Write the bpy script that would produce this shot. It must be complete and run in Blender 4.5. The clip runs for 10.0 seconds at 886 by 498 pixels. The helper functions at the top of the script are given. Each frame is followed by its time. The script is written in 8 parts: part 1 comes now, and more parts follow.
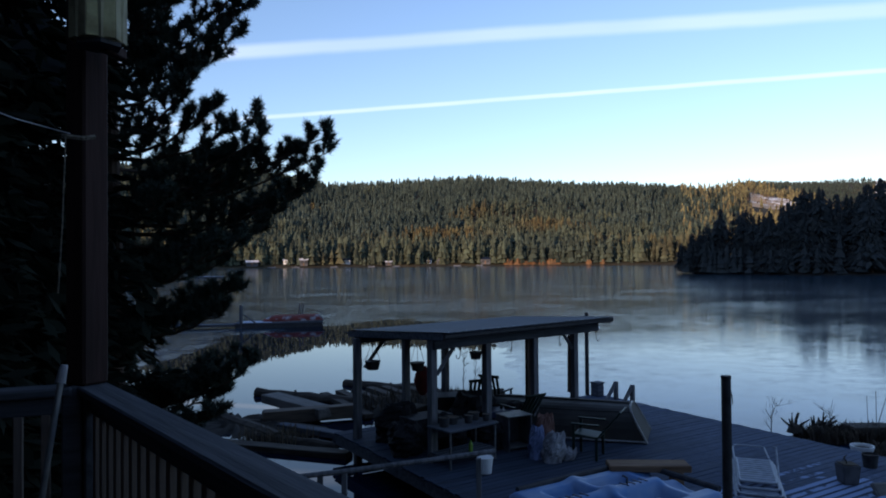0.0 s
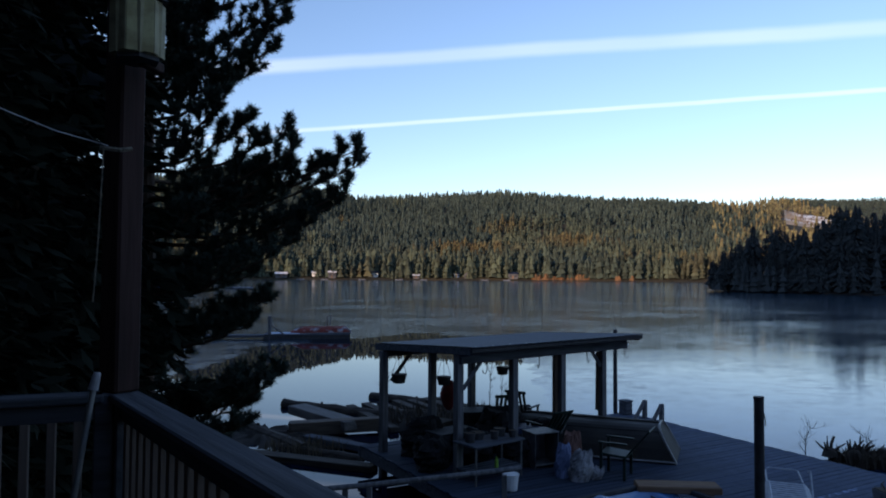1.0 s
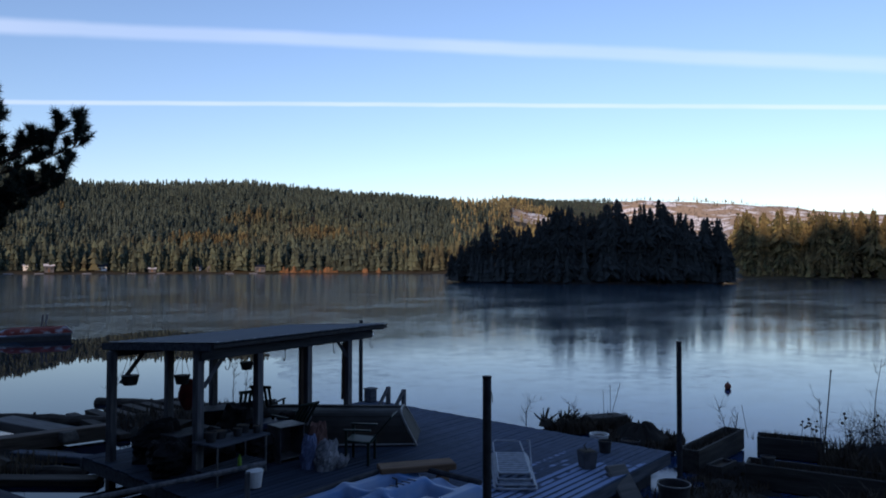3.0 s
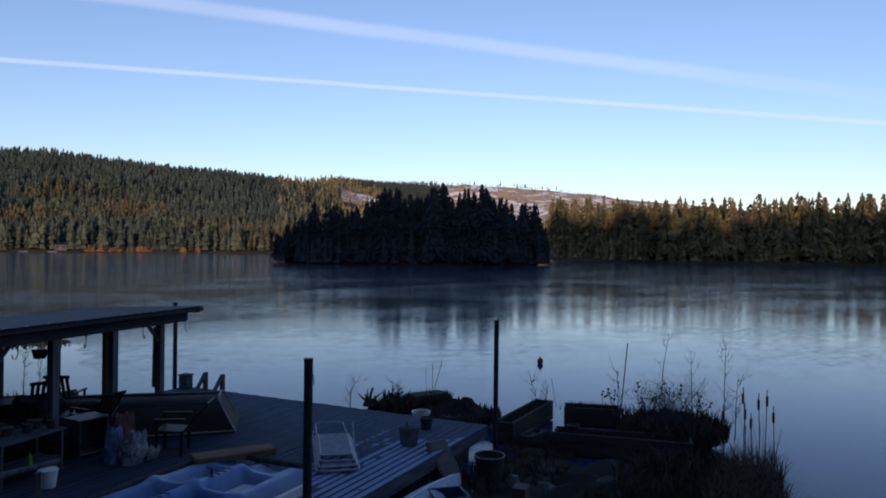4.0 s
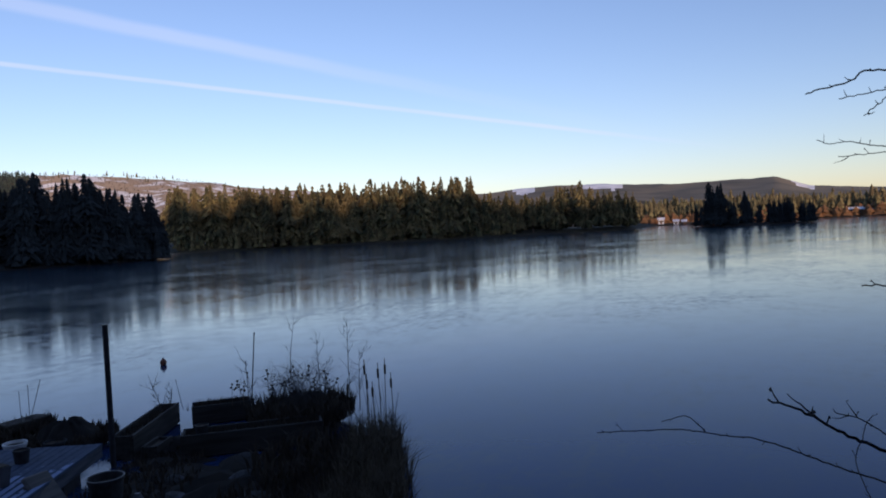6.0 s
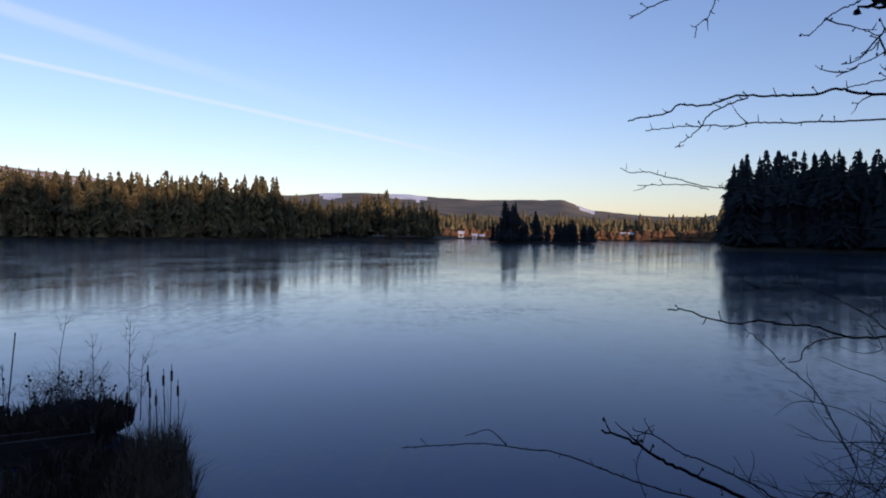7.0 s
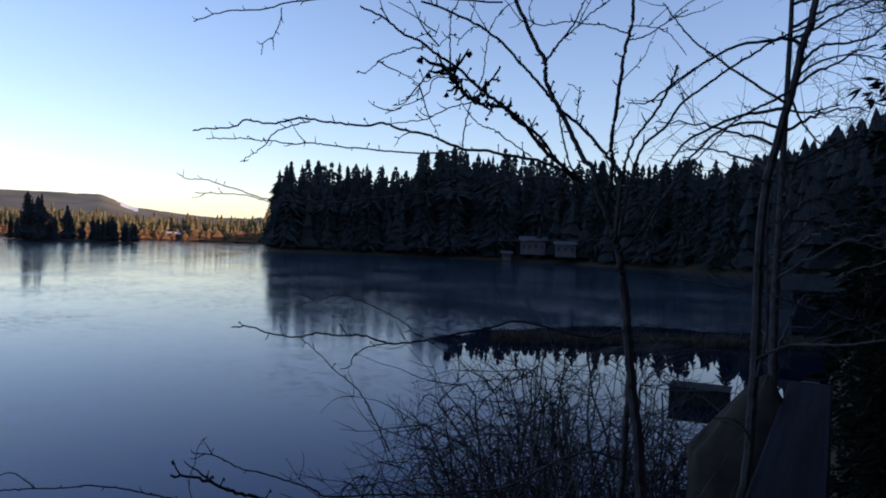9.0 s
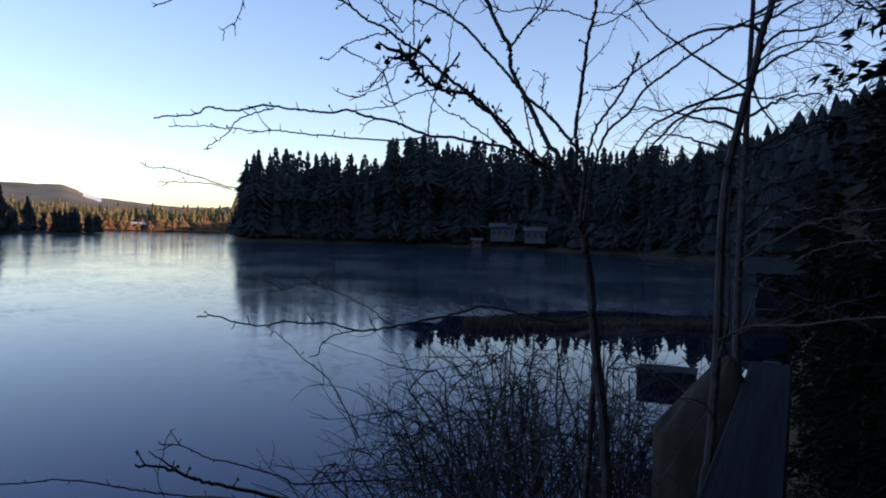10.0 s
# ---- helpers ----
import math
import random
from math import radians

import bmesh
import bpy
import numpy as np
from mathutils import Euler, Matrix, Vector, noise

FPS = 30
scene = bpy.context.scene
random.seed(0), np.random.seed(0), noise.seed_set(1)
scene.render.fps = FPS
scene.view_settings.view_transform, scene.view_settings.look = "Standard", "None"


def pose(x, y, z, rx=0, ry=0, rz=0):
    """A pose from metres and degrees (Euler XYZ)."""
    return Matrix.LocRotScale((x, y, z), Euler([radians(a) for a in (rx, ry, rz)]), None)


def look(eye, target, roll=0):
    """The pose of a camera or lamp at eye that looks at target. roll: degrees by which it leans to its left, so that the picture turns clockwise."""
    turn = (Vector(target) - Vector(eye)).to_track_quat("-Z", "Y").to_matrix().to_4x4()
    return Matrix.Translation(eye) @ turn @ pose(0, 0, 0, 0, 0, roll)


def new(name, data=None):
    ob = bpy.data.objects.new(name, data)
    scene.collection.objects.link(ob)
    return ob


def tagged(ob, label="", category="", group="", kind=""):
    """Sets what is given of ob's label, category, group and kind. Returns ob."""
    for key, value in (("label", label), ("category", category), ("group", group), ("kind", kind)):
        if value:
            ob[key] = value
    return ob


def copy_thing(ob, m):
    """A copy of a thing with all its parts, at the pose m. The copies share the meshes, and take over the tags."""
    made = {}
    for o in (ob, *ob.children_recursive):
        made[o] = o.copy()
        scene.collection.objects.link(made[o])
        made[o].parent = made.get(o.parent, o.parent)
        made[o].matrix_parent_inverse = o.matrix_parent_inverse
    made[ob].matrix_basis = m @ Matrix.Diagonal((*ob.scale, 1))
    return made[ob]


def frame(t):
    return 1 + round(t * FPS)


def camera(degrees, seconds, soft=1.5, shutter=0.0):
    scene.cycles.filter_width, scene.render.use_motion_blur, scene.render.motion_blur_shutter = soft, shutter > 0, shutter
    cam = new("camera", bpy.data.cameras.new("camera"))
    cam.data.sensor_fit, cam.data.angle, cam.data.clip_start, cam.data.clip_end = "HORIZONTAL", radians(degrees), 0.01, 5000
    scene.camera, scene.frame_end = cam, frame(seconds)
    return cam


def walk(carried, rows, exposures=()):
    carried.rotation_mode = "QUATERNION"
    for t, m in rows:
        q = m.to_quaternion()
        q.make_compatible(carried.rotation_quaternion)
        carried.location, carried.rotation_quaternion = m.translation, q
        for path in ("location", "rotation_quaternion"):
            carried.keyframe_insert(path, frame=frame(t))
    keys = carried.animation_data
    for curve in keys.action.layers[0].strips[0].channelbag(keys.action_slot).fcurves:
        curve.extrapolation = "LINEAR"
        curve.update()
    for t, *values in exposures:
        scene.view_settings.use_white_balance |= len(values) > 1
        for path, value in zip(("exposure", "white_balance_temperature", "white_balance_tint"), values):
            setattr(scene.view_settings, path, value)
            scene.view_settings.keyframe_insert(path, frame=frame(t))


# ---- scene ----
cam = camera(64.6, 10.0, soft=1.9)
PATH = [
    (0, (-0.072, -0.115, 4.004), (-0.098, 1.884, 4.036), -0.5),
    (0.5, (-0.074, -0.103, 4.005), (-0.168, 1.894, 4.054), -0.4),
    (1, (-0.077, -0.111, 4.005), (-0.182, 1.885, 4.077), 0.3),
    (1.5, (-0.069, -0.126, 4.01), (-0.096, 1.873, 4.077), 0.7),
    (2, (-0.058, -0.15, 4.01), (0.092, 1.844, 4.076), 0.4),
    (2.5, (-0.04, -0.119, 4.002), (0.317, 1.848, 4.004), 0.0),
    (2.7, (-0.052, -0.134, 3.996), (0.406, 1.813, 4.023), 0.1),
    (3.8, (-0.015, -0.14, 3.978), (0.924, 1.626, 4.002), 0.2),
    (4, (0.024, -0.086, 3.988), (1.064, 1.623, 3.989), 0.6),
    (4.5, (0.06, -0.138, 4.015), (1.348, 1.391, 3.979), 0.2),
    (5, (0.076, -0.182, 4.009), (1.616, 1.093, 3.964), 3.0),
    (5.5, (0.179, -0.127, 3.99), (1.779, 1.07, 3.898), 2.1),
    (5.7, (0.212, -0.071, 3.978), (1.89, 1.015, 3.907), -0.7),
    (6.8, (0.349, 0.045, 3.977), (2.241, 0.689, 3.913), 0.3),
    (7, (0.371, 0.073, 3.98), (2.32, 0.518, 3.931), 0.7),
    (7.5, (0.407, 0.15, 4.0), (2.407, 0.187, 3.978), 1.3),
    (8, (0.408, 0.185, 4.002), (2.387, -0.104, 3.957), 1.3),
    (8.5, (0.425, 0.14, 4.007), (2.348, -0.407, 3.957), 2.9),
    (9, (0.417, 0.108, 4.015), (2.259, -0.67, 3.999), 2.1),
    (9.5, (0.408, 0.089, 4.018), (2.188, -0.823, 3.997), 1.8),
    (10, (0.407, 0.102, 4.013), (2.214, -0.754, 3.964), 1.5),
]
walk(cam, [(t, look(eye, target, roll)) for t, eye, target, roll in PATH], exposures=((0.0, 1.12, 6050, 24), (2.5, 0.95, 6000, 26), (4.5, 0.52, 5950, 29), (5.5, 0.50, 6000, 31), (7.5, 0.66, 5900, 35), (8.3, 0.82, 6100, 33), (9.0, 1.12, 6250, 31), (9.5, 1.17, 6250, 30), (10.0, 1.30, 6300, 30)))

# ---------------------------------------------------------------- light
SUN_AZ, SUN_EL = 220.0, 9.5          # degrees clockwise from +y, degrees up
world = bpy.data.worlds.new("sky")
scene.world = world
world.use_nodes = True
wn, wl = world.node_tree.nodes, world.node_tree.links
wn.clear()
w_out = wn.new("ShaderNodeOutputWorld")
w_bg = wn.new("ShaderNodeBackground")
w_bg.inputs["Strength"].default_value = 0.12
w_sky = wn.new("ShaderNodeTexSky")
w_sky.sky_type = "NISHITA"
w_sky.sun_disc = False
w_sky.sun_elevation = radians(SUN_EL)
w_sky.sun_rotation = radians(SUN_AZ)
w_sky.air_density, w_sky.dust_density, w_sky.ozone_density = 1.0, 0.35, 2.0
w_geo = wn.new("ShaderNodeTexCoord")


def contrail(color_in, normal, width, strength, seed, start, end):
    """A straight vapour trail: the band of sky along the plane with that normal."""
    dot = wn.new("ShaderNodeVectorMath"); dot.operation = "DOT_PRODUCT"
    dot.inputs[1].default_value = Vector(normal).normalized()
    wl.new(w_geo.outputs["Generated"], dot.inputs[0])
    tex = wn.new("ShaderNodeTexNoise")
    tex.inputs["Scale"].default_value, tex.inputs["Detail"].default_value = 9.0 + seed, 6.0
    wl.new(w_geo.outputs["Generated"], tex.inputs["Vector"])
    wob = wn.new("ShaderNodeMath"); wob.operation = "MULTIPLY_ADD"
    wob.inputs[1].default_value, wob.inputs[2].default_value = width * 0.5, -width * 0.25
    wl.new(tex.outputs["Fac"], wob.inputs[0])
    add = wn.new("ShaderNodeMath"); add.operation = "ADD"
    wl.new(dot.outputs["Value"], add.inputs[0]); wl.new(wob.outputs[0], add.inputs[1])
    ab = wn.new("ShaderNodeMath"); ab.operation = "ABSOLUTE"; wl.new(add.outputs[0], ab.inputs[0])
    mr = wn.new("ShaderNodeMapRange"); mr.interpolation_type = "SMOOTHSTEP"
    mr.inputs["From Min"].default_value, mr.inputs["From Max"].default_value = width * 0.25, width
    mr.inputs["To Min"].default_value, mr.inputs["To Max"].default_value = strength, 0.0
    wl.new(ab.outputs[0], mr.inputs["Value"])
    tex2 = wn.new("ShaderNodeTexNoise"); tex2.inputs["Scale"].default_value = 3.0 + seed
    wl.new(w_geo.outputs["Generated"], tex2.inputs["Vector"])
    var = wn.new("ShaderNodeMapRange")
    var.inputs["From Min"].default_value, var.inputs["From Max"].default_value = 0.3, 0.7
    var.inputs["To Min"].default_value, var.inputs["To Max"].default_value = 0.6, 1.0
    wl.new(tex2.outputs["Fac"], var.inputs["Value"])
    m1 = wn.new("ShaderNodeMath"); m1.operation = "MULTIPLY"
    wl.new(mr.outputs[0], m1.inputs[0]); wl.new(var.outputs[0], m1.inputs[1])
    # the trail thins out towards its older end
    sep = wn.new("ShaderNodeVectorMath"); sep.operation = "DOT_PRODUCT"
    sep.inputs[1].default_value = Vector((math.sin(radians(90)), math.cos(radians(90)), 0))
    wl.new(w_geo.outputs["Generated"], sep.inputs[0])
    fade = wn.new("ShaderNodeMapRange"); fade.interpolation_type = "SMOOTHSTEP"
    fade.inputs["From Min"].default_value, fade.inputs["From Max"].default_value = start, end
    fade.inputs["To Min"].default_value, fade.inputs["To Max"].default_value = 1.0, 0.0
    wl.new(sep.outputs["Value"], fade.inputs["Value"])
    m2 = wn.new("ShaderNodeMath"); m2.operation = "MULTIPLY"
    wl.new(m1.outputs[0], m2.inputs[0]); wl.new(fade.outputs[0], m2.inputs[1])
    mix = wn.new("ShaderNodeMix"); mix.data_type = "RGBA"
    mix.inputs[7].default_value = CONTRAIL
    wl.new(m2.outputs[0], mix.inputs["Factor"]); wl.new(color_in, mix.inputs[6])
    return mix.outputs[2]


def sky_dir(az, el):
    a, e = radians(az), radians(el)
    return Vector((math.sin(a) * math.cos(e), math.cos(a) * math.cos(e), math.sin(e)))


CONTRAIL = (4.3, 4.9, 5.2, 1.0)
col = w_sky.outputs["Color"]
col = contrail(col, sky_dir(0.8, 17.7).cross(sky_dir(67.1, 9.78)), 0.013, 0.40, 0.0, 0.6, 1.03)
col = contrail(col, sky_dir(0.8, 12.7).cross(sky_dir(65.7, 8.6)), 0.0042, 0.54, 4.0, 0.93, 1.0)
wl.new(col, w_bg.inputs["Color"])
wl.new(w_bg.outputs[0], w_out.inputs["Surface"])

sun = bpy.data.lights.new("sun", "SUN")
sun.energy, sun.angle, sun.color = 2.4, radians(0.6), (1.0, 0.72, 0.42)
sun_ob = new("sun", sun)
sun_ob.rotation_euler = sky_dir(SUN_AZ, SUN_EL).to_track_quat("Z", "Y").to_euler()

# ---------------------------------------------------------------- materials
def mat(name, base, rough=0.8, second=None, scale=3.0, detail=5.0, bump=0.0, bump_scale=None, metal=0.0,
        stretch=(1, 1, 1), third=None, third_scale=0.4, spec=0.22, vary=0.0, coords="Object", cover=(0.4, 0.65), third_cover=(0.52, 0.62)):
    """A procedural surface: base mixed with second by fine noise, with third in larger patches; bump; change per object."""
    m = bpy.data.materials.new(name)
    m.use_nodes = True
    n, l = m.node_tree.nodes, m.node_tree.links
    bsdf = n["Principled BSDF"]
    bsdf.inputs["Roughness"].default_value = rough
    bsdf.inputs["Metallic"].default_value = metal
    bsdf.inputs["Specular IOR Level"].default_value = spec
    tc = n.new("ShaderNodeTexCoord")
    mp = n.new("ShaderNodeMapping")
    mp.inputs["Scale"].default_value = stretch
    l.new(tc.outputs[coords], mp.inputs["Vector"])

    def patch(sc, lo, hi, det):
        t = n.new("ShaderNodeTexNoise")
        t.inputs["Scale"].default_value, t.inputs["Detail"].default_value = sc, det
        l.new(mp.outputs[0], t.inputs["Vector"])
        r = n.new("ShaderNodeMapRange")
        r.inputs["From Min"].default_value, r.inputs["From Max"].default_value = lo, hi
        l.new(t.outputs["Fac"], r.inputs["Value"])
        return r.outputs[0], t.outputs["Fac"]

    second = second or tuple(c * 0.6 for c in base)
    f, raw = patch(scale, cover[0], cover[1], detail)
    mix = n.new("ShaderNodeMix"); mix.data_type = "RGBA"
    mix.inputs[6].default_value, mix.inputs[7].default_value = (*base, 1), (*second, 1)
    l.new(f, mix.inputs["Factor"])
    out = mix.outputs[2]
    if third:
        f3, _ = patch(third_scale, third_cover[0], third_cover[1], 4.0)
        mx = n.new("ShaderNodeMix"); mx.data_type = "RGBA"
        mx.inputs[7].default_value = (*third, 1)
        l.new(out, mx.inputs[6]); l.new(f3, mx.inputs["Factor"])
        out = mx.outputs[2]
    if vary:
        oi = n.new("ShaderNodeObjectInfo")
        hsv = n.new("ShaderNodeHueSaturation")
        mr = n.new("ShaderNodeMapRange")
        mr.inputs["To Min"].default_value, mr.inputs["To Max"].default_value = 1 - vary, 1 + vary
        l.new(oi.outputs["Random"], mr.inputs["Value"]); l.new(mr.outputs[0], hsv.inputs["Value"])
        l.new(out, hsv.inputs["Color"])
        out = hsv.outputs["Color"]
    l.new(out, bsdf.inputs["Base Color"])
    if bump:
        _, rb = patch(bump_scale or scale * 2, 0, 1, 6.0)
        b = n.new("ShaderNodeBump")
        b.inputs["Strength"].default_value, b.inputs["Distance"].default_value = bump, 0.02
        l.new(rb, b.inputs["Height"]); l.new(b.outputs[0], bsdf.inputs["Normal"])
    return m


def island_vary(m, spread):
    """Lets the joined pieces of one mesh differ in brightness, piece by piece."""
    n, l = m.node_tree.nodes, m.node_tree.links
    bsdf = n["Principled BSDF"]
    src = bsdf.inputs["Base Color"].links[0].from_socket
    g = n.new("ShaderNodeNewGeometry")
    hsv = n.new("ShaderNodeHueSaturation")
    mr = n.new("ShaderNodeMapRange")
    mr.inputs["To Min"].default_value, mr.inputs["To Max"].default_value = 1 - spread, 1 + spread
    l.new(g.outputs["Random Per Island"], mr.inputs["Value"]); l.new(mr.outputs[0], hsv.inputs["Value"])
    mh = n.new("ShaderNodeMapRange")
    mh.inputs["To Min"].default_value, mh.inputs["To Max"].default_value = 0.485, 0.515
    l.new(g.outputs["Random Per Island"], mh.inputs["Value"]); l.new(mh.outputs[0], hsv.inputs["Hue"])
    l.new(src, hsv.inputs["Color"]); l.new(hsv.outputs[0], bsdf.inputs["Base Color"])
    return m


M_GRASS = mat("forest_floor", (0.03, 0.028, 0.018), 0.95, (0.055, 0.045, 0.028), 0.6, 7, third=(0.07, 0.055, 0.03), third_scale=0.02, bump=0.4)
M_CLEAR = mat("snowy_clearcut", (0.46, 0.34, 0.22), 0.95, (0.28, 0.20, 0.13), 0.02, 8, third=(0.85, 0.82, 0.78), third_scale=0.02, third_cover=(0.50, 0.58))
M_FARHILL = mat("distant_heath", (0.17, 0.15, 0.11), 0.95, (0.10, 0.095, 0.075), 0.01, 7, third=(0.20, 0.165, 0.11), third_scale=0.004)
M_SNOWFIELD = mat("open_snow", (0.88, 0.88, 0.88), 0.8, (0.6, 0.6, 0.62), 0.02, 5)
M_BANK = mat("bank_earth", (0.022, 0.020, 0.018), 0.95, (0.036, 0.030, 0.024), 2.0, 6, bump=0.6)
# conifer foliage with the hill's shade put into its colour
M_NEEDLE_SHADED = mat("shaded_conifer_needles", (0.029, 0.037, 0.040), 0.95, (0.024, 0.031, 0.034), 0.35, 3, vary=0.15, spec=0.15)
# far-hill trees: sun, hill shade and blue haze are put into these two colours
M_FAR_SUNLIT = island_vary(mat("sunlit_far_conifers", (0.058, 0.068, 0.044), 0.9, (0.036, 0.048, 0.038), 0.012, 4, third=(0.075, 0.060, 0.028), third_scale=0.009), 0.5)
M_FAR_SHADED = island_vary(mat("shaded_far_conifers", (0.040, 0.055, 0.046), 0.9, (0.029, 0.042, 0.036), 0.008, 4), 0.4)
# far-slope trees whose gold is evening sunlight mixed into the foliage
M_SLOPE_SUNLIT = island_vary(mat("sunlit_slope_woods", (0.145, 0.12, 0.058), 0.9, (0.085, 0.08, 0.045), 0.012, 4), 0.35)
# the point's conifers: low golden sun is put into both foliage colours
M_POINT_SUNLIT = island_vary(mat("sunlit_point_conifers", (0.14, 0.112, 0.05), 0.9, (0.055, 0.058, 0.03), 0.3, 3), 0.4)
M_SHORE_SUNLIT = mat("sunlit_shore_conifers", (0.15, 0.115, 0.05), 0.9, (0.06, 0.058, 0.03), 0.3, 3, vary=0.4)
M_PINE = mat("pine_needles", (0.045, 0.064, 0.048), 0.75, (0.028, 0.042, 0.032), 1.5, 3, spec=0.25)
M_BARK = mat("bark", (0.11, 0.075, 0.055), 0.95, (0.05, 0.035, 0.028), 6, 6, bump=0.8, stretch=(1, 1, 0.25))
M_TWIG = mat("plum_bark", (0.075, 0.068, 0.070), 0.85, (0.038, 0.034, 0.035), 18, 4, bump=0.4)
M_BRUSH = mat("red_brush", (0.20, 0.10, 0.045), 0.9, (0.13, 0.08, 0.04), 0.4, 4)
M_SLASH = mat("brown_slash", (0.13, 0.09, 0.06), 0.95, (0.08, 0.06, 0.04), 0.05, 3)
M_OLDWOOD = mat("weathered_wood", (0.092, 0.102, 0.122), 0.85, (0.046, 0.052, 0.064), 5, 7, bump=0.5, stretch=(0.25, 3, 3), vary=0.18)
M_POSTWOOD = mat("weathered_post", (0.155, 0.155, 0.165), 0.85, (0.080, 0.082, 0.088), 6, 7, bump=0.5, stretch=(3, 3, 0.3), vary=0.15)
M_BROWNWOOD = mat("brown_wood", (0.20, 0.12, 0.07), 0.8, (0.11, 0.065, 0.04), 5, 7, bump=0.4, stretch=(0.3, 3, 3), vary=0.15)
M_REDWOOD = mat("red_stained_post", (0.042, 0.022, 0.019), 0.85, (0.024, 0.013, 0.011), 5, 6, bump=0.3, stretch=(3, 3, 0.3))
# one aged cream paint in two tones, as lit and as shaded
M_YELLOW_LIT = mat("lit_aged_cream_paint", (0.42, 0.38, 0.20), 0.75, (0.26, 0.22, 0.11), 12, 6, bump=0.2)
M_YELLOW_SHADED = mat("shaded_cream_paint", (0.30, 0.27, 0.16), 0.7, (0.2, 0.17, 0.1), 12, 6, bump=0.2)
M_ROOF = mat("metal_roofing", (0.022, 0.032, 0.054), 0.55, (0.014, 0.020, 0.034), 1.5, 5, metal=0.3)
M_PIPE = mat("dark_pile", (0.048, 0.048, 0.052), 0.7, (0.028, 0.028, 0.030), 9, 5, bump=0.3)
M_WHITE = mat("white_plastic", (0.75, 0.75, 0.74), 0.4, (0.62, 0.62, 0.62), 6, 4)
M_SILVER = mat("galvanised", (0.55, 0.56, 0.57), 0.35, (0.42, 0.43, 0.44), 15, 4, metal=0.8)
M_FROST = mat("frost", (0.42, 0.46, 0.55), 0.8, (0.30, 0.34, 0.42), 20, 5, bump=0.3)


def fog_free_water():
    """Thin lake ice: dark below, glossy on top, with duller wind-frosted streaks and open mirror-like leads."""
    m = bpy.data.materials.new("lake_ice")
    m.use_nodes = True
    n, l = m.node_tree.nodes, m.node_tree.links
    bsdf = n["Principled BSDF"]
    tc = n.new("ShaderNodeTexCoord")

    def noise_fac(scale, lo, hi, detail=5.0, stretch=(1, 1, 1), dist=0.0, rot=0.0):
        mp = n.new("ShaderNodeMapping"); mp.inputs["Scale"].default_value = stretch
        mp.inputs["Rotation"].default_value = (0, 0, radians(rot))
        l.new(tc.outputs["Object"], mp.inputs["Vector"])
        t = n.new("ShaderNodeTexNoise")
        t.inputs["Scale"].default_value, t.inputs["Detail"].default_value = scale, detail
        t.inputs["Distortion"].default_value = dist
        l.new(mp.outputs[0], t.inputs["Vector"])
        r = n.new("ShaderNodeMapRange")
        r.inputs["From Min"].default_value, r.inputs["From Max"].default_value = lo, hi
        l.new(t.outputs["Fac"], r.inputs["Value"])
        return r.outputs[0], t.outputs["Fac"]

    def math_node(op, a, b):
        x = n.new("ShaderNodeMath"); x.operation = op
        for k, v in enumerate((a, b)):
            if isinstance(v, (int, float)):
                x.inputs[k].default_value = v
            else:
                l.new(v, x.inputs[k])
        return x.outputs[0]

    streak, _ = noise_fac(0.075, 0.40, 0.68, 9, (1, 1.5, 1), 0.2, 20)
    crust, _ = noise_fac(2.4, 0.46, 0.64, 9, (1, 1.3, 1), 0.6)
    patch, _ = noise_fac(0.8, 0.40, 0.66, 9, (1, 1.4, 1), 0.2, -15)
    # open leads close to the shore, with a ragged rim
    pos = n.new("ShaderNodeVectorMath"); pos.operation = "SUBTRACT"
    pos.inputs[1].default_value = (-5.0, 28.0, 0)
    l.new(tc.outputs["Object"], pos.inputs[0])
    sc = n.new("ShaderNodeVectorMath"); sc.operation = "MULTIPLY"; sc.inputs[1].default_value = (1 / 7.5, 1 / 19.0, 0)
    l.new(pos.outputs[0], sc.inputs[0])
    ln = n.new("ShaderNodeVectorMath"); ln.operation = "LENGTH"; l.new(sc.outputs[0], ln.inputs[0])
    _, rim = noise_fac(0.22, 0, 1, 4)
    edge = math_node("ADD", ln.outputs["Value"], math_node("MULTIPLY", math_node("SUBTRACT", rim, 0.5), 0.9))
    pos2 = n.new("ShaderNodeVectorMath"); pos2.operation = "SUBTRACT"
    pos2.inputs[1].default_value = (20.0, -20.0, 0)
    l.new(tc.outputs["Object"], pos2.inputs[0])
    ln2 = n.new("ShaderNodeVectorMath"); ln2.operation = "LENGTH"; l.new(pos2.outputs[0], ln2.inputs[0])
    edge2 = math_node("ADD", math_node("MULTIPLY", ln2.outputs["Value"], 1 / 11.0), math_node("MULTIPLY", math_node("SUBTRACT", rim, 0.5), 0.5))
    edge = math_node("MINIMUM", edge, edge2)
    pos3 = n.new("ShaderNodeVectorMath"); pos3.operation = "DISTANCE"
    pos3.inputs[1].default_value = (-3.5, 11.5, 0)
    l.new(tc.outputs["Object"], pos3.inputs[0])
    edge3 = math_node("ADD", math_node("MULTIPLY", pos3.outputs["Value"], 1 / 8.5), math_node("MULTIPLY", math_node("SUBTRACT", rim, 0.5), 0.4))
    edge = math_node("MINIMUM", edge, edge3)
    lead = n.new("ShaderNodeMapRange")
    lead.inputs["From Min"].default_value, lead.inputs["From Max"].default_value = 0.97, 1.0
    l.new(edge, lead.inputs["Value"])          # 0 in the lead, 1 on the ice
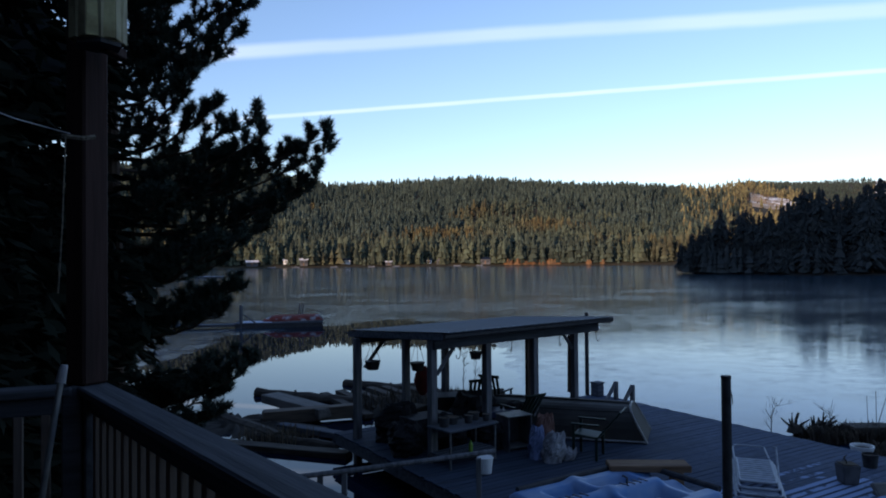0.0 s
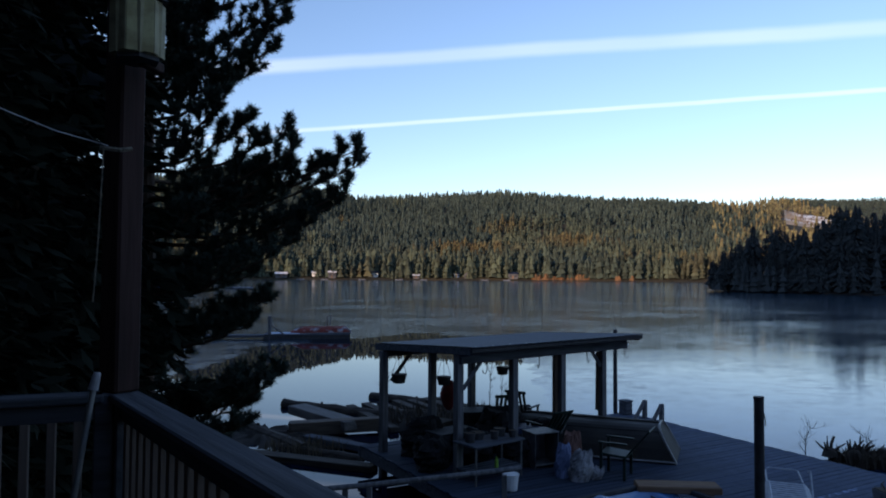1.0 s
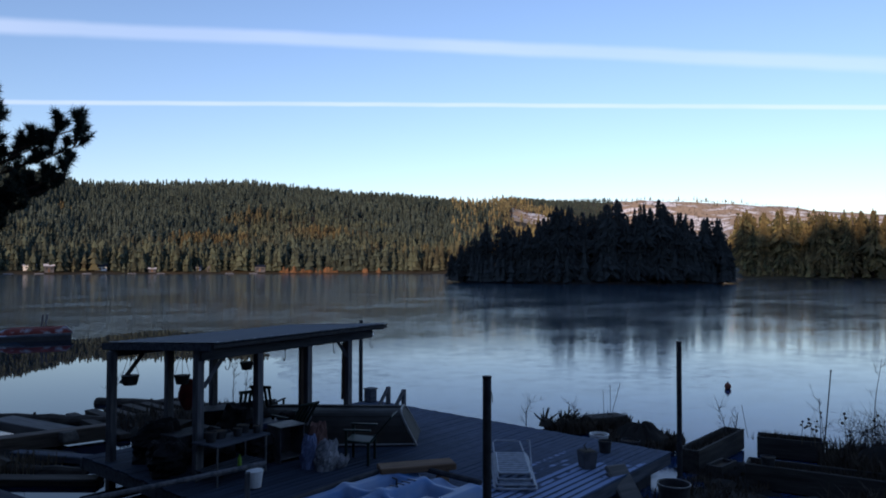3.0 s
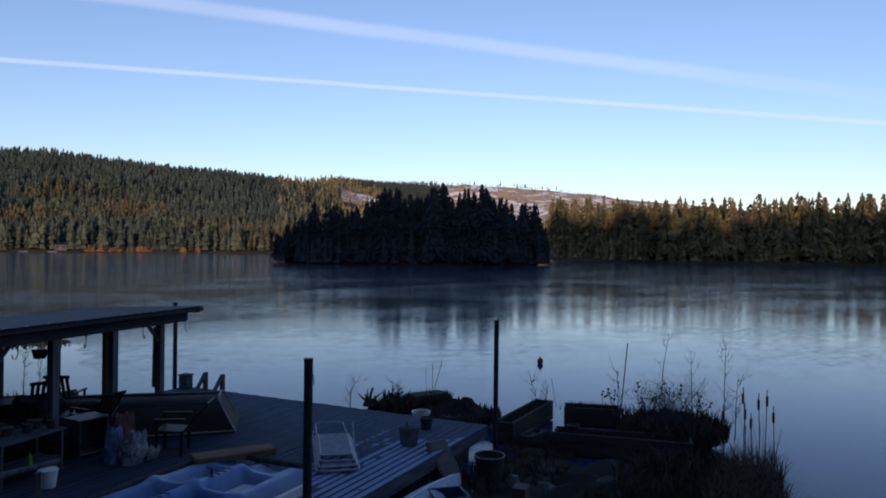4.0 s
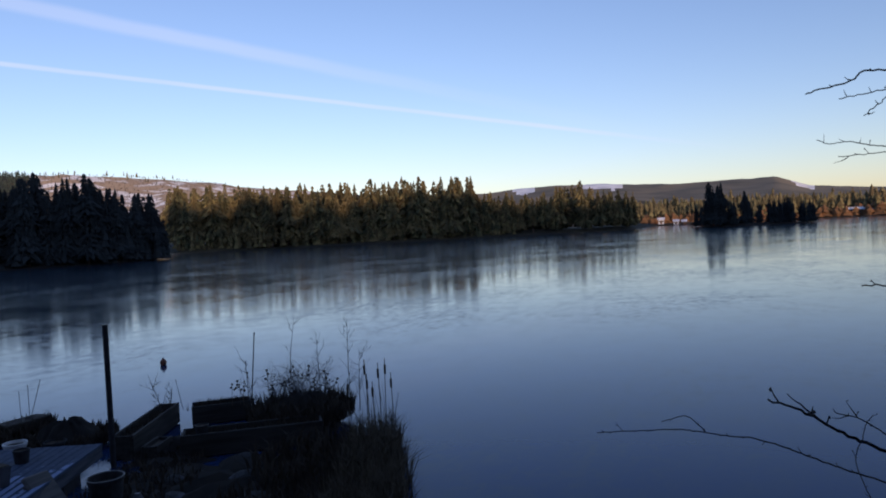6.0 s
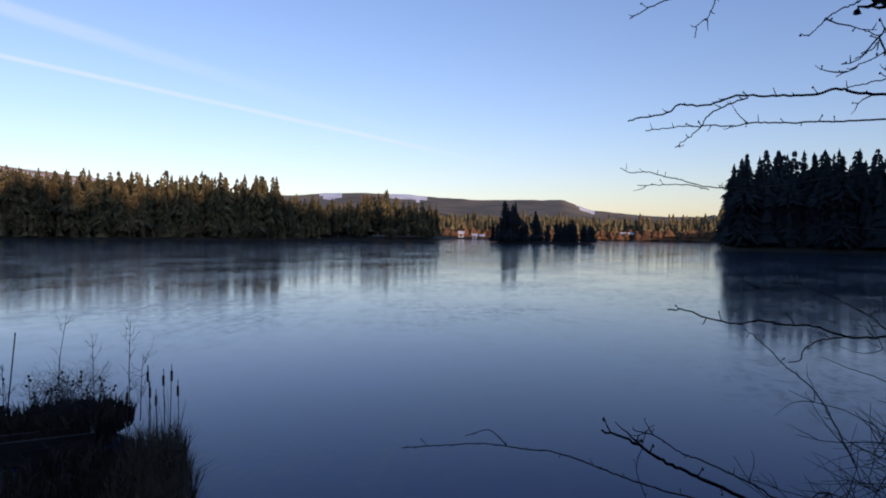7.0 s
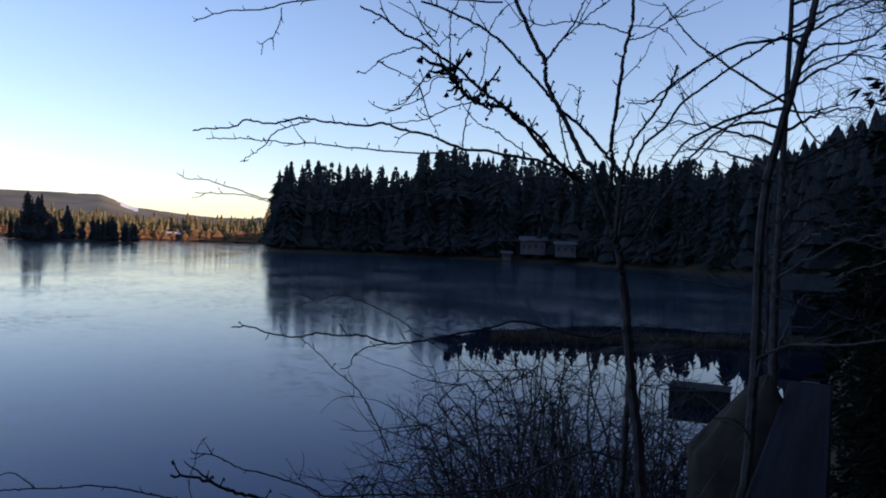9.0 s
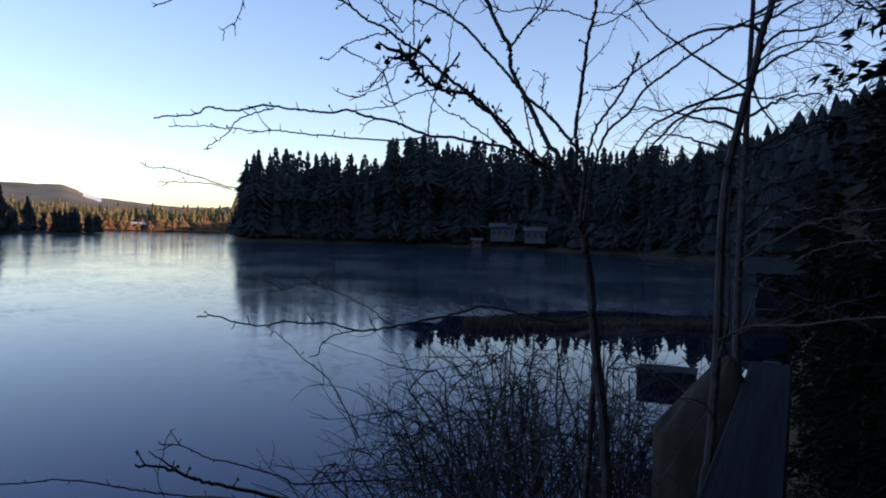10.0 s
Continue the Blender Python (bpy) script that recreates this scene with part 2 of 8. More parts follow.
    frost = math_node("MULTIPLY", math_node("ADD", math_node("ADD", math_node("MULTIPLY", streak, 0.16), math_node("MULTIPLY", patch, 0.24)), math_node("MULTIPLY", math_node("MULTIPLY", crust, math_node("ADD", streak, 0.2)), 0.45)), lead.outputs[0])
    mix = n.new("ShaderNodeMix"); mix.data_type = "RGBA"
    # near ice has the sky's blue reflection put into its colour; farther ice is dark
    shore = n.new("ShaderNodeVectorMath"); shore.operation = "LENGTH"
    l.new(tc.outputs["Object"], shore.inputs[0])
    old = n.new("ShaderNodeMapRange"); old.interpolation_type = "SMOOTHSTEP"
    old.inputs["From Min"].default_value, old.inputs["From Max"].default_value = 13.0, 48.0
    l.new(math_node("ADD", shore.outputs["Value"], math_node("MULTIPLY", math_node("SUBTRACT", rim, 0.5), 30.0)), old.inputs["Value"])
    clear = n.new("ShaderNodeMix"); clear.data_type = "RGBA"
    clear.inputs[6].default_value, clear.inputs[7].default_value = (0.006, 0.036, 0.125, 1), (0.006, 0.024, 0.046, 1)
    l.new(old.outputs[0], clear.inputs["Factor"])
    l.new(clear.outputs[2], mix.inputs[6])
    mix.inputs[7].default_value = (0.038, 0.062, 0.080, 1)
    l.new(frost, mix.inputs["Factor"])
    open_water = n.new("ShaderNodeMix"); open_water.data_type = "RGBA"
    open_water.inputs[6].default_value = (0.002, 0.006, 0.018, 1)
    l.new(lead.outputs[0], open_water.inputs["Factor"]); l.new(mix.outputs[2], open_water.inputs[7])
    l.new(open_water.outputs[2], bsdf.inputs["Base Color"])
    rr = n.new("ShaderNodeMapRange")
    rr.inputs["To Min"].default_value, rr.inputs["To Max"].default_value = 0.07, 0.27
    l.new(frost, rr.inputs["Value"])
    l.new(math_node("MULTIPLY", rr.outputs[0], math_node("ADD", math_node("MULTIPLY", lead.outputs[0], 0.85), 0.15)), bsdf.inputs["Roughness"])
    bsdf.inputs["IOR"].default_value = 1.25
    bsdf.inputs["Specular Tint"].default_value = (0.70, 0.90, 1.0, 1)
    bmp = n.new("ShaderNodeBump"); bmp.inputs["Strength"].default_value, bmp.inputs["Distance"].default_value = 0.06, 0.02
    _, fine = noise_fac(1.1, 0, 1, 6)
    l.new(math_node("MULTIPLY", fine, lead.outputs[0]), bmp.inputs["Height"]); l.new(bmp.outputs[0], bsdf.inputs["Normal"])
    return m


M_WATER = fog_free_water()

# ---------------------------------------------------------------- mesh helpers
def link_mesh(name, verts, faces, material, parent=None, label="", smooth=False):
    me = bpy.data.meshes.new(name)
    me.from_pydata([tuple(v) for v in verts], [], [tuple(f) for f in faces])
    me.materials.append(material)
    if smooth:
        me.shade_smooth()
    ob = new(name, me)
    ob.parent = parent
    if label:
        ob["label"] = label
    return ob


def part(name, bm, material, parent=None, label="", smooth=False):
    bmesh.ops.recalc_face_normals(bm, faces=bm.faces)
    me = bpy.data.meshes.new(name)
    bm.to_mesh(me)
    bm.free()
    me.materials.append(material)
    if smooth:
        me.shade_smooth()
    ob = new(name, me)
    ob.parent = parent
    if label:
        ob["label"] = label
    return ob


def thing(name, m, label, category, group="", kind=""):
    ob = new(name)
    ob.empty_display_size = 0.1
    ob.matrix_basis = m
    return tagged(ob, label, category, group, kind)


def box(sx, sy, sz, m=None, bevel=0.006, bm=None):
    """A bevelled box standing on its base, centred in plan."""
    b = bmesh.new()
    bmesh.ops.create_cube(b, size=1)
    bmesh.ops.scale(b, vec=(sx, sy, sz), verts=b.verts)
    bmesh.ops.translate(b, vec=(0, 0, sz / 2), verts=b.verts)
    if bevel:
        bmesh.ops.bevel(b, geom=b.edges[:], offset=min(bevel, 0.3 * min(sx, sy, sz)), segments=1, affect="EDGES")
    if m is not None:
        b.transform(m)
    return merge(bm, b)


def cyl(r1, r2, h, seg=12, m=None, bm=None, caps=True):
    b = bmesh.new()
    bmesh.ops.create_cone(b, cap_ends=caps, segments=seg, radius1=r1, radius2=r2, depth=h)
    bmesh.ops.translate(b, vec=(0, 0, h / 2), verts=b.verts)
    if m is not None:
        b.transform(m)
    return merge(bm, b)


def merge(bm, b):
    if bm is None:
        return b
    me = bpy.data.meshes.new("tmp")
    b.to_mesh(me); b.free()
    bm.from_mesh(me)
    bpy.data.meshes.remove(me)
    return bm


def tube_arrays(points, radii, seg=6, close=True):
    """Verts and faces of a tube along points."""
    pts = [Vector(p) for p in points]
    verts, faces = [], []
    up = Vector((0, 0, 1))
    for i, p in enumerate(pts):
        d = (pts[min(i + 1, len(pts) - 1)] - pts[max(i - 1, 0)]).normalized()
        a = d.cross(up if abs(d.z) < 0.95 else Vector((1, 0, 0))).normalized()
        b = d.cross(a)
        for k in range(seg):
            t = 2 * math.pi * k / seg
            verts.append(p + (a * math.cos(t) + b * math.sin(t)) * radii[i])
    for i in range(len(pts) - 1):
        for k in range(seg):
            k2 = (k + 1) % seg
            faces.append((i * seg + k, i * seg + k2, (i + 1) * seg + k2, (i + 1) * seg + k))
    if close:
        faces.append(tuple(range(seg - 1, -1, -1)))
        faces.append(tuple((len(pts) - 1) * seg + k for k in range(seg)))
    return verts, faces


def tube(points, r, seg=8, bm=None, r2=None):
    n = len(points)
    radii = [r + ((r2 if r2 is not None else r) - r) * i / max(n - 1, 1) for i in range(n)]
    v, f = tube_arrays(points, radii, seg)
    b = bm or bmesh.new()
    vs = [b.verts.new(p) for p in v]
    for q in f:
        b.faces.new([vs[i] for i in q])
    return b


def gather(parts_list):
    """Joins several (verts, faces) into one."""
    V, F, o = [], [], 0
    for v, f in parts_list:
        V.extend(v)
        F.extend(tuple(i + o for i in q) for q in f)
        o += len(v)
    return V, F


# ---------------------------------------------------------------- ground, lake
KNOT_AZ = [-90, -60, -40, -27, -23, -19, -10, 2, 12, 20, 23, 27, 33, 39.2, 40.2, 50, 60, 66, 70.5, 76.5, 78, 85, 86.8, 89, 93.4, 96.6, 98.4, 98.9, 110, 117, 124, 131, 139, 148, 165, 185, 220, 245, 270]
NEAR_SHORE = [60, 25, 16, 13.5, 13, 12, 11, 9, 8, 8, 8, 8.5, 9.5, 11, 12, 13, 8.5, 6.5, 6.1, 5.5, 5.5, 5.5, 5.5, 5.5, 5.5, 5.5, 5.5, 5.5, 5.5, 5.5, 6, 8, 24, 60, 400, 400, 400, 400, 200]
FAR_SHORE = [70, 40, 200, 420, 450, 458, 458, 458, 458, 458, 458, 458, 458, 458, 268, 262, 262, 272, 279.7, 290, 400, 420, 420, 420, 420, 420, 420, 205, 200, 190, 175, 155, 117, 61, 401, 401, 401, 401, 201]
RIDGE_R = [300, 300, 500, 800, 900, 1000, 1000, 1000, 1000, 1000, 1500, 2000, 1800, 1800, 1800, 2000, 2200, 2400, 2400, 2400, 2400, 2300, 2300, 2300, 2300, 2300, 2000, 400, 380, 350, 330, 310, 300, 290, 270, 250, 250, 260, 300]
RIDGE_H = [50, 40, 55, 95, 122, 139, 105, 114, 101, 90, 146, 187, 174, 161, 158, 134, 104, 124, 136, 123, 120, 109, 112, 80, 63, 57, 60, 8, 10, 14, 16, 21, 29, 43, 60, 66, 84, 82, 70]


def knot(table, az):
    return float(np.interp(az, KNOT_AZ, table))


def wrap(az):
    return az + 360 if az < -90 else az


def ground_z(x, y):
    r = math.hypot(x, y)
    az = wrap(math.degrees(math.atan2(x, y)))
    ns, fs, rr, hr = (knot(t, az) for t in (NEAR_SHORE, FAR_SHORE, RIDGE_R, RIDGE_H))
    und = noise.noise((x * 0.01, y * 0.01, 0.3)) * 5 + noise.noise((x * 0.04, y * 0.04, 1.7)) * 1.2
    if ns >= fs - 2:                               # land all the way
        t = min(r / rr, 1.0) if r < rr * 1.15 else max(0.2, 1.0 - (r - rr * 1.15) / 200)
        base = 1.6 + (hr - 1.6) * (t * t * (3 - 2 * t))
        return base + und * min(r / 60, 1)
    if r < ns + 2:                                 # near bank
        t = max(0.0, min(1.0, (r - 2.0) / (ns - 2.0)))
        return 1.55 * (1 - t) ** 2.2 + 0.12 * (1 - t) + (-0.5 if r > ns else -0.04) * t + noise.noise((x * 0.6, y * 0.6, 5)) * 0.10
    if r < fs:
        t = min((fs - r) / 15.0, 1.0)
        return -0.1 - 1.6 * t
    t = max(0.0, min(1.0, (r - fs) / (rr - fs)))
    h = 0.5 + min(r - fs, 12) * 0.12
    s = t * t * (3 - 2 * t) * 0.35 + t * 0.65
    steep = max(0.0, min(1.0, (az - 27) / 4)) * max(0.0, min(1.0, 99 - az))
    s = s * (1 - steep) + t ** 2.3 * steep
    fade = min((r - fs) / 40, 1)
    return h + (hr - h) * s + und * fade


def bare_slope(x, y):
    """0 wooded, 1 logged slope, 2 snowfield."""
    az, r = wrap(math.degrees(math.atan2(x, y))), math.hypot(x, y)
    if 31.5 + 3.0 * noise.noise((r * 0.004, 0, 2)) < az < 51 and 1150 < r < 2100:
        return 1
    if 22.8 < az < 25.6 and 950 < r < 1130:
        return 1
    if (67.0 < az < 69.0 or 72.6 < az < 75.8) and r > 2220 + 150 * noise.noise((az * 1.3, 0, 3)):
        return 2
    if 62 < az < 78 and r > 1700:
        return 3
    if 87.7 < az < 89.3 and r > 2050 + 120 * (89.3 - az):
        return 2
    if 78 < az < 99 and r > 1250:
        return 3
    return 0


def ground_sheet():
    azs = [a for a in np.arange(-45, 62, 1.0)] + [a for a in np.arange(62, 100, 0.3)] + [a for a in np.arange(100, 156, 1.0)] + [a for a in np.arange(159, 316, 4.0)]
    rs = [1.0, 2, 3, 4, 5, 5.5, 6, 6.5, 7, 7.5, 8, 8.6, 9.3, 10, 12, 16, 24, 36, 50, 65, 80, 97, 110, 125, 140, 155, 165, 175, 185, 195, 205, 215, 230, 245, 255, 262, 270, 278, 288, 300, 330, 370, 400, 420, 440, 452, 460, 468, 480, 500]
    rs += [520 + 30 * i for i in range(20)] + [1150 + 90 * i for i in range(16)] + [2700, 3200, 3900, 4700]
    V, F = [], []
    for r in rs:
        for a in azs:
            x, y = r * math.sin(radians(a)), r * math.cos(radians(a))
            V.append((x, y, ground_z(x, y)))
    n = len(azs)
    for i in range(len(rs) - 1):
        for j in range(n):
            k = (j + 1) % n
            F.append((i * n + j, (i + 1) * n + j, (i + 1) * n + k, i * n + k))
    V.append((0, 0, 1.6))
    F += [(len(V) - 1, j, (j + 1) % n) for j in range(n)]
    g = link_mesh("ground", V, F, M_GRASS, smooth=True)
    g.data.materials.append(M_CLEAR)
    g.data.materials.append(M_SNOWFIELD)
    g.data.materials.append(M_FARHILL)
    for p in g.data.polygons:
        x, y, _ = p.center
        g.data.polygons[p.index].material_index = bare_slope(x, y)
    return g


ground = tagged(ground_sheet(), "wooded lakeside hills with brown winter undergrowth and snow patches", "ground", kind="structure")
water = link_mesh("water", [(-700, -300, 0), (700, -300, 0), (700, 700, 0), (-700, 700, 0)], [(0, 1, 2, 3)], M_WATER)
tagged(water, "thin grey-blue lake ice mirroring the sky and trees", "lake", kind="structure")

# ---------------------------------------------------------------- conifers
def conifer_arrays(h, spread, levels, per, rng, bare=0.12, droop=0.35, ragged=0.35, blades=1, taper=0.8):
    """Crown of a conifer: whorls of drooping sprays round the stem, ragged in outline."""
    V, F = [], []
    ph = rng.random() * 9
    for i in range(levels):
        f = (i + rng.random() * 0.7) / levels
        z = h * (bare + (1 - bare) * f)
        reach = spread * (1 - f) ** taper * (0.5 + 0.7 * rng.random()) * (1 + 0.35 * math.sin(11 * f + ph)) + 0.02 * h * (1 - f) + 0.05
        if f < 0.15:
            reach *= 0.55 + 3 * f
        n = max(3, int(per * (1 - 0.5 * f)))
        a0 = rng.random() * 6.28
        for k in range(n):
            if rng.random() < 0.08:
                continue
            a = a0 + 6.283 * k / n + rng.uniform(-0.3, 0.3)
            L = reach * rng.uniform(1 - ragged, 1 + 0.3 * ragged)
            w = (0.075 + 0.09 * rng.random()) * L + 0.003 * h
            d = droop * L * rng.uniform(0.4, 1.2)
            c, s = math.cos(a), math.sin(a)
            th = h * (1 - bare) / levels * 1.2
            for b in range(blades):
                o = len(V)
                tilt = rng.uniform(-0.3, 0.3) * w
                mid = 0.55 * L
                V += [(0, 0, z + th * 0.5), (c * mid - s * w, s * mid + c * w, z - d * 0.35 + tilt - th * 0.3), (c * L, s * L, z - d),
                      (c * mid + s * w, s * mid - c * w, z - d * 0.35 - tilt - th * 0.3), (c * mid, s * mid, z - d * 0.25 + th * 0.75)]
                F += [(o, o + 1, o + 4), (o + 1, o + 2, o + 4), (o + 2, o + 3, o + 4), (o + 3, o, o + 4)]
    o = len(V)
    V += [(0.02 * h, 0, h * 0.93), (-0.01 * h, 0.017 * h, h * 0.93), (-0.01 * h, -0.017 * h, h * 0.93), (0, 0, h * 1.02)]
    F += [(o, o + 1, o + 3), (o + 1, o + 2, o + 3), (o + 2, o, o + 3)]
    return V, F


def far_tree(rng, h, spread, levels=6, per=5, taper=0.7):
    """A distant conifer as stacked ragged skirts."""
    V, F = [], []
    for i in range(levels):
        f = i / levels
        z0 = h * (0.06 + 0.9 * f)
        top = z0 + h * (1.5 / levels)
        o = len(V)
        V.append((rng.uniform(-.05, .05) * spread, rng.uniform(-.05, .05) * spread, min(top, h)))
        a0 = rng.random() * 6.28
        for k in range(per):
            a = a0 + 6.283 * (k + rng.uniform(-0.25, 0.25)) / per
            R = spread * (1 - f) ** taper * rng.uniform(0.5, 1.2) + 0.02 * h
            V.append((R * math.cos(a), R * math.sin(a), z0 + rng.uniform(-0.03, 0.05) * h))
        for k in range(per):
            F.append((o, o + 1 + k, o + 1 + (k + 1) % per))
    return V, F


def joined_trees(name, spots, makers, material, label, parent=None):
    """Many trees as one mesh: each spot (x, y, z, scale, turn, kind)."""
    VV, FF, o = [], [], 0
    arrs = [(np.array(v, dtype=float), f) for v, f in makers]
    for x, y, z, s, a, k in spots:
        v, f = arrs[k % len(arrs)]
        c, sn = math.cos(a), math.sin(a)
        q = np.stack([(v[:, 0] * c - v[:, 1] * sn) * s + x, (v[:, 0] * sn + v[:, 1] * c) * s + y, v[:, 2] * s + z], 1)
        VV.append(q)
        FF.extend(tuple(i + o for i in t) for t in f)
        o += len(v)
    me = bpy.data.meshes.new(name)
    me.from_pydata(np.concatenate(VV).tolist(), [], FF)
    me.materials.append(material)
    ob = new(name, me)
    ob.parent = parent
    return tagged(ob, label, "forest", kind="stuff")


def scatter(rng, n, az0, az1, r0, r1, s0, s1, power=1.0, gap=0.0):
    out = []
    while len(out) < n:
        a, u = rng.uniform(az0, az1), rng.random() ** power
        r = r0 + (r1 - r0) * u
        x, y = r * math.sin(radians(a)), r * math.cos(radians(a))
        w = wrap(a)
        if r < knot(FAR_SHORE, w) + 1.5 and r > knot(NEAR_SHORE, w):
            if gap >= 0:
                continue
        z = ground_z(x, y)
        if z < 0.15 or (bare_slope(x, y) and rng.random() < 0.95):
            continue
        out.append((x, y, z - 0.3, rng.uniform(s0, s1), rng.uniform(0, 6.28), rng.randrange(100)))
    return out


rng = random.Random(7)
FAR_KINDS = [far_tree(random.Random(i), 20 * random.Random(i + 50).uniform(0.85, 1.15), random.Random(i + 9).uniform(3.2, 5.4), 5, 5, random.Random(i + 5).uniform(0.45, 0.85)) for i in range(10)]
LOW_KINDS = [far_tree(random.Random(i + 30), 18 * random.Random(i).uniform(0.7, 1.15), random.Random(i + 9).uniform(2.6, 4.4), 5, 5) for i in range(8)]
# the long wooded hill across the lake
spots = scatter(rng, 15500, -30, 22, 462, 1060, 0.24, 0.62, 0.9)
spots += scatter(rng, 1300, -24, 22, 460, 500, 0.3, 0.85)
# sun and shade patches on the hill come from which tree colour is used
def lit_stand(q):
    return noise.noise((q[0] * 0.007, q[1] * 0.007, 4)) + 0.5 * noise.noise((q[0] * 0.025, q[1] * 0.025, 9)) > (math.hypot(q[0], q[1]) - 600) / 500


joined_trees("far_woods", [q for q in spots if lit_stand(q)], FAR_KINDS, M_FAR_SUNLIT, "golden-green trees of the far hill, tinted as sunlit")
joined_trees("far_woods", [q for q in spots if not lit_stand(q)], FAR_KINDS, M_FAR_SHADED, "conifer forest of the far hill, darkened and blued for shade and haze")
# the lower, farther slopes
spots = scatter(rng, 2600, 18, 52, 462, 1300, 0.4, 0.9, 0.8)
spots += scatter(rng, 4200, 62, 99, 430, 1350, 0.4, 0.85, 0.8) + scatter(rng, 900, 76, 99, 424, 480, 0.35, 0.8)
joined_trees("far_woods", spots, LOW_KINDS, M_SLOPE_SUNLIT, "far-slope woods behind the islands, tinted with golden sunlight")
joined_trees("far_woods", scatter(rng, 3900, 20, 34.5, 1350, 2100, 0.3, 0.6), LOW_KINDS, M_FAR_SHADED, "farther-ridge conifers, darkened and blued for shade and haze")
# behind and right of the house: the shaded hill
spots = scatter(rng, 1700, 141, 270, 120, 300, 0.85, 1.2, 0.9) + scatter(rng, 250, 120, 142, 210, 330, 0.8, 1.1)
spots = [(x, y, z, s * (0.68 if 119 < math.degrees(math.atan2(x, y)) < 153 else 1.0), a, k) for x, y, z, s, a, k in spots]
joined_trees("hill_woods", spots, FAR_KINDS, M_NEEDLE_SHADED, "dark shaded conifer forest on the hill behind the house")


def tree_kind(seed, h, spread, levels, per, material, bare, droop):
    """The two meshes of a conifer, trunk and crown, shared by its copies."""
    r = random.Random(seed)
    v, f = conifer_arrays(h, spread, levels, per, r, bare, droop, taper=r.uniform(0.42, 0.8))
    crown = bpy.data.meshes.new("crown")
    crown.from_pydata(v, [], f)
    crown.materials.append(material)
    v, f = tube_arrays([(0, 0, -0.6), (0, 0, h * 0.3), (0.03 * h * r.uniform(-1, 1), 0, h * 0.7), (0, 0, h * 0.99)], [0.017 * h, 0.013 * h, 0.008 * h, 0.002 * h], 6)
    trunk = bpy.data.meshes.new("trunk")
    trunk.from_pydata([tuple(p) for p in v], [], f)
    trunk.materials.append(M_BARK)
    return trunk, crown


def plant(kinds, name, x, y, z, s, a, k, label, group):
    t = thing(name, pose(x, y, z, 0, 0, math.degrees(a)) @ Matrix.Scale(s, 4), label, "tree", group)
    for nm, me in zip(("trunk", "crown"), kinds[k % len(kinds)]):
        new(nm, me).parent = t
    return t


# one conifer in two tones: shade and low sun are in the foliage colour
SHADED_KINDS = [tree_kind(i, 20, random.Random(i).uniform(3.6, 5.2), 58, 16, M_NEEDLE_SHADED, random.Random(i + 3).uniform(0.04, 0.16), 0.44) for i in range(7)]
SUNLIT_KINDS = [tree_kind(i + 20, 20, random.Random(i).uniform(3.6, 5.4), 40, 12, M_SHORE_SUNLIT, random.Random(i + 3).uniform(0.08, 0.3), 0.5) for i in range(7)]


def low_island(name, x, y, rx, ry, turn, h, label):
    """A low wooded island rising out of the ice."""
    V, F = [(0, 0, h)], []
    rings, seg = 6, 40
    for i in range(1, rings + 1):
        for k in range(seg):
            a = 6.283 * k / seg
            w = 1 + 0.18 * noise.noise((math.cos(a) * 2 + x, math.sin(a) * 2, 0.4))
            f = i / rings
            V.append((rx * f * w * math.cos(a), ry * f * w * math.sin(a), h * (1 - f * f) - 0.6 * f ** 4 + 0.25 * noise.noise((k, i, x))))
    for k in range(seg):
        F.append((0, 1 + k, 1 + (k + 1) % seg))
    for i in range(rings - 1):
        for k in range(seg):
            a, b = 1 + i * seg + k, 1 + i * seg + (k + 1) % seg
            F.append((a, a + seg, b + seg, b))
    ob = link_mesh(name, V, F, M_BANK, smooth=True)
    ob.matrix_basis = pose(x, y, 0, 0, 0, turn)
    return tagged(ob, label, "island", kind="structure")


def polar(az, r):
    return r * math.sin(radians(az)), r * math.cos(radians(az))


# the dark island
ix, iy = polar(28.9, 190)
low_island("ground_island", ix, iy, 38.5, 15, -28.9, 1.6, "low dark island of rock and earth")
CREST_AZ = [17.4, 18, 20, 21, 23, 25.2, 26.9, 28, 29.5, 31.2, 32.4, 34.5, 36.1, 38.9, 40.2]
CREST_H = [6, 8.5, 13.5, 16.5, 15, 16.5, 20.5, 20, 17.5, 21.5, 19.5, 20.5, 18, 16.5, 12]
bushes, inland = [], []
c, s = math.cos(radians(-28.9)), math.sin(radians(-28.9))
for i in range(300):
    u, v = rng.uniform(-1, 1), rng.uniform(-1, 1)
    if u * u + v * v > 1:
        continue
    px, py = u * 37.2, v * 12
    x, y = ix + px * c - py * s, iy + px * s + py * c
    size = float(np.interp(math.degrees(math.atan2(x, y)), CREST_AZ, CREST_H)) / 20 * rng.uniform(0.68, 1.0)
    if math.hypot(x, y) < 186:
        plant(SHADED_KINDS, "conifer", x, y, 0.4, size, rng.uniform(0, 6.28), i,
              "dark shaded conifer on the small island", "trees on the island")
    else:
        inland.append((x, y, 0.4, size, rng.uniform(0, 6.28), i))
for i in range(190):
    a = rng.uniform(0, 6.28)
    px, py = 38 * math.cos(a) * rng.uniform(0.8, 1), 13.5 * math.sin(a) * rng.uniform(0.8, 1)
    bushes.append((ix + px * c - py * s, iy + px * s + py * c, 0.0, rng.uniform(0.22, 0.5), rng.uniform(0, 6.28), i))
joined_trees("shore_thicket", bushes, LOW_KINDS, M_NEEDLE_SHADED, "dark low thicket along the island's edge")
# the wooded point across the lake
back = []
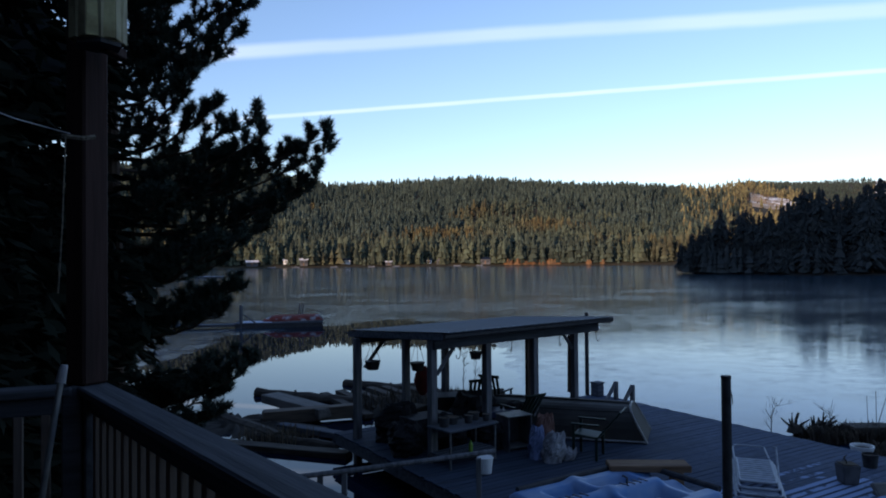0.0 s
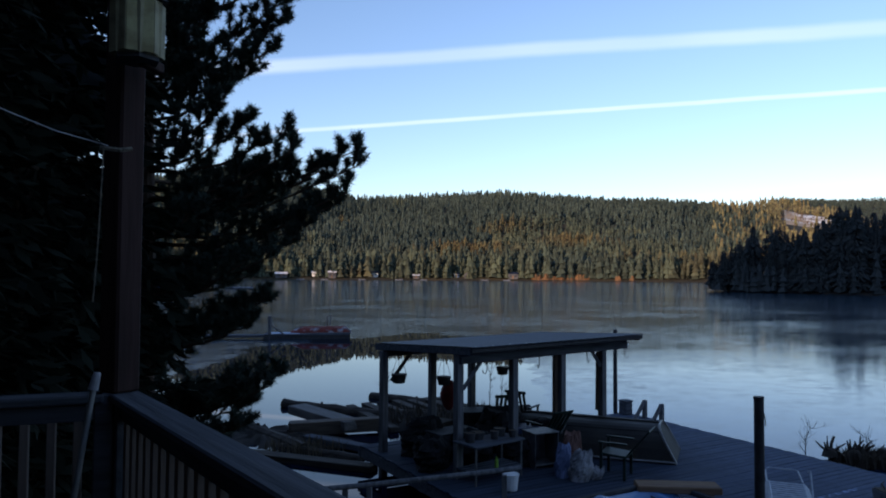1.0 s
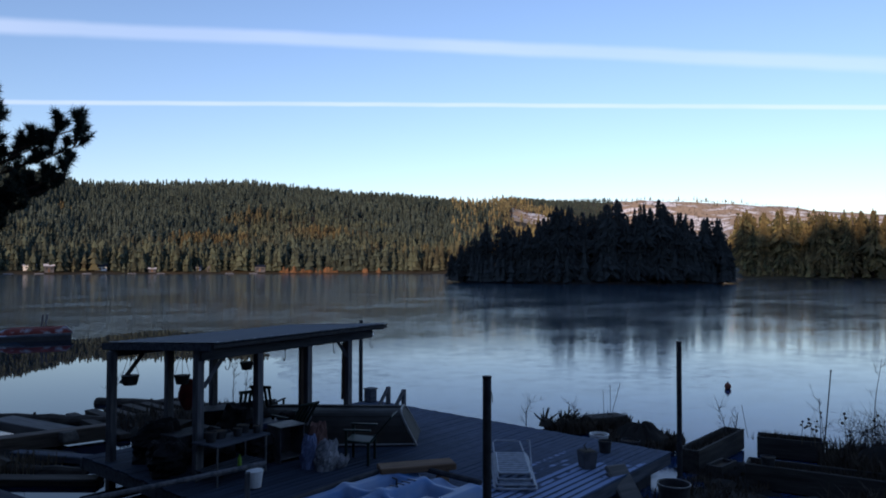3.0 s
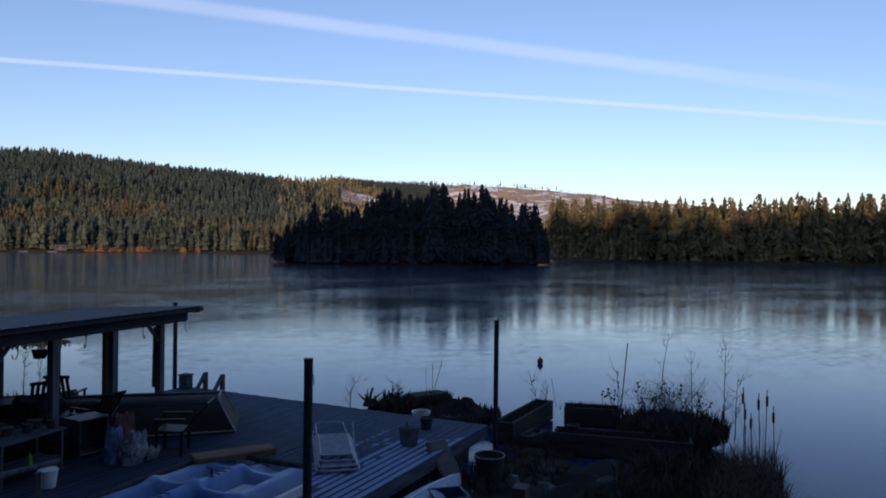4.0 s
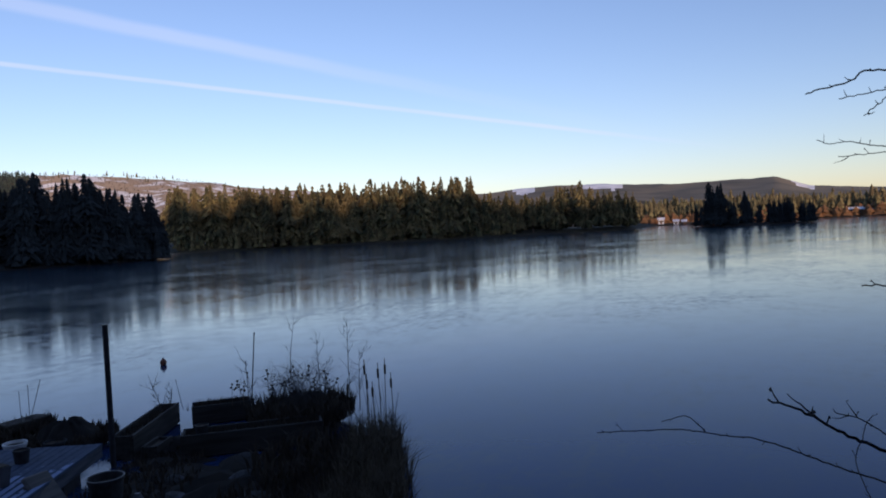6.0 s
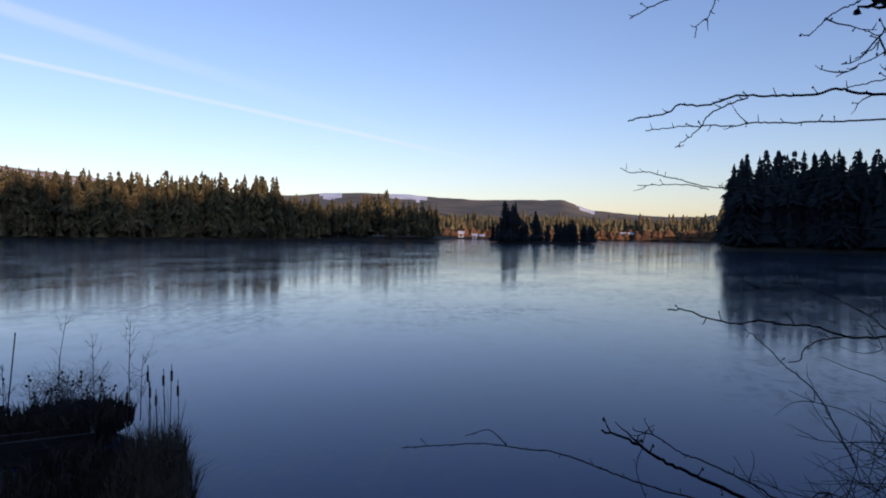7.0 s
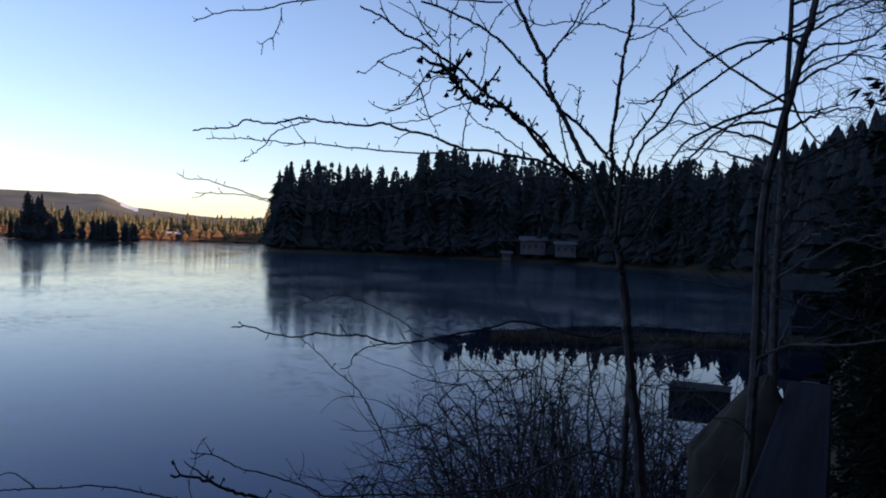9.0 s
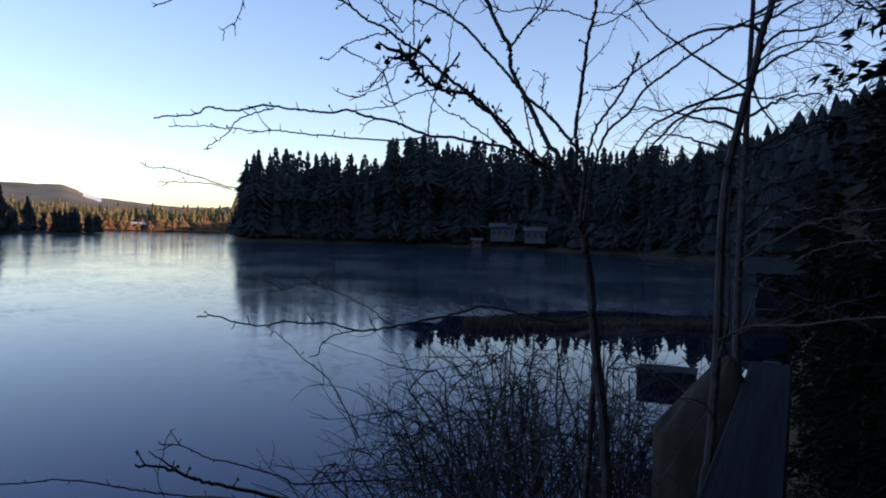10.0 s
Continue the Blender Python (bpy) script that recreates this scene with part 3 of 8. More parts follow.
for i, (x, y, z, s, a, k) in enumerate(scatter(rng, 620, 39.8, 76.6, 262, 325, 0.68, 1.05, 1.2)):
    azt = math.degrees(math.atan2(x, y))
    s *= 1.12 if azt < 64 else (0.95 if 70.5 < azt < 74 else 0.78)
    if math.hypot(x, y) < 280 and i % 3 == 0:
        plant(SUNLIT_KINDS, "conifer", x, y, z, s, a, k, "tall conifer on the far point, low sun put into its colour", "trees on the point")
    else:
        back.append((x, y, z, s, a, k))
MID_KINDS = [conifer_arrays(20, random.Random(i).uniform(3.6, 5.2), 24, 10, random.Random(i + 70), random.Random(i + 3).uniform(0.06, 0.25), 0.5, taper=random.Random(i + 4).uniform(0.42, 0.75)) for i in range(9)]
joined_trees("island_woods", inland, MID_KINDS, M_NEEDLE_SHADED, "dark shaded conifers filling the small island")
joined_trees("point_woods", back, MID_KINDS, M_POINT_SUNLIT, "conifers standing deeper in the far point, tinted with low sun")
low = [(x, y, z - 0.2, s, a, k) for x, y, z, s, a, k in scatter(rng, 420, 40.0, 76.8, 262, 278, 0.2, 0.5)]
joined_trees("shore_thicket", low, LOW_KINDS, M_POINT_SUNLIT, "brown thicket along the waterline of the far point")
# the little island in the channel
jx, jy = polar(85.2, 268)
low_island("ground_islet", jx, jy, 24, 7, -85, 0.9, "little flat island in the channel")
for i in range(40):
    u = rng.uniform(-1, 1)
    c, s = math.cos(radians(-85)), math.sin(radians(-85))
    px, py = u * 19, rng.uniform(-4, 4)
    size = 0.30 + 0.15 * rng.random() + (0.36 if abs(u + 0.62) < 0.14 else 0) + (0.22 if abs(u + 0.2) < 0.08 else 0)
    plant(SHADED_KINDS, "conifer", jx + px * c - py * s, jy + px * s + py * c, 0.3, size, rng.uniform(0, 6.28), i,
          "dark conifer on the little channel island", "trees on the islet")
# the shaded forest on the right-hand shore; how steeply its tops rise over the lake
SHADE_AZ = [99, 100.2, 103, 106, 109, 110, 110.7, 114, 118.4, 119.5, 124, 131, 139]
SHADE_RISE = [0.085, 0.107, 0.112, 0.110, 0.106, 0.098, 0.130, 0.140, 0.147, 0.127, 0.126, 0.125, 0.134]
deep = []
for i, (x, y, z, s, a, k) in enumerate(scatter(rng, 420, 98.9, 141, 112, 275, 0.85, 1.25, 1.0)):
    w = math.degrees(math.atan2(x, y))
    r = math.hypot(x, y)
    s = (4 + r * float(np.interp(w, SHADE_AZ, SHADE_RISE)) - z) / 20 * rng.uniform(0.66, 1.0) ** 0.7
    s = min(s, 1.65)
    if r < knot(FAR_SHORE, w) + 17:
        plant(SHADED_KINDS, "conifer", x, y, z, s, a, k, "tall dark conifer in the shaded shore forest", "shore forest")
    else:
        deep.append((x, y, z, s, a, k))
joined_trees("deep_woods", deep[::2], MID_KINDS, M_NEEDLE_SHADED, "dark shaded conifers deeper in the shore forest")
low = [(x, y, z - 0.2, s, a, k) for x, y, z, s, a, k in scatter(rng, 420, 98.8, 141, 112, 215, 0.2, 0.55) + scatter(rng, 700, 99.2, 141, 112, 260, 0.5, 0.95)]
joined_trees("shore_thicket", low, LOW_KINDS, M_NEEDLE_SHADED, "dark thicket along the shaded waterline")
joined_trees("hill_woods", scatter(rng, 80, 147, 178, 38, 130, 0.5, 0.8), MID_KINDS, M_NEEDLE_SHADED, "dark conifers on the slope beyond the porch end")
# unseen trees behind the house, added to block the warm sky round the sun
sky_blockers = scatter(rng, 150, 172, 325, 13, 60, 0.75, 1.25)
joined_trees("hill_woods", sky_blockers, FAR_KINDS, M_NEEDLE_SHADED, "unseen conifers added behind the house to block warm sky light")

# lone trees left standing along the logged skyline
lone = [(*polar(a_, r_), s_, t_, k_) for a_, r_, s_, t_, k_ in ((rng.choice((rng.uniform(30, 34), rng.uniform(37, 41), rng.uniform(43, 49), rng.uniform(30, 49))), rng.uniform(1700, 1850), rng.uniform(0.2, 0.75), rng.uniform(0, 6), rng.randrange(8)) for _ in range(60))]
joined_trees("lone_trees", [(x, y, ground_z(x, y) - 0.3, s_, t_, k_) for x, y, s_, t_, k_ in lone], LOW_KINDS, M_SLOPE_SUNLIT, "scattered lone trees along the logged skyline")
slash = []
while len(slash) < 2600:
    a_, r_ = rng.uniform(22.5, 51), rng.uniform(1000, 1850)
    x, y = polar(a_, r_)
    if bare_slope(x, y) == 1:
        slash.append((x, y, ground_z(x, y) - 0.3, rng.uniform(0.08, 0.34), rng.uniform(0, 6), rng.randrange(8)))
joined_trees("logging_slash", slash, LOW_KINDS, M_SLASH, "brown stumps and brush scattered over the snowy clearing")

# ---------------------------------------------------------------- the dock
DOCK = pose(8.08, 11.35, 0, 0, 0, 32.6)     # x along the boards, y along the lake edge
DX, DY, DZ = 7.35, 8.3, 0.5


def on_dock(x, y, z=DZ, rz=0.0):
    return DOCK @ pose(x, y, z, 0, 0, rz)


def build_dock():
    dock = thing("floating_dock", DOCK, "large weathered plank dock with frost on its boards", "dock", kind="structure")
    # bearers and skirt
    for y in (0.06, DY / 3, 2 * DY / 3, DY - 0.06):
        part("bearer", box(DX, 0.09, 0.2, pose(-DX / 2, y, DZ - 0.24)), M_OLDWOOD, dock)
    for x in (-0.06, -DX + 0.06):
        part("side_beam", box(0.09, DY - 0.2, 0.2, pose(x, DY / 2, DZ - 0.24)), M_OLDWOOD, dock)
    for x in (-0.9, -2.6, -4.3, -6.0):
        part("float", box(0.7, DY - 0.3, 0.3, pose(x, DY / 2, -0.05), 0.05), M_PIPE, dock)
    w = 0.146
    n = int(DY / w)
    r = random.Random(4)
    meshes = []
    for k in range(5):
        b = box(DX + r.uniform(-0.02, 0.03), w - 0.008, 0.035, pose(-DX / 2, 0, 0), 0.004)
        me = bpy.data.meshes.new("board")
        b.to_mesh(me); b.free()
        me.materials.append(M_BOARD)
        meshes.append(me)
    for i in range(n):
        o = new("board", meshes[i % 5])
        o.parent = dock
        o.matrix_basis = pose(r.uniform(-0.015, 0.015), (i + 0.5) * w, DZ - 0.036 + r.uniform(-0.003, 0.003), 0, 0, r.uniform(-0.08, 0.08))
    return dock


def board_material():
    """Grey boards; hoar frost lies on the open part of the dock in broken drifts."""
    m = mat("dock_board", (0.036, 0.050, 0.078), 0.88, (0.019, 0.027, 0.043), 4, 7, bump=0.4, stretch=(0.25, 4, 4), vary=0.2)
    n, l = m.node_tree.nodes, m.node_tree.links
    bsdf = n["Principled BSDF"]
    src = bsdf.inputs["Base Color"].links[0].from_socket
    g = n.new("ShaderNodeNewGeometry")
    t = n.new("ShaderNodeTexNoise"); t.inputs["Scale"].default_value, t.inputs["Detail"].default_value = 0.55, 8
    l.new(g.outputs["Position"], t.inputs["Vector"])
    fine = n.new("ShaderNodeTexNoise"); fine.inputs["Scale"].default_value = 9
    l.new(g.outputs["Position"], fine.inputs["Vector"])
    # thicker towards the open lakeward corner, thin by the shelter
    off = n.new("ShaderNodeVectorMath"); off.operation = "DISTANCE"
    off.inputs[1].default_value = (5.6, 9.7, DZ)
    l.new(g.outputs["Position"], off.inputs[0])
    mr = n.new("ShaderNodeMapRange")
    mr.inputs["From Min"].default_value, mr.inputs["From Max"].default_value = 0.5, 3.8
    mr.inputs["To Min"].default_value, mr.inputs["To Max"].default_value = 0.20, -0.30
    l.new(off.outputs["Value"], mr.inputs["Value"])
    s = n.new("ShaderNodeMath"); s.operation = "ADD"
    l.new(t.outputs["Fac"], s.inputs[0]); l.new(mr.outputs[0], s.inputs[1])
    s2 = n.new("ShaderNodeMath"); s2.operation = "MULTIPLY_ADD"; s2.inputs[1].default_value, s2.inputs[2].default_value = 0.3, -0.15
    l.new(fine.outputs["Fac"], s2.inputs[0])
    oi = n.new("ShaderNodeObjectInfo")
    s4 = n.new("ShaderNodeMath"); s4.operation = "MULTIPLY_ADD"; s4.inputs[1].default_value, s4.inputs[2].default_value = 0.16, -0.08
    l.new(oi.outputs["Random"], s4.inputs[0])
    s5 = n.new("ShaderNodeMath"); s5.operation = "ADD"
    l.new(s2.outputs[0], s5.inputs[0]); l.new(s4.outputs[0], s5.inputs[1])
    s3 = n.new("ShaderNodeMath"); s3.operation = "ADD"
    l.new(s.outputs[0], s3.inputs[0]); l.new(s5.outputs[0], s3.inputs[1])
    # a thin pale bloom that starts away from the shelter and grows with distance
    far_off = n.new("ShaderNodeVectorMath"); far_off.operation = "DISTANCE"
    far_off.inputs[1].default_value = (0.1, 13.2, DZ)
    l.new(g.outputs["Position"], far_off.inputs[0])
    bloom = n.new("ShaderNodeMapRange"); bloom.interpolation_type = "SMOOTHSTEP"
    bloom.inputs["From Min"].default_value, bloom.inputs["From Max"].default_value = 2.8, 5.0
    bloom.inputs["To Min"].default_value, bloom.inputs["To Max"].default_value = 0.0, 0.27
    l.new(far_off.outputs["Value"], bloom.inputs["Value"])
    bl2 = n.new("ShaderNodeMath"); bl2.operation = "MULTIPLY"
    l.new(bloom.outputs[0], bl2.inputs[0]); l.new(fine.outputs["Fac"], bl2.inputs[1])
    # the worn edges of each board stay bare
    tco = n.new("ShaderNodeTexCoord"); sep = n.new("ShaderNodeSeparateXYZ")
    l.new(tco.outputs["Object"], sep.inputs[0])
    ab = n.new("ShaderNodeMath"); ab.operation = "ABSOLUTE"; l.new(sep.outputs["Y"], ab.inputs[0])
    edge = n.new("ShaderNodeMapRange")
    edge.inputs["From Min"].default_value, edge.inputs["From Max"].default_value = 0.042, 0.060
    edge.inputs["To Min"].default_value, edge.inputs["To Max"].default_value = 0.0, -0.4
    l.new(ab.outputs[0], edge.inputs["Value"])
    s6 = n.new("ShaderNodeMath"); s6.operation = "ADD"
    l.new(s3.outputs[0], s6.inputs[0]); l.new(edge.outputs[0], s6.inputs[1])
    c = n.new("ShaderNodeMapRange")
    c.inputs["From Min"].default_value, c.inputs["From Max"].default_value = 0.55, 0.60
    l.new(s6.outputs[0], c.inputs["Value"])
    mix = n.new("ShaderNodeMix"); mix.data_type = "RGBA"
    mix.inputs[7].default_value = (0.21, 0.28, 0.44, 1)
    top = n.new("ShaderNodeMath"); top.operation = "MAXIMUM"
    l.new(c.outputs[0], top.inputs[0]); l.new(bl2.outputs[0], top.inputs[1])
    l.new(src, mix.inputs[6]); l.new(top.outputs[0], mix.inputs["Factor"])
    l.new(mix.outputs[2], bsdf.inputs["Base Color"])
    return m


M_BOARD = board_material()
M_GREEN = mat("dark_green_plastic", (0.011, 0.026, 0.021), 0.5, (0.008, 0.018, 0.015), 6, 3)
M_CANVAS = mat("dirty_sacking", (0.32, 0.32, 0.34), 0.9, (0.13, 0.13, 0.14), 5, 6, bump=0.5)
M_HULL = mat("dark_hull_paint", (0.040, 0.038, 0.035), 0.7, (0.024, 0.023, 0.022), 2.5, 6, third=(0.050, 0.040, 0.030), third_scale=0.8)
M_TRIM = mat("dull_metal_trim", (0.22, 0.22, 0.22), 0.5, (0.14, 0.14, 0.14), 8, 5, metal=0.5)
M_RED = mat("faded_red_paint", (0.22, 0.045, 0.035), 0.6, (0.15, 0.03, 0.025), 3, 5, third=(0.34, 0.35, 0.38), third_scale=1.2, third_cover=(0.56, 0.64))
M_BLUE = mat("sky_blue_plastic", (0.06, 0.16, 0.36), 0.45, (0.08, 0.20, 0.40), 2, 4, third=(0.20, 0.28, 0.42), third_scale=1.6, third_cover=(0.42, 0.66))
M_NAVY = mat("navy_plastic", (0.026, 0.042, 0.095), 0.4, (0.020, 0.032, 0.070), 6, 3)
M_BEIGE = mat("beige_canvas", (0.075, 0.062, 0.050), 0.95, (0.028, 0.023, 0.019), 3, 6, bump=0.5)
M_PALEPLASTIC = mat("frosted_plastic", (0.24, 0.27, 0.32), 0.6, (0.17, 0.19, 0.23), 9, 5)
M_LOUNGER = mat("aged_white_tube", (0.36, 0.39, 0.43), 0.5, (0.26, 0.28, 0.32), 9, 5)
M_GREYPOT = mat("grey_pot", (0.11, 0.11, 0.12), 0.6, (0.07, 0.07, 0.075), 6, 5)
M_LIME = mat("lime_plastic", (0.20, 0.36, 0.05), 0.5, (0.14, 0.26, 0.04), 5, 3)
M_DEAD = mat("dead_foliage", (0.085, 0.066, 0.048), 0.95, (0.040, 0.032, 0.025), 3, 5, bump=0.6)
M_MOSSLOG = mat("wet_log", (0.06, 0.05, 0.041), 0.85, (0.03, 0.025, 0.02), 4, 7, bump=0.8, stretch=(0.3, 2, 2))
M_ROPE = mat("old_rope", (0.16, 0.14, 0.11), 0.95, (0.08, 0.07, 0.055), 30, 4, bump=0.6)
M_GLASS = mat("lamp_glass", (0.7, 0.72, 0.72), 0.15, (0.6, 0.62, 0.62), 8, 3)
M_TARP = mat("black_tarpaulin", (0.016, 0.016, 0.018), 0.85, (0.010, 0.010, 0.011), 4, 5, bump=0.4)
M_PALEWOOD = mat("pale_sawn_wood", (0.15, 0.14, 0.13), 0.8, (0.09, 0.085, 0.08), 4, 6, bump=0.4, stretch=(0.3, 3, 3))
M_BROWNBEAM = mat("brown_beam", (0.12, 0.095, 0.075), 0.8, (0.07, 0.055, 0.045), 4, 6, bump=0.4, stretch=(0.3, 3, 3))
M_PLANTER = mat("dark_planter_board", (0.060, 0.055, 0.050), 0.85, (0.032, 0.029, 0.027), 4, 6, bump=0.5, stretch=(0.3, 3, 3))
M_SACKBLUE = mat("bluish_sack", (0.15, 0.19, 0.32), 0.6, (0.08, 0.10, 0.18), 5, 5)
M_SACKRED = mat("reddish_sack", (0.12, 0.062, 0.052), 0.8, (0.10, 0.05, 0.04), 5, 5)
M_REDCLOTH = mat("dull_red_cloth", (0.14, 0.02, 0.02), 0.9, (0.08, 0.014, 0.014), 6, 4)
M_REED = mat("dead_reed", (0.17, 0.135, 0.09), 0.9, (0.085, 0.066, 0.044), 4, 3)
M_CATTAIL = mat("cattail_head", (0.06, 0.035, 0.02), 0.95, (0.04, 0.024, 0.015), 20, 3)
M_STONE = mat("bank_stone", (0.05, 0.05, 0.05), 0.9, (0.05, 0.05, 0.05), 6, 6, bump=0.5, third=(0.12, 0.125, 0.14), third_scale=2.5)
M_BUOY = mat("buoy_paint", (0.24, 0.085, 0.05), 0.5, (0.12, 0.045, 0.03), 6, 4)
M_PANE = mat("window_glass", (0.03, 0.035, 0.04), 0.3, (0.02, 0.025, 0.03), 2, 2)
M_GREYWALL = mat("pale_grey_siding", (0.10, 0.10, 0.11), 0.8, (0.07, 0.07, 0.08), 1.5, 5)
M_SNOWROOF = mat("snowy_roof", (0.74, 0.76, 0.80), 0.85, (0.5, 0.5, 0.52), 0.8, 5)
M_TAN = mat("tan_plastic", (0.10, 0.085, 0.08), 0.8, (0.065, 0.055, 0.05), 6, 5)
M_GREENROOF = mat("dull_green_roof", (0.014, 0.022, 0.022), 0.9, (0.010, 0.015, 0.015), 2, 5)
build_dock()


# ---------------------------------------------------------------- the shelter on the dock
def build_shelter():
    sh = thing("open_shelter", on_dock(-4.49, 5.45, DZ, 8.5), "open-sided weathered timber shelter with a low metal roof", "shelter")
    fz, bz = 2.10, 1.97       # plate heights over the dock, front and back
    depth = 2.40
    r = random.Random(3)
    for x in (-2.26, -0.94, 0.36, 1.6):
        part("post", box(0.135, 0.135, fz + 0.02, pose(x, 0.15, 0, 0, 0, r.uniform(-2, 2)), 0.008), M_POSTWOOD, sh)
    for x in (-2.33, -1.12, -0.04, 1.25):
        part("rear_post", box(0.135, 0.135, bz + 0.5, pose(x, depth, -0.5, 0, 0, r.uniform(-2, 2)), 0.008), M_POSTWOOD, sh)
    part("front_plate", box(4.6, 0.06, 0.17, pose(0, 0.06, fz - 0.15), 0.006), M_OLDWOOD, sh)
    part("back_plate", box(4.6, 0.06, 0.14, pose(0, depth + 0.09, bz - 0.12), 0.006), M_OLDWOOD, sh)
    slope = math.degrees(math.atan2(fz - bz, depth))
    for i in range(7):
        x = -2.25 + i * 0.75
        part("rafter", box(0.05, 2.9, 0.10, pose(x, depth / 2 + 0.1, (fz + bz) / 2 + 0.03, -slope, 0, 0), 0.005), M_OLDWOOD, sh)
    # ribbed metal sheets
    W, L = 4.7, 3.05
    nx = 97
    V, F = [], []
    for j in range(2):
        for i in range(nx):
            x = -W / 2 + W * i / (nx - 1)
            rib = 0.009 if i % 4 == 0 else 0.0
            V.append((x, -0.34 + L * j, rib))
    for i in range(nx - 1):
        F.append((i, i + 1, nx + i + 1, nx + i))
    o = len(V)
    V += [(x, y, z - 0.012) for x, y, z in V[:o]]
    F += [(o + nx + i, o + nx + i + 1, o + i + 1, o + i) for i in range(nx - 1)]
    F += [(i, o + i, o + i + 1, i + 1) for i in range(nx - 1)]
    F += [(nx + i + 1, o + nx + i + 1, o + nx + i, nx + i) for i in range(nx - 1)]
    roof = link_mesh("roof_sheet", V, F, M_ROOF, sh, "dark ribbed metal roof sheet")
    roof.matrix_basis = pose(0, 0, fz + 0.155, -slope, 0, 0)
    part("fascia", box(W, 0.03, 0.07, pose(0, -0.30, fz + 0.075)), M_PIPE, sh, "dark board along the roof edge")
    part("verge_board", box(0.035, L - 0.1, 0.12, pose(-W / 2 + 0.02, L / 2 - 0.3, (fz + bz) / 2 + 0.02, -slope, 0, 0)), M_OLDWOOD, sh)
    part("verge_board", box(0.035, L - 0.1, 0.12, pose(W / 2 - 0.02, L / 2 - 0.3, (fz + bz) / 2 + 0.02, -slope, 0, 0)), M_OLDWOOD, sh)
    # knee braces
    for x, d, y, h in ((-2.15, 1, depth, bz), (-2.15, 1, 0.15, fz), (1.67, -1, 0.15, fz)):
        part("brace", tube([(x, y, h - 0.6), (x + 0.45 * d, y, h - 0.1)], 0.045, 4), M_POSTWOOD, sh)
    for i in range(12):
        part("roof_screw", cyl(0.011, 0.008, 0.012, 6, pose(-2.2 + 0.4 * i, -0.24, fz + 0.165)), M_SILVER, sh)
    # bark slabs nailed to posts
    for x, z, h in ((-0.86, 1.0, 0.95), (0.26, 0.6, 1.35), (1.55, 0.7, 1.2)):
        b = box(0.07, 0.09, h, pose(x, 0.22, z), 0.01)
        for v in b.verts:
            v.co.x += r.uniform(-0.02, 0.02)
        part("bark_slab", b, M_BARK, sh, "shaggy bark slab fixed to the post")
    return sh


build_shelter()


def hanging_pot(m, drop, rad):
    p = thing("hanging_basket", m, "black hanging flowerpot on three thin cords", "plant pot", "hanging pots")
    b = cyl(rad * 0.72, rad, rad * 1.1, 16, pose(0, 0, -drop - rad * 1.1))
    part("pot", b, M_PIPE, p)
    for k in range(3):
        a = 2.1 * k
        part("cord", tube([(0, 0, 0), (rad * math.cos(a), rad * math.sin(a), -drop)], 0.005, 4), M_ROPE, p)
    part("soil", cyl(rad * 0.9, rad * 0.9, 0.02, 12, pose(0, 0, -drop - 0.03)), M_DEAD, p)
    return p


hanging_pot(on_dock(-6.05, 7.0, DZ + 1.98), 0.52, 0.15)
hanging_pot(on_dock(-4.7, 6.9, DZ + 2.0), 0.42, 0.14)
hanging_pot(on_dock(-6.85, 7.4, DZ + 1.96), 0.45, 0.16)


def hook(m):
    h = thing("hook", m, "bent dark iron hook hanging from the beam", "hook", "beam hooks")
    part("shank", tube([(0, 0, 0), (0, 0, -0.12), (0.03, 0, -0.2), (0.07, 0, -0.19), (0.09, 0, -0.13)], 0.008, 5), M_PIPE, h)
    part("eye", cyl(0.016, 0.016, 0.02, 8, pose(0, 0, -0.012)), M_PIPE, h)


for x in (-6.2, -4.9, -3.55, -2.35):
    hook(on_dock(x, 5.45 + 0.15 * (x + 4.49), DZ + 1.95, 30 * x))

# posts and fittings on the far side of the dock
lp = thing("lamp_post", on_dock(-0.34, 8.19), "slim dark post with a small hanging bell lamp", "lamp post")
part("pole", cyl(0.055, 0.05, 2.12, 10), M_PIPE, lp)
part("arm", tube([(0, 0, 1.95), (0.12, -0.1, 1.98), (0.2, -0.16, 1.9)], 0.01, 6), M_PIPE, lp)
part("lamp_bell", cyl(0.085, 0.03, 0.12, 12, pose(0.2, -0.16, 1.72)), M_GLASS, lp, "pale glass bell")
part("lamp_cap", cyl(0.035, 0.02, 0.05, 10, pose(0.2, -0.16, 1.84)), M_PIPE, lp)

st = thing("bollard", on_dock(-0.2, 7.97), "short squat wooden mooring bollard", "bollard")
part("stump", box(0.26, 0.26, 0.32, None, 0.03), M_OLDWOOD, st)
part("cap", box(0.28, 0.28, 0.03, pose(0, 0, 0.32), 0.01), M_OLDWOOD, st)


def ladder_rail(m):
    r = thing("ladder_handrail", m, "weathered timber ladder handrail with slanting brace", "handrail", "ladder handrails")
    part("upright", box(0.10, 0.09, 0.44, None, 0.008), M_POSTWOOD, r)
    part("brace", box(0.08, 0.07, 0.54, pose(-0.34, 0, -0.01, 0, 38, 0), 0.008), M_POSTWOOD, r)
    return r


ladder_rail(on_dock(-0.15, 7.37))
ladder_rail(on_dock(-0.18, 6.80))


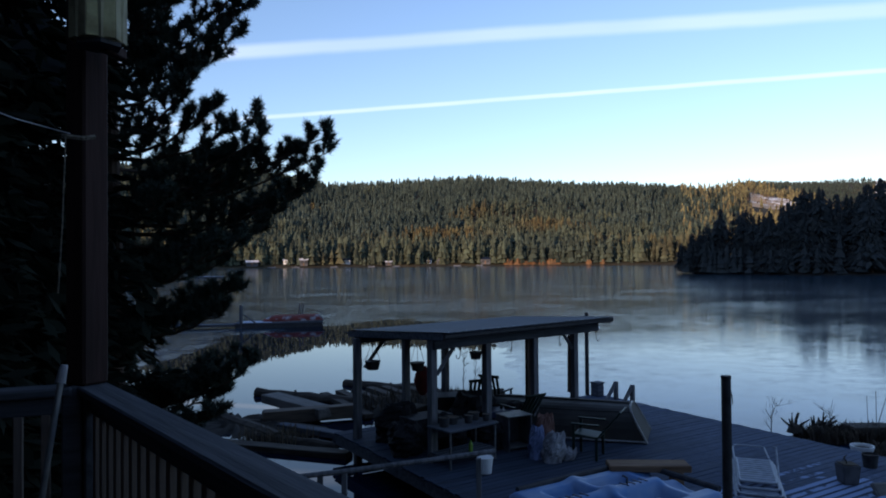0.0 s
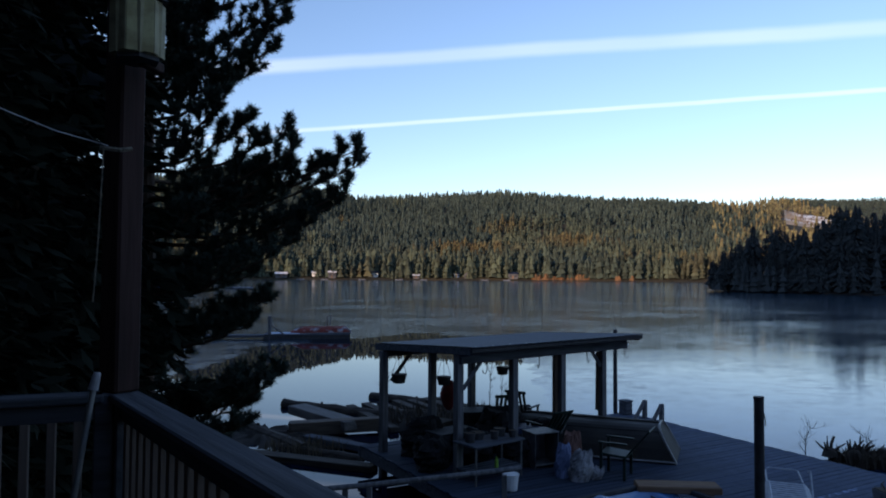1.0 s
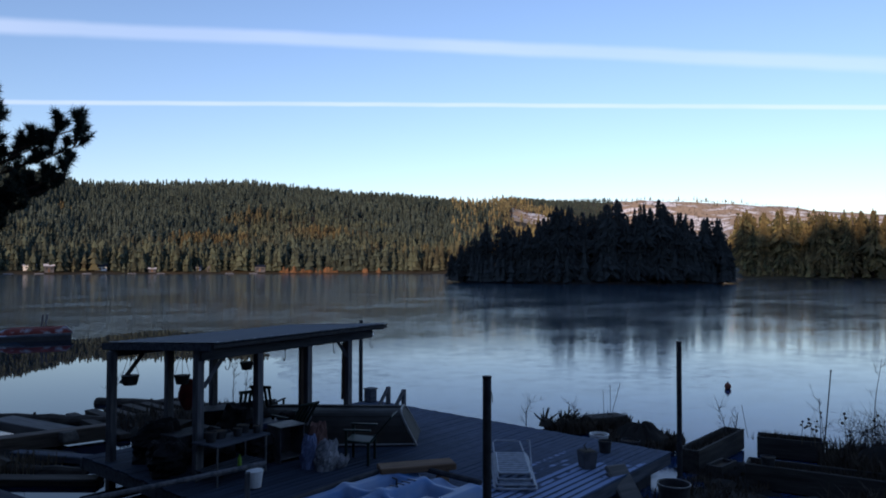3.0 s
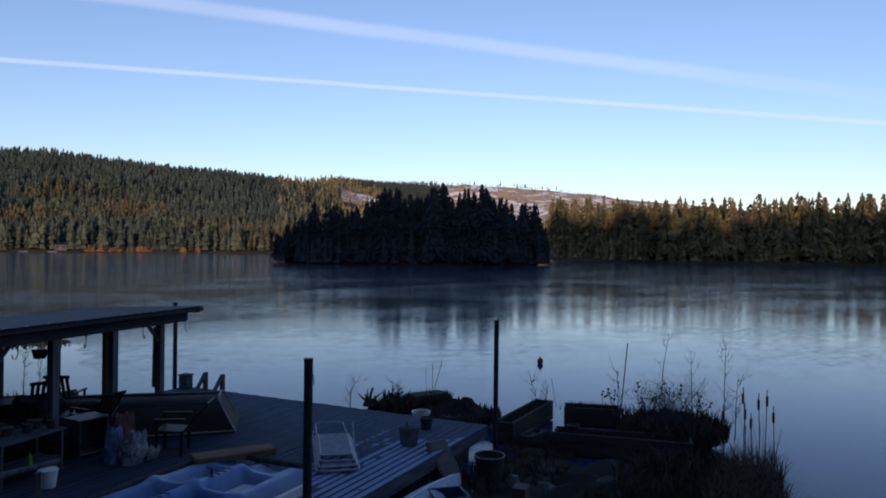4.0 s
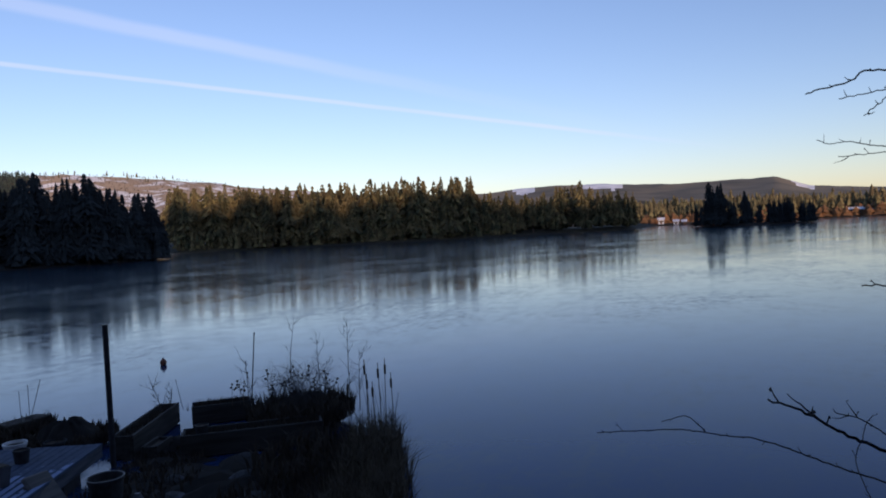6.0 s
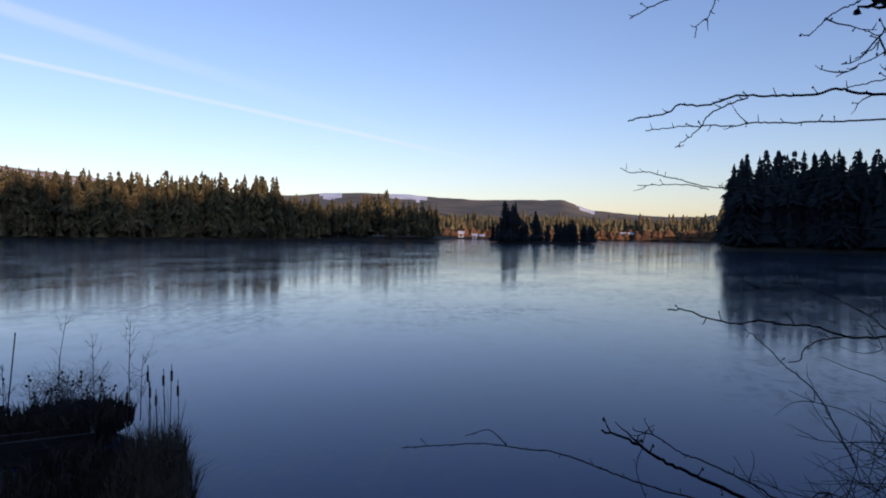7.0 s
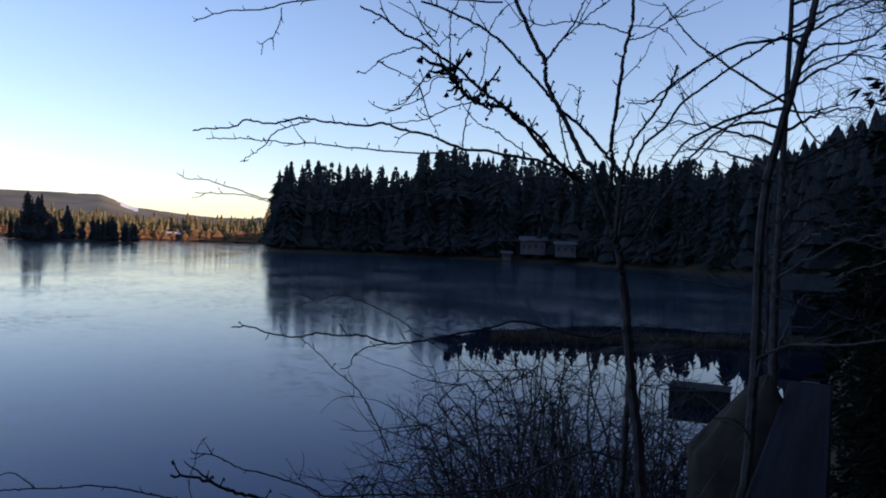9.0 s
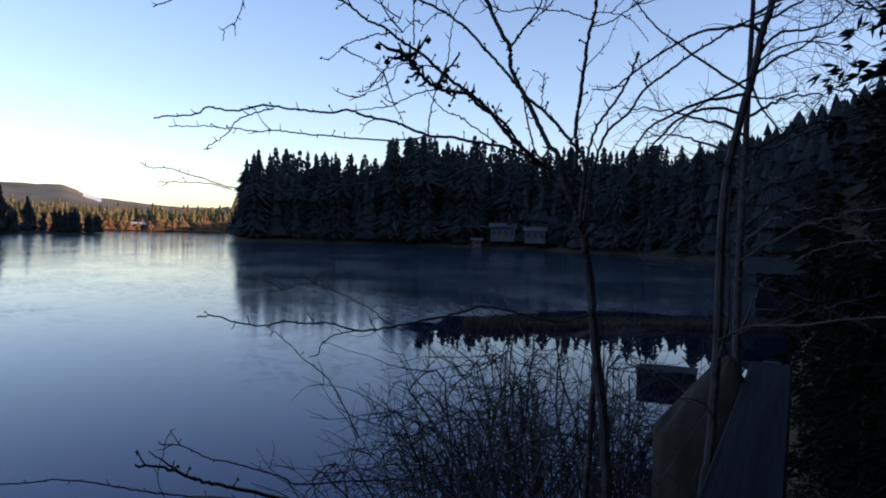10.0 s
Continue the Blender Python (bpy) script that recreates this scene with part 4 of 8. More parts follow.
def pile(x, y, top, rad, label):
    p = thing("mooring_pile", pose(x, y, -0.8), label, "pile", "mooring piles")
    b = cyl(rad * 1.02, rad * 0.97, top + 0.8, 16)
    part("shaft", b, M_PIPE, p)
    part("rim", cyl(rad * 1.04, rad * 1.04, 0.03, 16, pose(0, 0, top + 0.8)), M_PIPE, p)
    part("frayed_tie", tube([(rad, 0, top + 0.65), (rad * 1.3, 0.02, top + 0.62), (rad * 1.25, -0.01, top + 0.52)], 0.006, 4), M_ROPE, p)
    return p


P1 = DOCK @ Vector((-6.35, -0.35, 0))
pile(P1.x, P1.y, 2.68, 0.053, "tall black steel mooring pile beside the dock")
pile(8.28, 11.38, 2.55, 0.05, "tall black steel mooring pile at the dock corner")

# bench
be = thing("bench", on_dock(-4.88, 2.10, DZ, -34), "heavy brown plank bench on block legs", "bench")
part("seat", box(1.2, 0.36, 0.10, pose(0, 0, 0.34), 0.015), M_BROWNWOOD, be)
part("leg", box(0.14, 0.30, 0.33, pose(-0.42, 0, 0), 0.01), M_BROWNWOOD, be)
part("leg", box(0.14, 0.30, 0.33, pose(0.42, 0, 0), 0.01), M_BROWNWOOD, be)


# upturned rowing boat
def rowboat(m, length, beam, height, hull_mat, label, flip=True, name="upturned_rowboat"):
    rb = thing(name, m, label, "boat")
    V, F = [], []
    ns, nr = 22, 15
    for i in range(ns):
        t = i / (ns - 1)
        w = beam / 2 * (0.82 + 0.18 * math.sin(math.pi * t)) if t < 0.55 else beam / 2 * (1 - 0.5 * ((t - 0.55) / 0.45) ** 2.2)
        d = height * (1 if t < 0.72 else 1 - 0.86 * ((t - 0.72) / 0.28) ** 2)
        sheer = 0.12 * max(0, t - 0.5)
        for k in range(nr):
            a = math.pi * k / (nr - 1)
            c, s = math.cos(a), math.sin(a)
            rake = 0.34 * (1 - abs(s) ** 0.6) * max(0.0, 1 - t / 0.3)
            V.append((length * (t - 0.5) - rake, w * math.copysign(abs(c) ** 0.55, c), d * abs(s) ** 0.6 - sheer * (1 - s)))
    for i in range(ns - 1):
        for k in range(nr - 1):
            a = i * nr + k
            F.append((a, a + 1, a + nr + 1, a + nr))
    F.append(tuple(range(nr)))
    F.append(tuple((ns - 1) * nr + k for k in range(nr)))
    hull = link_mesh("hull", V, F, hull_mat, rb, smooth=False)
    sol = hull.modifiers.new("shell", "SOLIDIFY")
    sol.thickness = 0.012
    part("keel", tube([(length * (t / 20 - 0.5), 0, height * (1 if t < 14.4 else 1 - 0.86 * ((t - 14.4) / 5.6) ** 2) + 0.012) for t in range(21)], 0.02, 6), hull_mat, rb)
    for sgn in (-1, 1):
        pts = []
        for i in range(ns):
            v = V[i * nr + (0 if sgn > 0 else nr - 1)]
            pts.append((v[0], v[1], v[2] + 0.02))
        part("gunwale", tube(pts, 0.024, 6), M_TRIM, rb, "worn metal gunwale")
        pts = [(V[i * nr + (4 if sgn > 0 else nr - 5)][0], V[i * nr + (4 if sgn > 0 else nr - 5)][1], V[i * nr + (4 if sgn > 0 else nr - 5)][2] + 0.006) for i in range(ns - 1)]
        part("chine_strip", tube(pts, 0.010, 5), hull_mat, rb)
    tr = tube([(V[k][0] - 0.012, V[k][1], V[k][2]) for k in range(nr)], 0.024, 6)
    part("transom_rim", tr, M_TRIM, rb, "dull metal transom rim")
    return rb


rowboat(pose(1.72, 14.42, DZ + 0.02, 0, 0, 161), 3.6, 1.42, 0.62, M_HULL, "upturned dark-painted aluminium rowing boat lying on the dock")


# pedal boat, frosted
def pedal_boat():
    W, L, H = 2.55, 1.75, 0.36
    pb = thing("pedal_boat", on_dock(-4.8 - W / 2, 2.45 - L / 2, DZ), "sky-blue moulded plastic pedal boat dusted with frost", "boat")
    nx, ny = 64, 44

    def height(u, v):
        x, y = u * W, v * L
        e = min(u, 1 - u) * W, min(v, 1 - v) * L
        z = H * min(1.0, (min(e) / 0.10) ** 0.5)
        for cx, cy, rx, ry, d in ((1.55, 0.50, 0.42, 0.24, 0.26), (1.55, 1.20, 0.42, 0.24, 0.26), (0.75, 0.50, 0.30, 0.25, 0.18), (0.75, 1.20, 0.30, 0.25, 0.18), (2.3, 0.87, 0.22, 0.55, 0.10)):
            q = max(abs(x - cx) / rx, abs(y - cy) / ry)
            if q < 1.0:
                z -= d * min(1.0, (1 - q) / 0.25)
        z += 0.05 * math.exp(-((x - 1.15) / 0.12) ** 2)
        z += 0.07 * math.exp(-((y - 0.87) / 0.14) ** 2)
        return z

    V, F = [], []
    for j in range(ny):
        for i in range(nx):
            u, v = i / (nx - 1), j / (ny - 1)
            V.append((u * W - W / 2, v * L - L / 2, height(u, v)))
    for j in range(ny - 1):
        for i in range(nx - 1):
            a = j * nx + i
            F.append((a, a + 1, a + nx + 1, a + nx))
    o = len(V)
    V += [(-W / 2, -L / 2, 0), (W / 2, -L / 2, 0), (W / 2, L / 2, 0), (-W / 2, L / 2, 0)]
    link_mesh("deck_moulding", V[:o], F, M_BLUE, pb, smooth=True)
    part("hull", box(W - 0.02, L - 0.02, 0.22, None, 0.05), M_WHITE, pb, "off-white lower hull")
    rail = [(-W / 2 + 0.25, L / 2 - 0.03, H - 0.02), (0, L / 2 - 0.02, H), (W / 2 - 0.12, L / 2 - 0.03, H), (W / 2 - 0.03, L / 2 - 0.12, H), (W / 2 - 0.02, 0, H), (W / 2 - 0.02, -L / 2 + 0.2, H)]
    part("bumper", tube(rail, 0.045, 8), M_PIPE, pb, "dark rubber bumper")
    for cx, cy in ((0.35, 0.85), (1.45, 0.85)):
        for k in range(4):
            sx, sy = cx + 0.12 * k, cy + 0.05
            part("slot", box(0.03, 0.15, 0.014, pose(sx - W / 2, sy - L / 2, height(sx / W, sy / L) - 0.004, 0, 0, 6), 0.006), M_NAVY, pb, "dark moulded drain slot")
    part("tiller", tube([(0.2, 0, H), (0.2, 0, H + 0.16), (0.12, 0, H + 0.2)], 0.014, 6), M_PIPE, pb)
    return pb


pedal_boat()


# folded lounger
def lounger():
    lg = thing("sun_lounger", pose(4.32, 10.03, DZ, 0, 0, -19), "folded white tubular lounger frosted on the dock", "lounger")
    for k, (w, y0, y1, z) in enumerate(((0.66, 0.0, 1.70, 0.04), (0.60, 0.07, 1.72, 0.08), (0.54, 0.24, 1.55, 0.12), (0.50, 0.42, 1.50, 0.16))):
        pts = [(-w / 2, y1, z + 0.05), (-w / 2, y0 + 0.07, z), (-w / 2 + 0.02, y0 + 0.02, z), (-w / 2 + 0.07, y0, z), (w / 2 - 0.07, y0, z), (w / 2 - 0.02, y0 + 0.02, z), (w / 2, y0 + 0.07, z), (w / 2, y1, z + 0.05)]
        part(("foot_frame", "seat_frame", "back_frame", "head_frame")[k], tube(pts, 0.019, 8), M_LOUNGER, lg)
    for i in range(11):
        y = 0.47 + i * 0.1
        part("slat", box(0.48, 0.075, 0.008, pose(0, y, 0.170 + 0.004 * i, 3, 0, 0), 0.002), M_PALEPLASTIC, lg)
    for i in range(4):
        part("slat", box(0.50, 0.045, 0.008, pose(0, 0.14 + 0.07 * i, 0.085, 0, 0, 0), 0.002), M_PALEPLASTIC, lg)
    for sx, top in ((-1, 0.26), (1, 0.42)):
        part("arm_tube", tube([(sx * 0.32, 0.80, 0.06), (sx * 0.35, 1.30, 0.18), (sx * 0.35, 1.55, top), (sx * 0.32, 1.64, top - 0.03)], 0.014, 6), M_LOUNGER, lg)
        part("leg", tube([(sx * 0.31, 0.25, 0.08), (sx * 0.32, 0.30, 0.014), (sx * 0.32, 1.0, 0.014), (sx * 0.31, 1.1, 0.10)], 0.014, 6), M_LOUNGER, lg)
    part("back_tube", tube([(-0.27, 1.60, 0.15), (-0.26, 2.48, 0.15), (-0.20, 2.58, 0.16), (0.18, 2.58, 0.16), (0.25, 2.48, 0.17), (0.26, 1.70, 0.18)], 0.013, 6), M_LOUNGER, lg)
    return lg


lounger()


def square_pot(x, y, s, h, m_, label, z=DZ):
    p = thing("plant_pot", on_dock(x, y, z, 12), label, "plant pot", "pots on the dock")
    b = bmesh.new()
    bmesh.ops.create_cone(b, cap_ends=True, segments=4, radius1=s * 0.58, radius2=s * 0.72, depth=h)
    bmesh.ops.translate(b, vec=(0, 0, h / 2), verts=b.verts)
    bmesh.ops.bevel(b, geom=b.edges[:], offset=0.012, segments=2, affect="EDGES")
    part("pot", b, m_, p)
    part("soil", box(s * 0.84, s * 0.84, 0.02, pose(0, 0, h - 0.01, 0, 0, 45), 0), M_DEAD, p)
    for k in range(5):
        part("dry_stalk", tube([(0.02 * k - 0.04, 0.01, h), (0.03 * k - 0.06, 0.02 * k, h + 0.07), (0.06 * k - 0.1, 0.05, h + 0.06 + 0.01 * k)], 0.006, 4), M_DEAD, p)
    return p


def round_pot(m, r, h, material, label, category="plant pot", fill=None, group=""):
    p = thing("round_pot", m, label, category, group)
    V, F = [], []
    prof = ((r * 0.78, 0), (r * 0.96, h * 0.9), (r, h * 0.9), (r, h), (r * 0.92, h), (r * 0.88, h * 0.7))
    seg = 20
    for rad, z in prof:
        V += [(rad * math.cos(6.2832 * k / seg), rad * math.sin(6.2832 * k / seg), z) for k in range(seg)]
    for i in range(len(prof) - 1):
        for k in range(seg):
            F.append((i * seg + k, i * seg + (k + 1) % seg, (i + 1) * seg + (k + 1) % seg, (i + 1) * seg + k))
    F.append(tuple(range(seg - 1, -1, -1)))
    link_mesh("body", V, F, material, p, smooth=False)
    part("filling", cyl(r * 0.9, r * 0.9, 0.03, 16, pose(0, 0, h * 0.72)), fill or M_DEAD, p)
    return p


square_pot(-2.0, 0.7, 0.27, 0.30, M_GREYPOT, "square grey plastic pot with withered stalks on the frosty boards")
round_pot(on_dock(-0.85, 0.95), 0.13, 0.22, M_PIPE, "small black pot by the dock edge")

# ---------------------------------------------------------------- porch and house behind the camera
RAIL_Z = 3.40
RAIL = [Vector((-1.88, 3.38, 0)), Vector((0.41, 0.70, 0)), Vector((0.83, -0.28, 0)), Vector((2.86, -2.90, 0))]


def rail_run(a, b, label, open_front=True):
    d = b - a
    L, ang = d.length, math.degrees(math.atan2(d.y, d.x))
    m = pose(a.x, a.y, 0, 0, 0, ang)
    rr = thing("railing", m, label, "railing", "porch railings")
    part("top_rail", box(L, 0.15 if open_front else 0.19, 0.042, pose(L / 2, 0, RAIL_Z - 0.042), 0.008), M_RAILWOOD if open_front else M_SHADEWOOD, rr)
    part("under_rail", box(L - 0.1, 0.045, 0.085, pose(L / 2, 0, RAIL_Z - 0.135), 0.006), M_RAILWOOD, rr)
    part("bottom_rail", box(L - 0.1, 0.045, 0.085, pose(L / 2, 0, 2.50), 0.006), M_RAILWOOD, rr)
    n = int(L / 0.115) if open_front else 0
    # added boards: they stand in for the black shade below this cap
    if not open_front:
        for i in range(5):
            part("boarding", box(L - 0.12, 0.022, 0.16, pose(L / 2, 0, 2.52 + 0.165 * i - 0.12), 0.003), M_SIDING, rr, "added dark boarding in place of the shade below the rail")
    me = None
    for i in range(1, n):
        if me is None:
            o = part("baluster", box(0.04, 0.04, 0.70, None, 0.004), M_BALUSTER, rr)
            me = o.data
        else:
            o = new("baluster", me)
            o.parent = rr
        o.matrix_basis = pose(i * L / n, 0, 2.57)
    for x in (0.0, L):
        part("newel", box(0.09, 0.09, 1.2, pose(x, 0, 2.2), 0.008), M_RAILWOOD, rr)
    return rr


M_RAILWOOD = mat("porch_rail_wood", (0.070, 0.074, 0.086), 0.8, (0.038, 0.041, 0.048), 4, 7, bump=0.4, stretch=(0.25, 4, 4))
# rail wood with the porch end's shade put into its colour, plus frost spots
M_SHADEWOOD = mat("shade_dark_wood", (0.013, 0.016, 0.025), 0.9, (0.007, 0.009, 0.014), 4, 7, bump=0.4, spec=0.1, stretch=(0.25, 4, 4), third=(0.13, 0.15, 0.20), third_scale=2.2, third_cover=(0.66, 0.72))
M_BALUSTER = mat("baluster_wood", (0.17, 0.13, 0.11), 0.8, (0.10, 0.08, 0.065), 5, 6, bump=0.3, stretch=(4, 4, 0.3))
M_SIDING = mat("dark_house_siding", (0.07, 0.05, 0.04), 0.85, (0.045, 0.03, 0.025), 3, 6, bump=0.3, stretch=(0.3, 3, 6))
rail_run(RAIL[0], RAIL[1], "weathered grey porch railing with square balusters")
rail_run(RAIL[1], RAIL[2], "short return of the weathered porch railing")
rail_run(RAIL[2], RAIL[3], "weathered railing cap, darkened for shade, running past the plum tree", False)
rail_run(RAIL[0] + Vector((-3.3, -1.4, 0)), RAIL[0] - Vector((0.08, 0.034, 0)), "weathered porch railing running back under dark trees")


def wall_piece(name, sx, sy, sz, m, material, label):
    return tagged(part(name, box(sx, sy, sz, m, 0.01), material), label, "wall", kind="structure")


HOUSE = pose(0, 0, 0, 0, 0, -50)             # x along the front railing
tagged(part("floor_porch", box(5.2, 2.3, 0.08, HOUSE @ pose(-1.55, 0.12, 2.30), 0.01), M_OLDWOOD), "grey plank porch floor", "floor", kind="structure")
wall_piece("wall_house", 5.0, 0.2, 4.2, HOUSE @ pose(-1.6, -1.15, 1.3), M_SIDING, "dark stained timber house wall")
# unseen ceiling: closes the porch above and shades the near rail
tagged(part("ceiling_porch", box(4.4, 1.35, 0.1, HOUSE @ pose(-1.3, -0.5, 5.45), 0.01), M_SIDING), "unseen dark ceiling closing the porch and shading the rail", "ceiling", kind="structure")
# unseen eave, added to keep skylight off the rail and canvas
tagged(part("roof_porch", box(2.0, 1.6, 0.12, HOUSE @ pose(1.9, -0.4, 5.47), 0.01), M_SIDING), "added unseen eave that keeps sky light off the porch end", "roof", kind="structure")
# unseen upper wall, added to cut the sky light from behind
wall_piece("wall_gable", 5.0, 0.2, 3.4, HOUSE @ pose(-1.6, -1.15, 5.52), M_SIDING, "unseen upper wall added to block the sky behind the porch")
for x in (-3.4, -2.0, -0.6, 0.8):
    part("porch_pillar", box(0.14, 0.14, 2.4, HOUSE @ pose(x, 0.95, -0.05), 0.01), M_SIDING)["kind"] = "structure"

# corner post with lantern, cord and pole
po = thing("porch_post", pose(-1.915, 3.40, RAIL_Z, 0, 0, -28), "red-brown stained porch post at the railing corner", "post")
part("shaft", box(0.15, 0.14, 2.15, None, 0.012), M_REDWOOD, po)
ln = thing("birdhouse_lantern", pose(-1.745, 3.18, 5.05, 0, 0, -28), "six-sided lantern box with aged cream panels on the post", "lantern")
part("body", cyl(0.116, 0.121, 0.272, 6), M_YELLOW_SHADED, ln)
# light is put into the panel colours: one bright face, the others dim
for k in range(6):
    a = radians(60 * k + 30)
    part("panel", box(0.122, 0.006, 0.264, pose(0.108 * math.cos(a), 0.108 * math.sin(a), 0.004, 0, 0, math.degrees(a) + 90), 0.002), M_YELLOW_LIT if k == 5 else M_YELLOW_SHADED, ln, "cream painted panel")
part("roof", cyl(0.15, 0.06, 0.09, 6, pose(0, 0, 0.274)), M_PIPE, ln, "dark hexagonal cap")
part("base", cyl(0.108, 0.108, 0.02, 6, pose(0, 0, -0.02)), M_PIPE, ln)
part("bracket", box(0.05, 0.16, 0.05, pose(-0.03, 0.10, -0.03, 0, 0, 20), 0.006), M_REDWOOD, ln, "dark stained wooden bracket")
li = thing("clothes_line", pose(-1.885, 3.15, 4.615), "pale cord tied to a hook with one end hanging down", "cord")
part("line", tube([(0.02, 0, 0), (-0.05, -0.3, 0.01), (-0.09, -0.55, 0.035), (-0.3, -1.6, 0.2)], 0.0032, 5), M_CANVAS, li)
part("tail", tube([(0, 0, 0), (-0.008, 0, -0.2), (-0.012, -0.01, -0.45), (-0.03, -0.012, -0.75)], 0.004, 5), M_ROPE, li)
part("hook", tube([(-0.02, 0, -0.01), (0.06, 0.04, -0.015), (0.09, 0.09, 0.0)], 0.012, 6), M_ROPE, li)
pl = thing("metal_pole", pose(-1.87, 2.75, 2.38), "leaning galvanised pole with a rounded white cap", "pole")
part("tube", tube([(0, 0, 0), (0.075, 0.20, 1.12)], 0.013, 12), M_TRIM, pl)
part("cap", tube([(0.0735, 0.196, 1.10), (0.078, 0.205, 1.14), (0.081, 0.212, 1.165), (0.082, 0.214, 1.178)], 0.022, 12, None, 0.014), M_CANVAS, pl, "rounded white plastic cap")


# ---------------------------------------------------------------- woody plants near the house
def smooth_line(pts, per=6, wob=0.0, rng_=None):
    P = [Vector(p) for p in pts]
    P = [P[0] * 2 - P[1]] + P + [P[-1] * 2 - P[-2]]
    out = []
    for i in range(1, len(P) - 2):
        a, b, c, d = P[i - 1], P[i], P[i + 1], P[i + 2]
        for k in range(per):
            t = k / per
            q = 0.5 * ((2 * b) + (c - a) * t + (2 * a - 5 * b + 4 * c - d) * t * t + (3 * b - a - 3 * c + d) * t ** 3)
            if wob and rng_:
                q = q + Vector((rng_.uniform(-wob, wob), rng_.uniform(-wob, wob), rng_.uniform(-wob, wob)))
            out.append(q)
    out.append(P[-2])
    return out


def any_perp(d, rng_):
    v = Vector((rng_.uniform(-1, 1), rng_.uniform(-1, 1), rng_.uniform(-0.6, 1)))
    v = v - d * v.dot(d)
    return v.normalized() if v.length > 1e-4 else Vector((0, 0, 1))


def spurs(line, every, lo, hi, rng_, r):
    out, acc = [], rng_.uniform(0, every)
    for a, b in zip(line, line[1:]):
        acc += (b - a).length
        while acc > every:
            acc -= every * rng_.uniform(0.6, 1.5)
            d = (b - a).normalized()
            e = (any_perp(d, rng_) + d * rng_.uniform(0.2, 0.9)).normalized()
            L = rng_.uniform(lo, hi)
            q = a.lerp(b, rng_.random())
            out.append(tube_arrays([q, q + e * L * 0.6, q + e * L + Vector((0, 0, L * 0.2))], [r, r * 0.8, r * 0.45], 3))
            if rng_.random() < 0.5:
                out.append(tube_arrays([q + e * L * 0.92, q + e * L * 1.12], [r * 1.7, r * 1.2], 3))
    return out


def twigs(line, count, lo, hi, r, rng_, level=0, up=0.15, bare=False):
    """Side twigs off a limb, each with its own spurs."""
    out = []
    n = len(line)
    for _ in range(count):
        i = min(n - 2, int((0.15 + 0.85 * rng_.random()) * (n - 1)))
        d = (line[i + 1] - line[i]).normalized()
        e = (any_perp(d, rng_) * rng_.uniform(0.5, 1.0) + d * rng_.uniform(0.3, 0.9)).normalized()
        L = rng_.uniform(lo, hi)
        p, pts = line[i].copy(), [line[i].copy()]
        for k in range(5):
            e = (e + Vector((rng_.uniform(-.3, .3), rng_.uniform(-.3, .3), rng_.uniform(-.25, .25) + up * 0.4))).normalized()
            p = p + e * L / 5
            pts.append(p.copy())
        out.append(tube_arrays(pts, [r * (1 - 0.13 * k) for k in range(6)], 3))
        if not bare:
            out += spurs(pts, 0.05, 0.007, 0.016, rng_, r * 0.7)
        if level > 0:
            out += twigs(pts, rng_.randint(1, 3), lo * 0.5, hi * 0.55, r * 0.7, rng_, level - 1, up, bare)
    return out


def limb(parent, pts, r0, r1, rng_, n_twigs=4, lo=0.06, hi=0.20, name="limb", spur=0.06, level=0, wob=0.002, tr=0.0022):
    line = smooth_line(pts, 6, wob, rng_)
    slim = {"trunk": 0.78, "gnarled_bough": 0.55}.get(name, 0.68)
    radii = [slim * (r0 + (r1 - r0) * i / (len(line) - 1)) for i in range(len(line))]
    pieces = [tube_arrays(line, radii, 7)]
    pieces += spurs(line, spur, 0.010, 0.030, rng_, max(0.0016, min(0.003, r1 * 0.6)))
    pieces += twigs(line, n_twigs, lo, hi, tr, rng_, level)
    v, f = gather(pieces)
    return link_mesh(name, v, f, M_TWIG, parent, smooth=False)


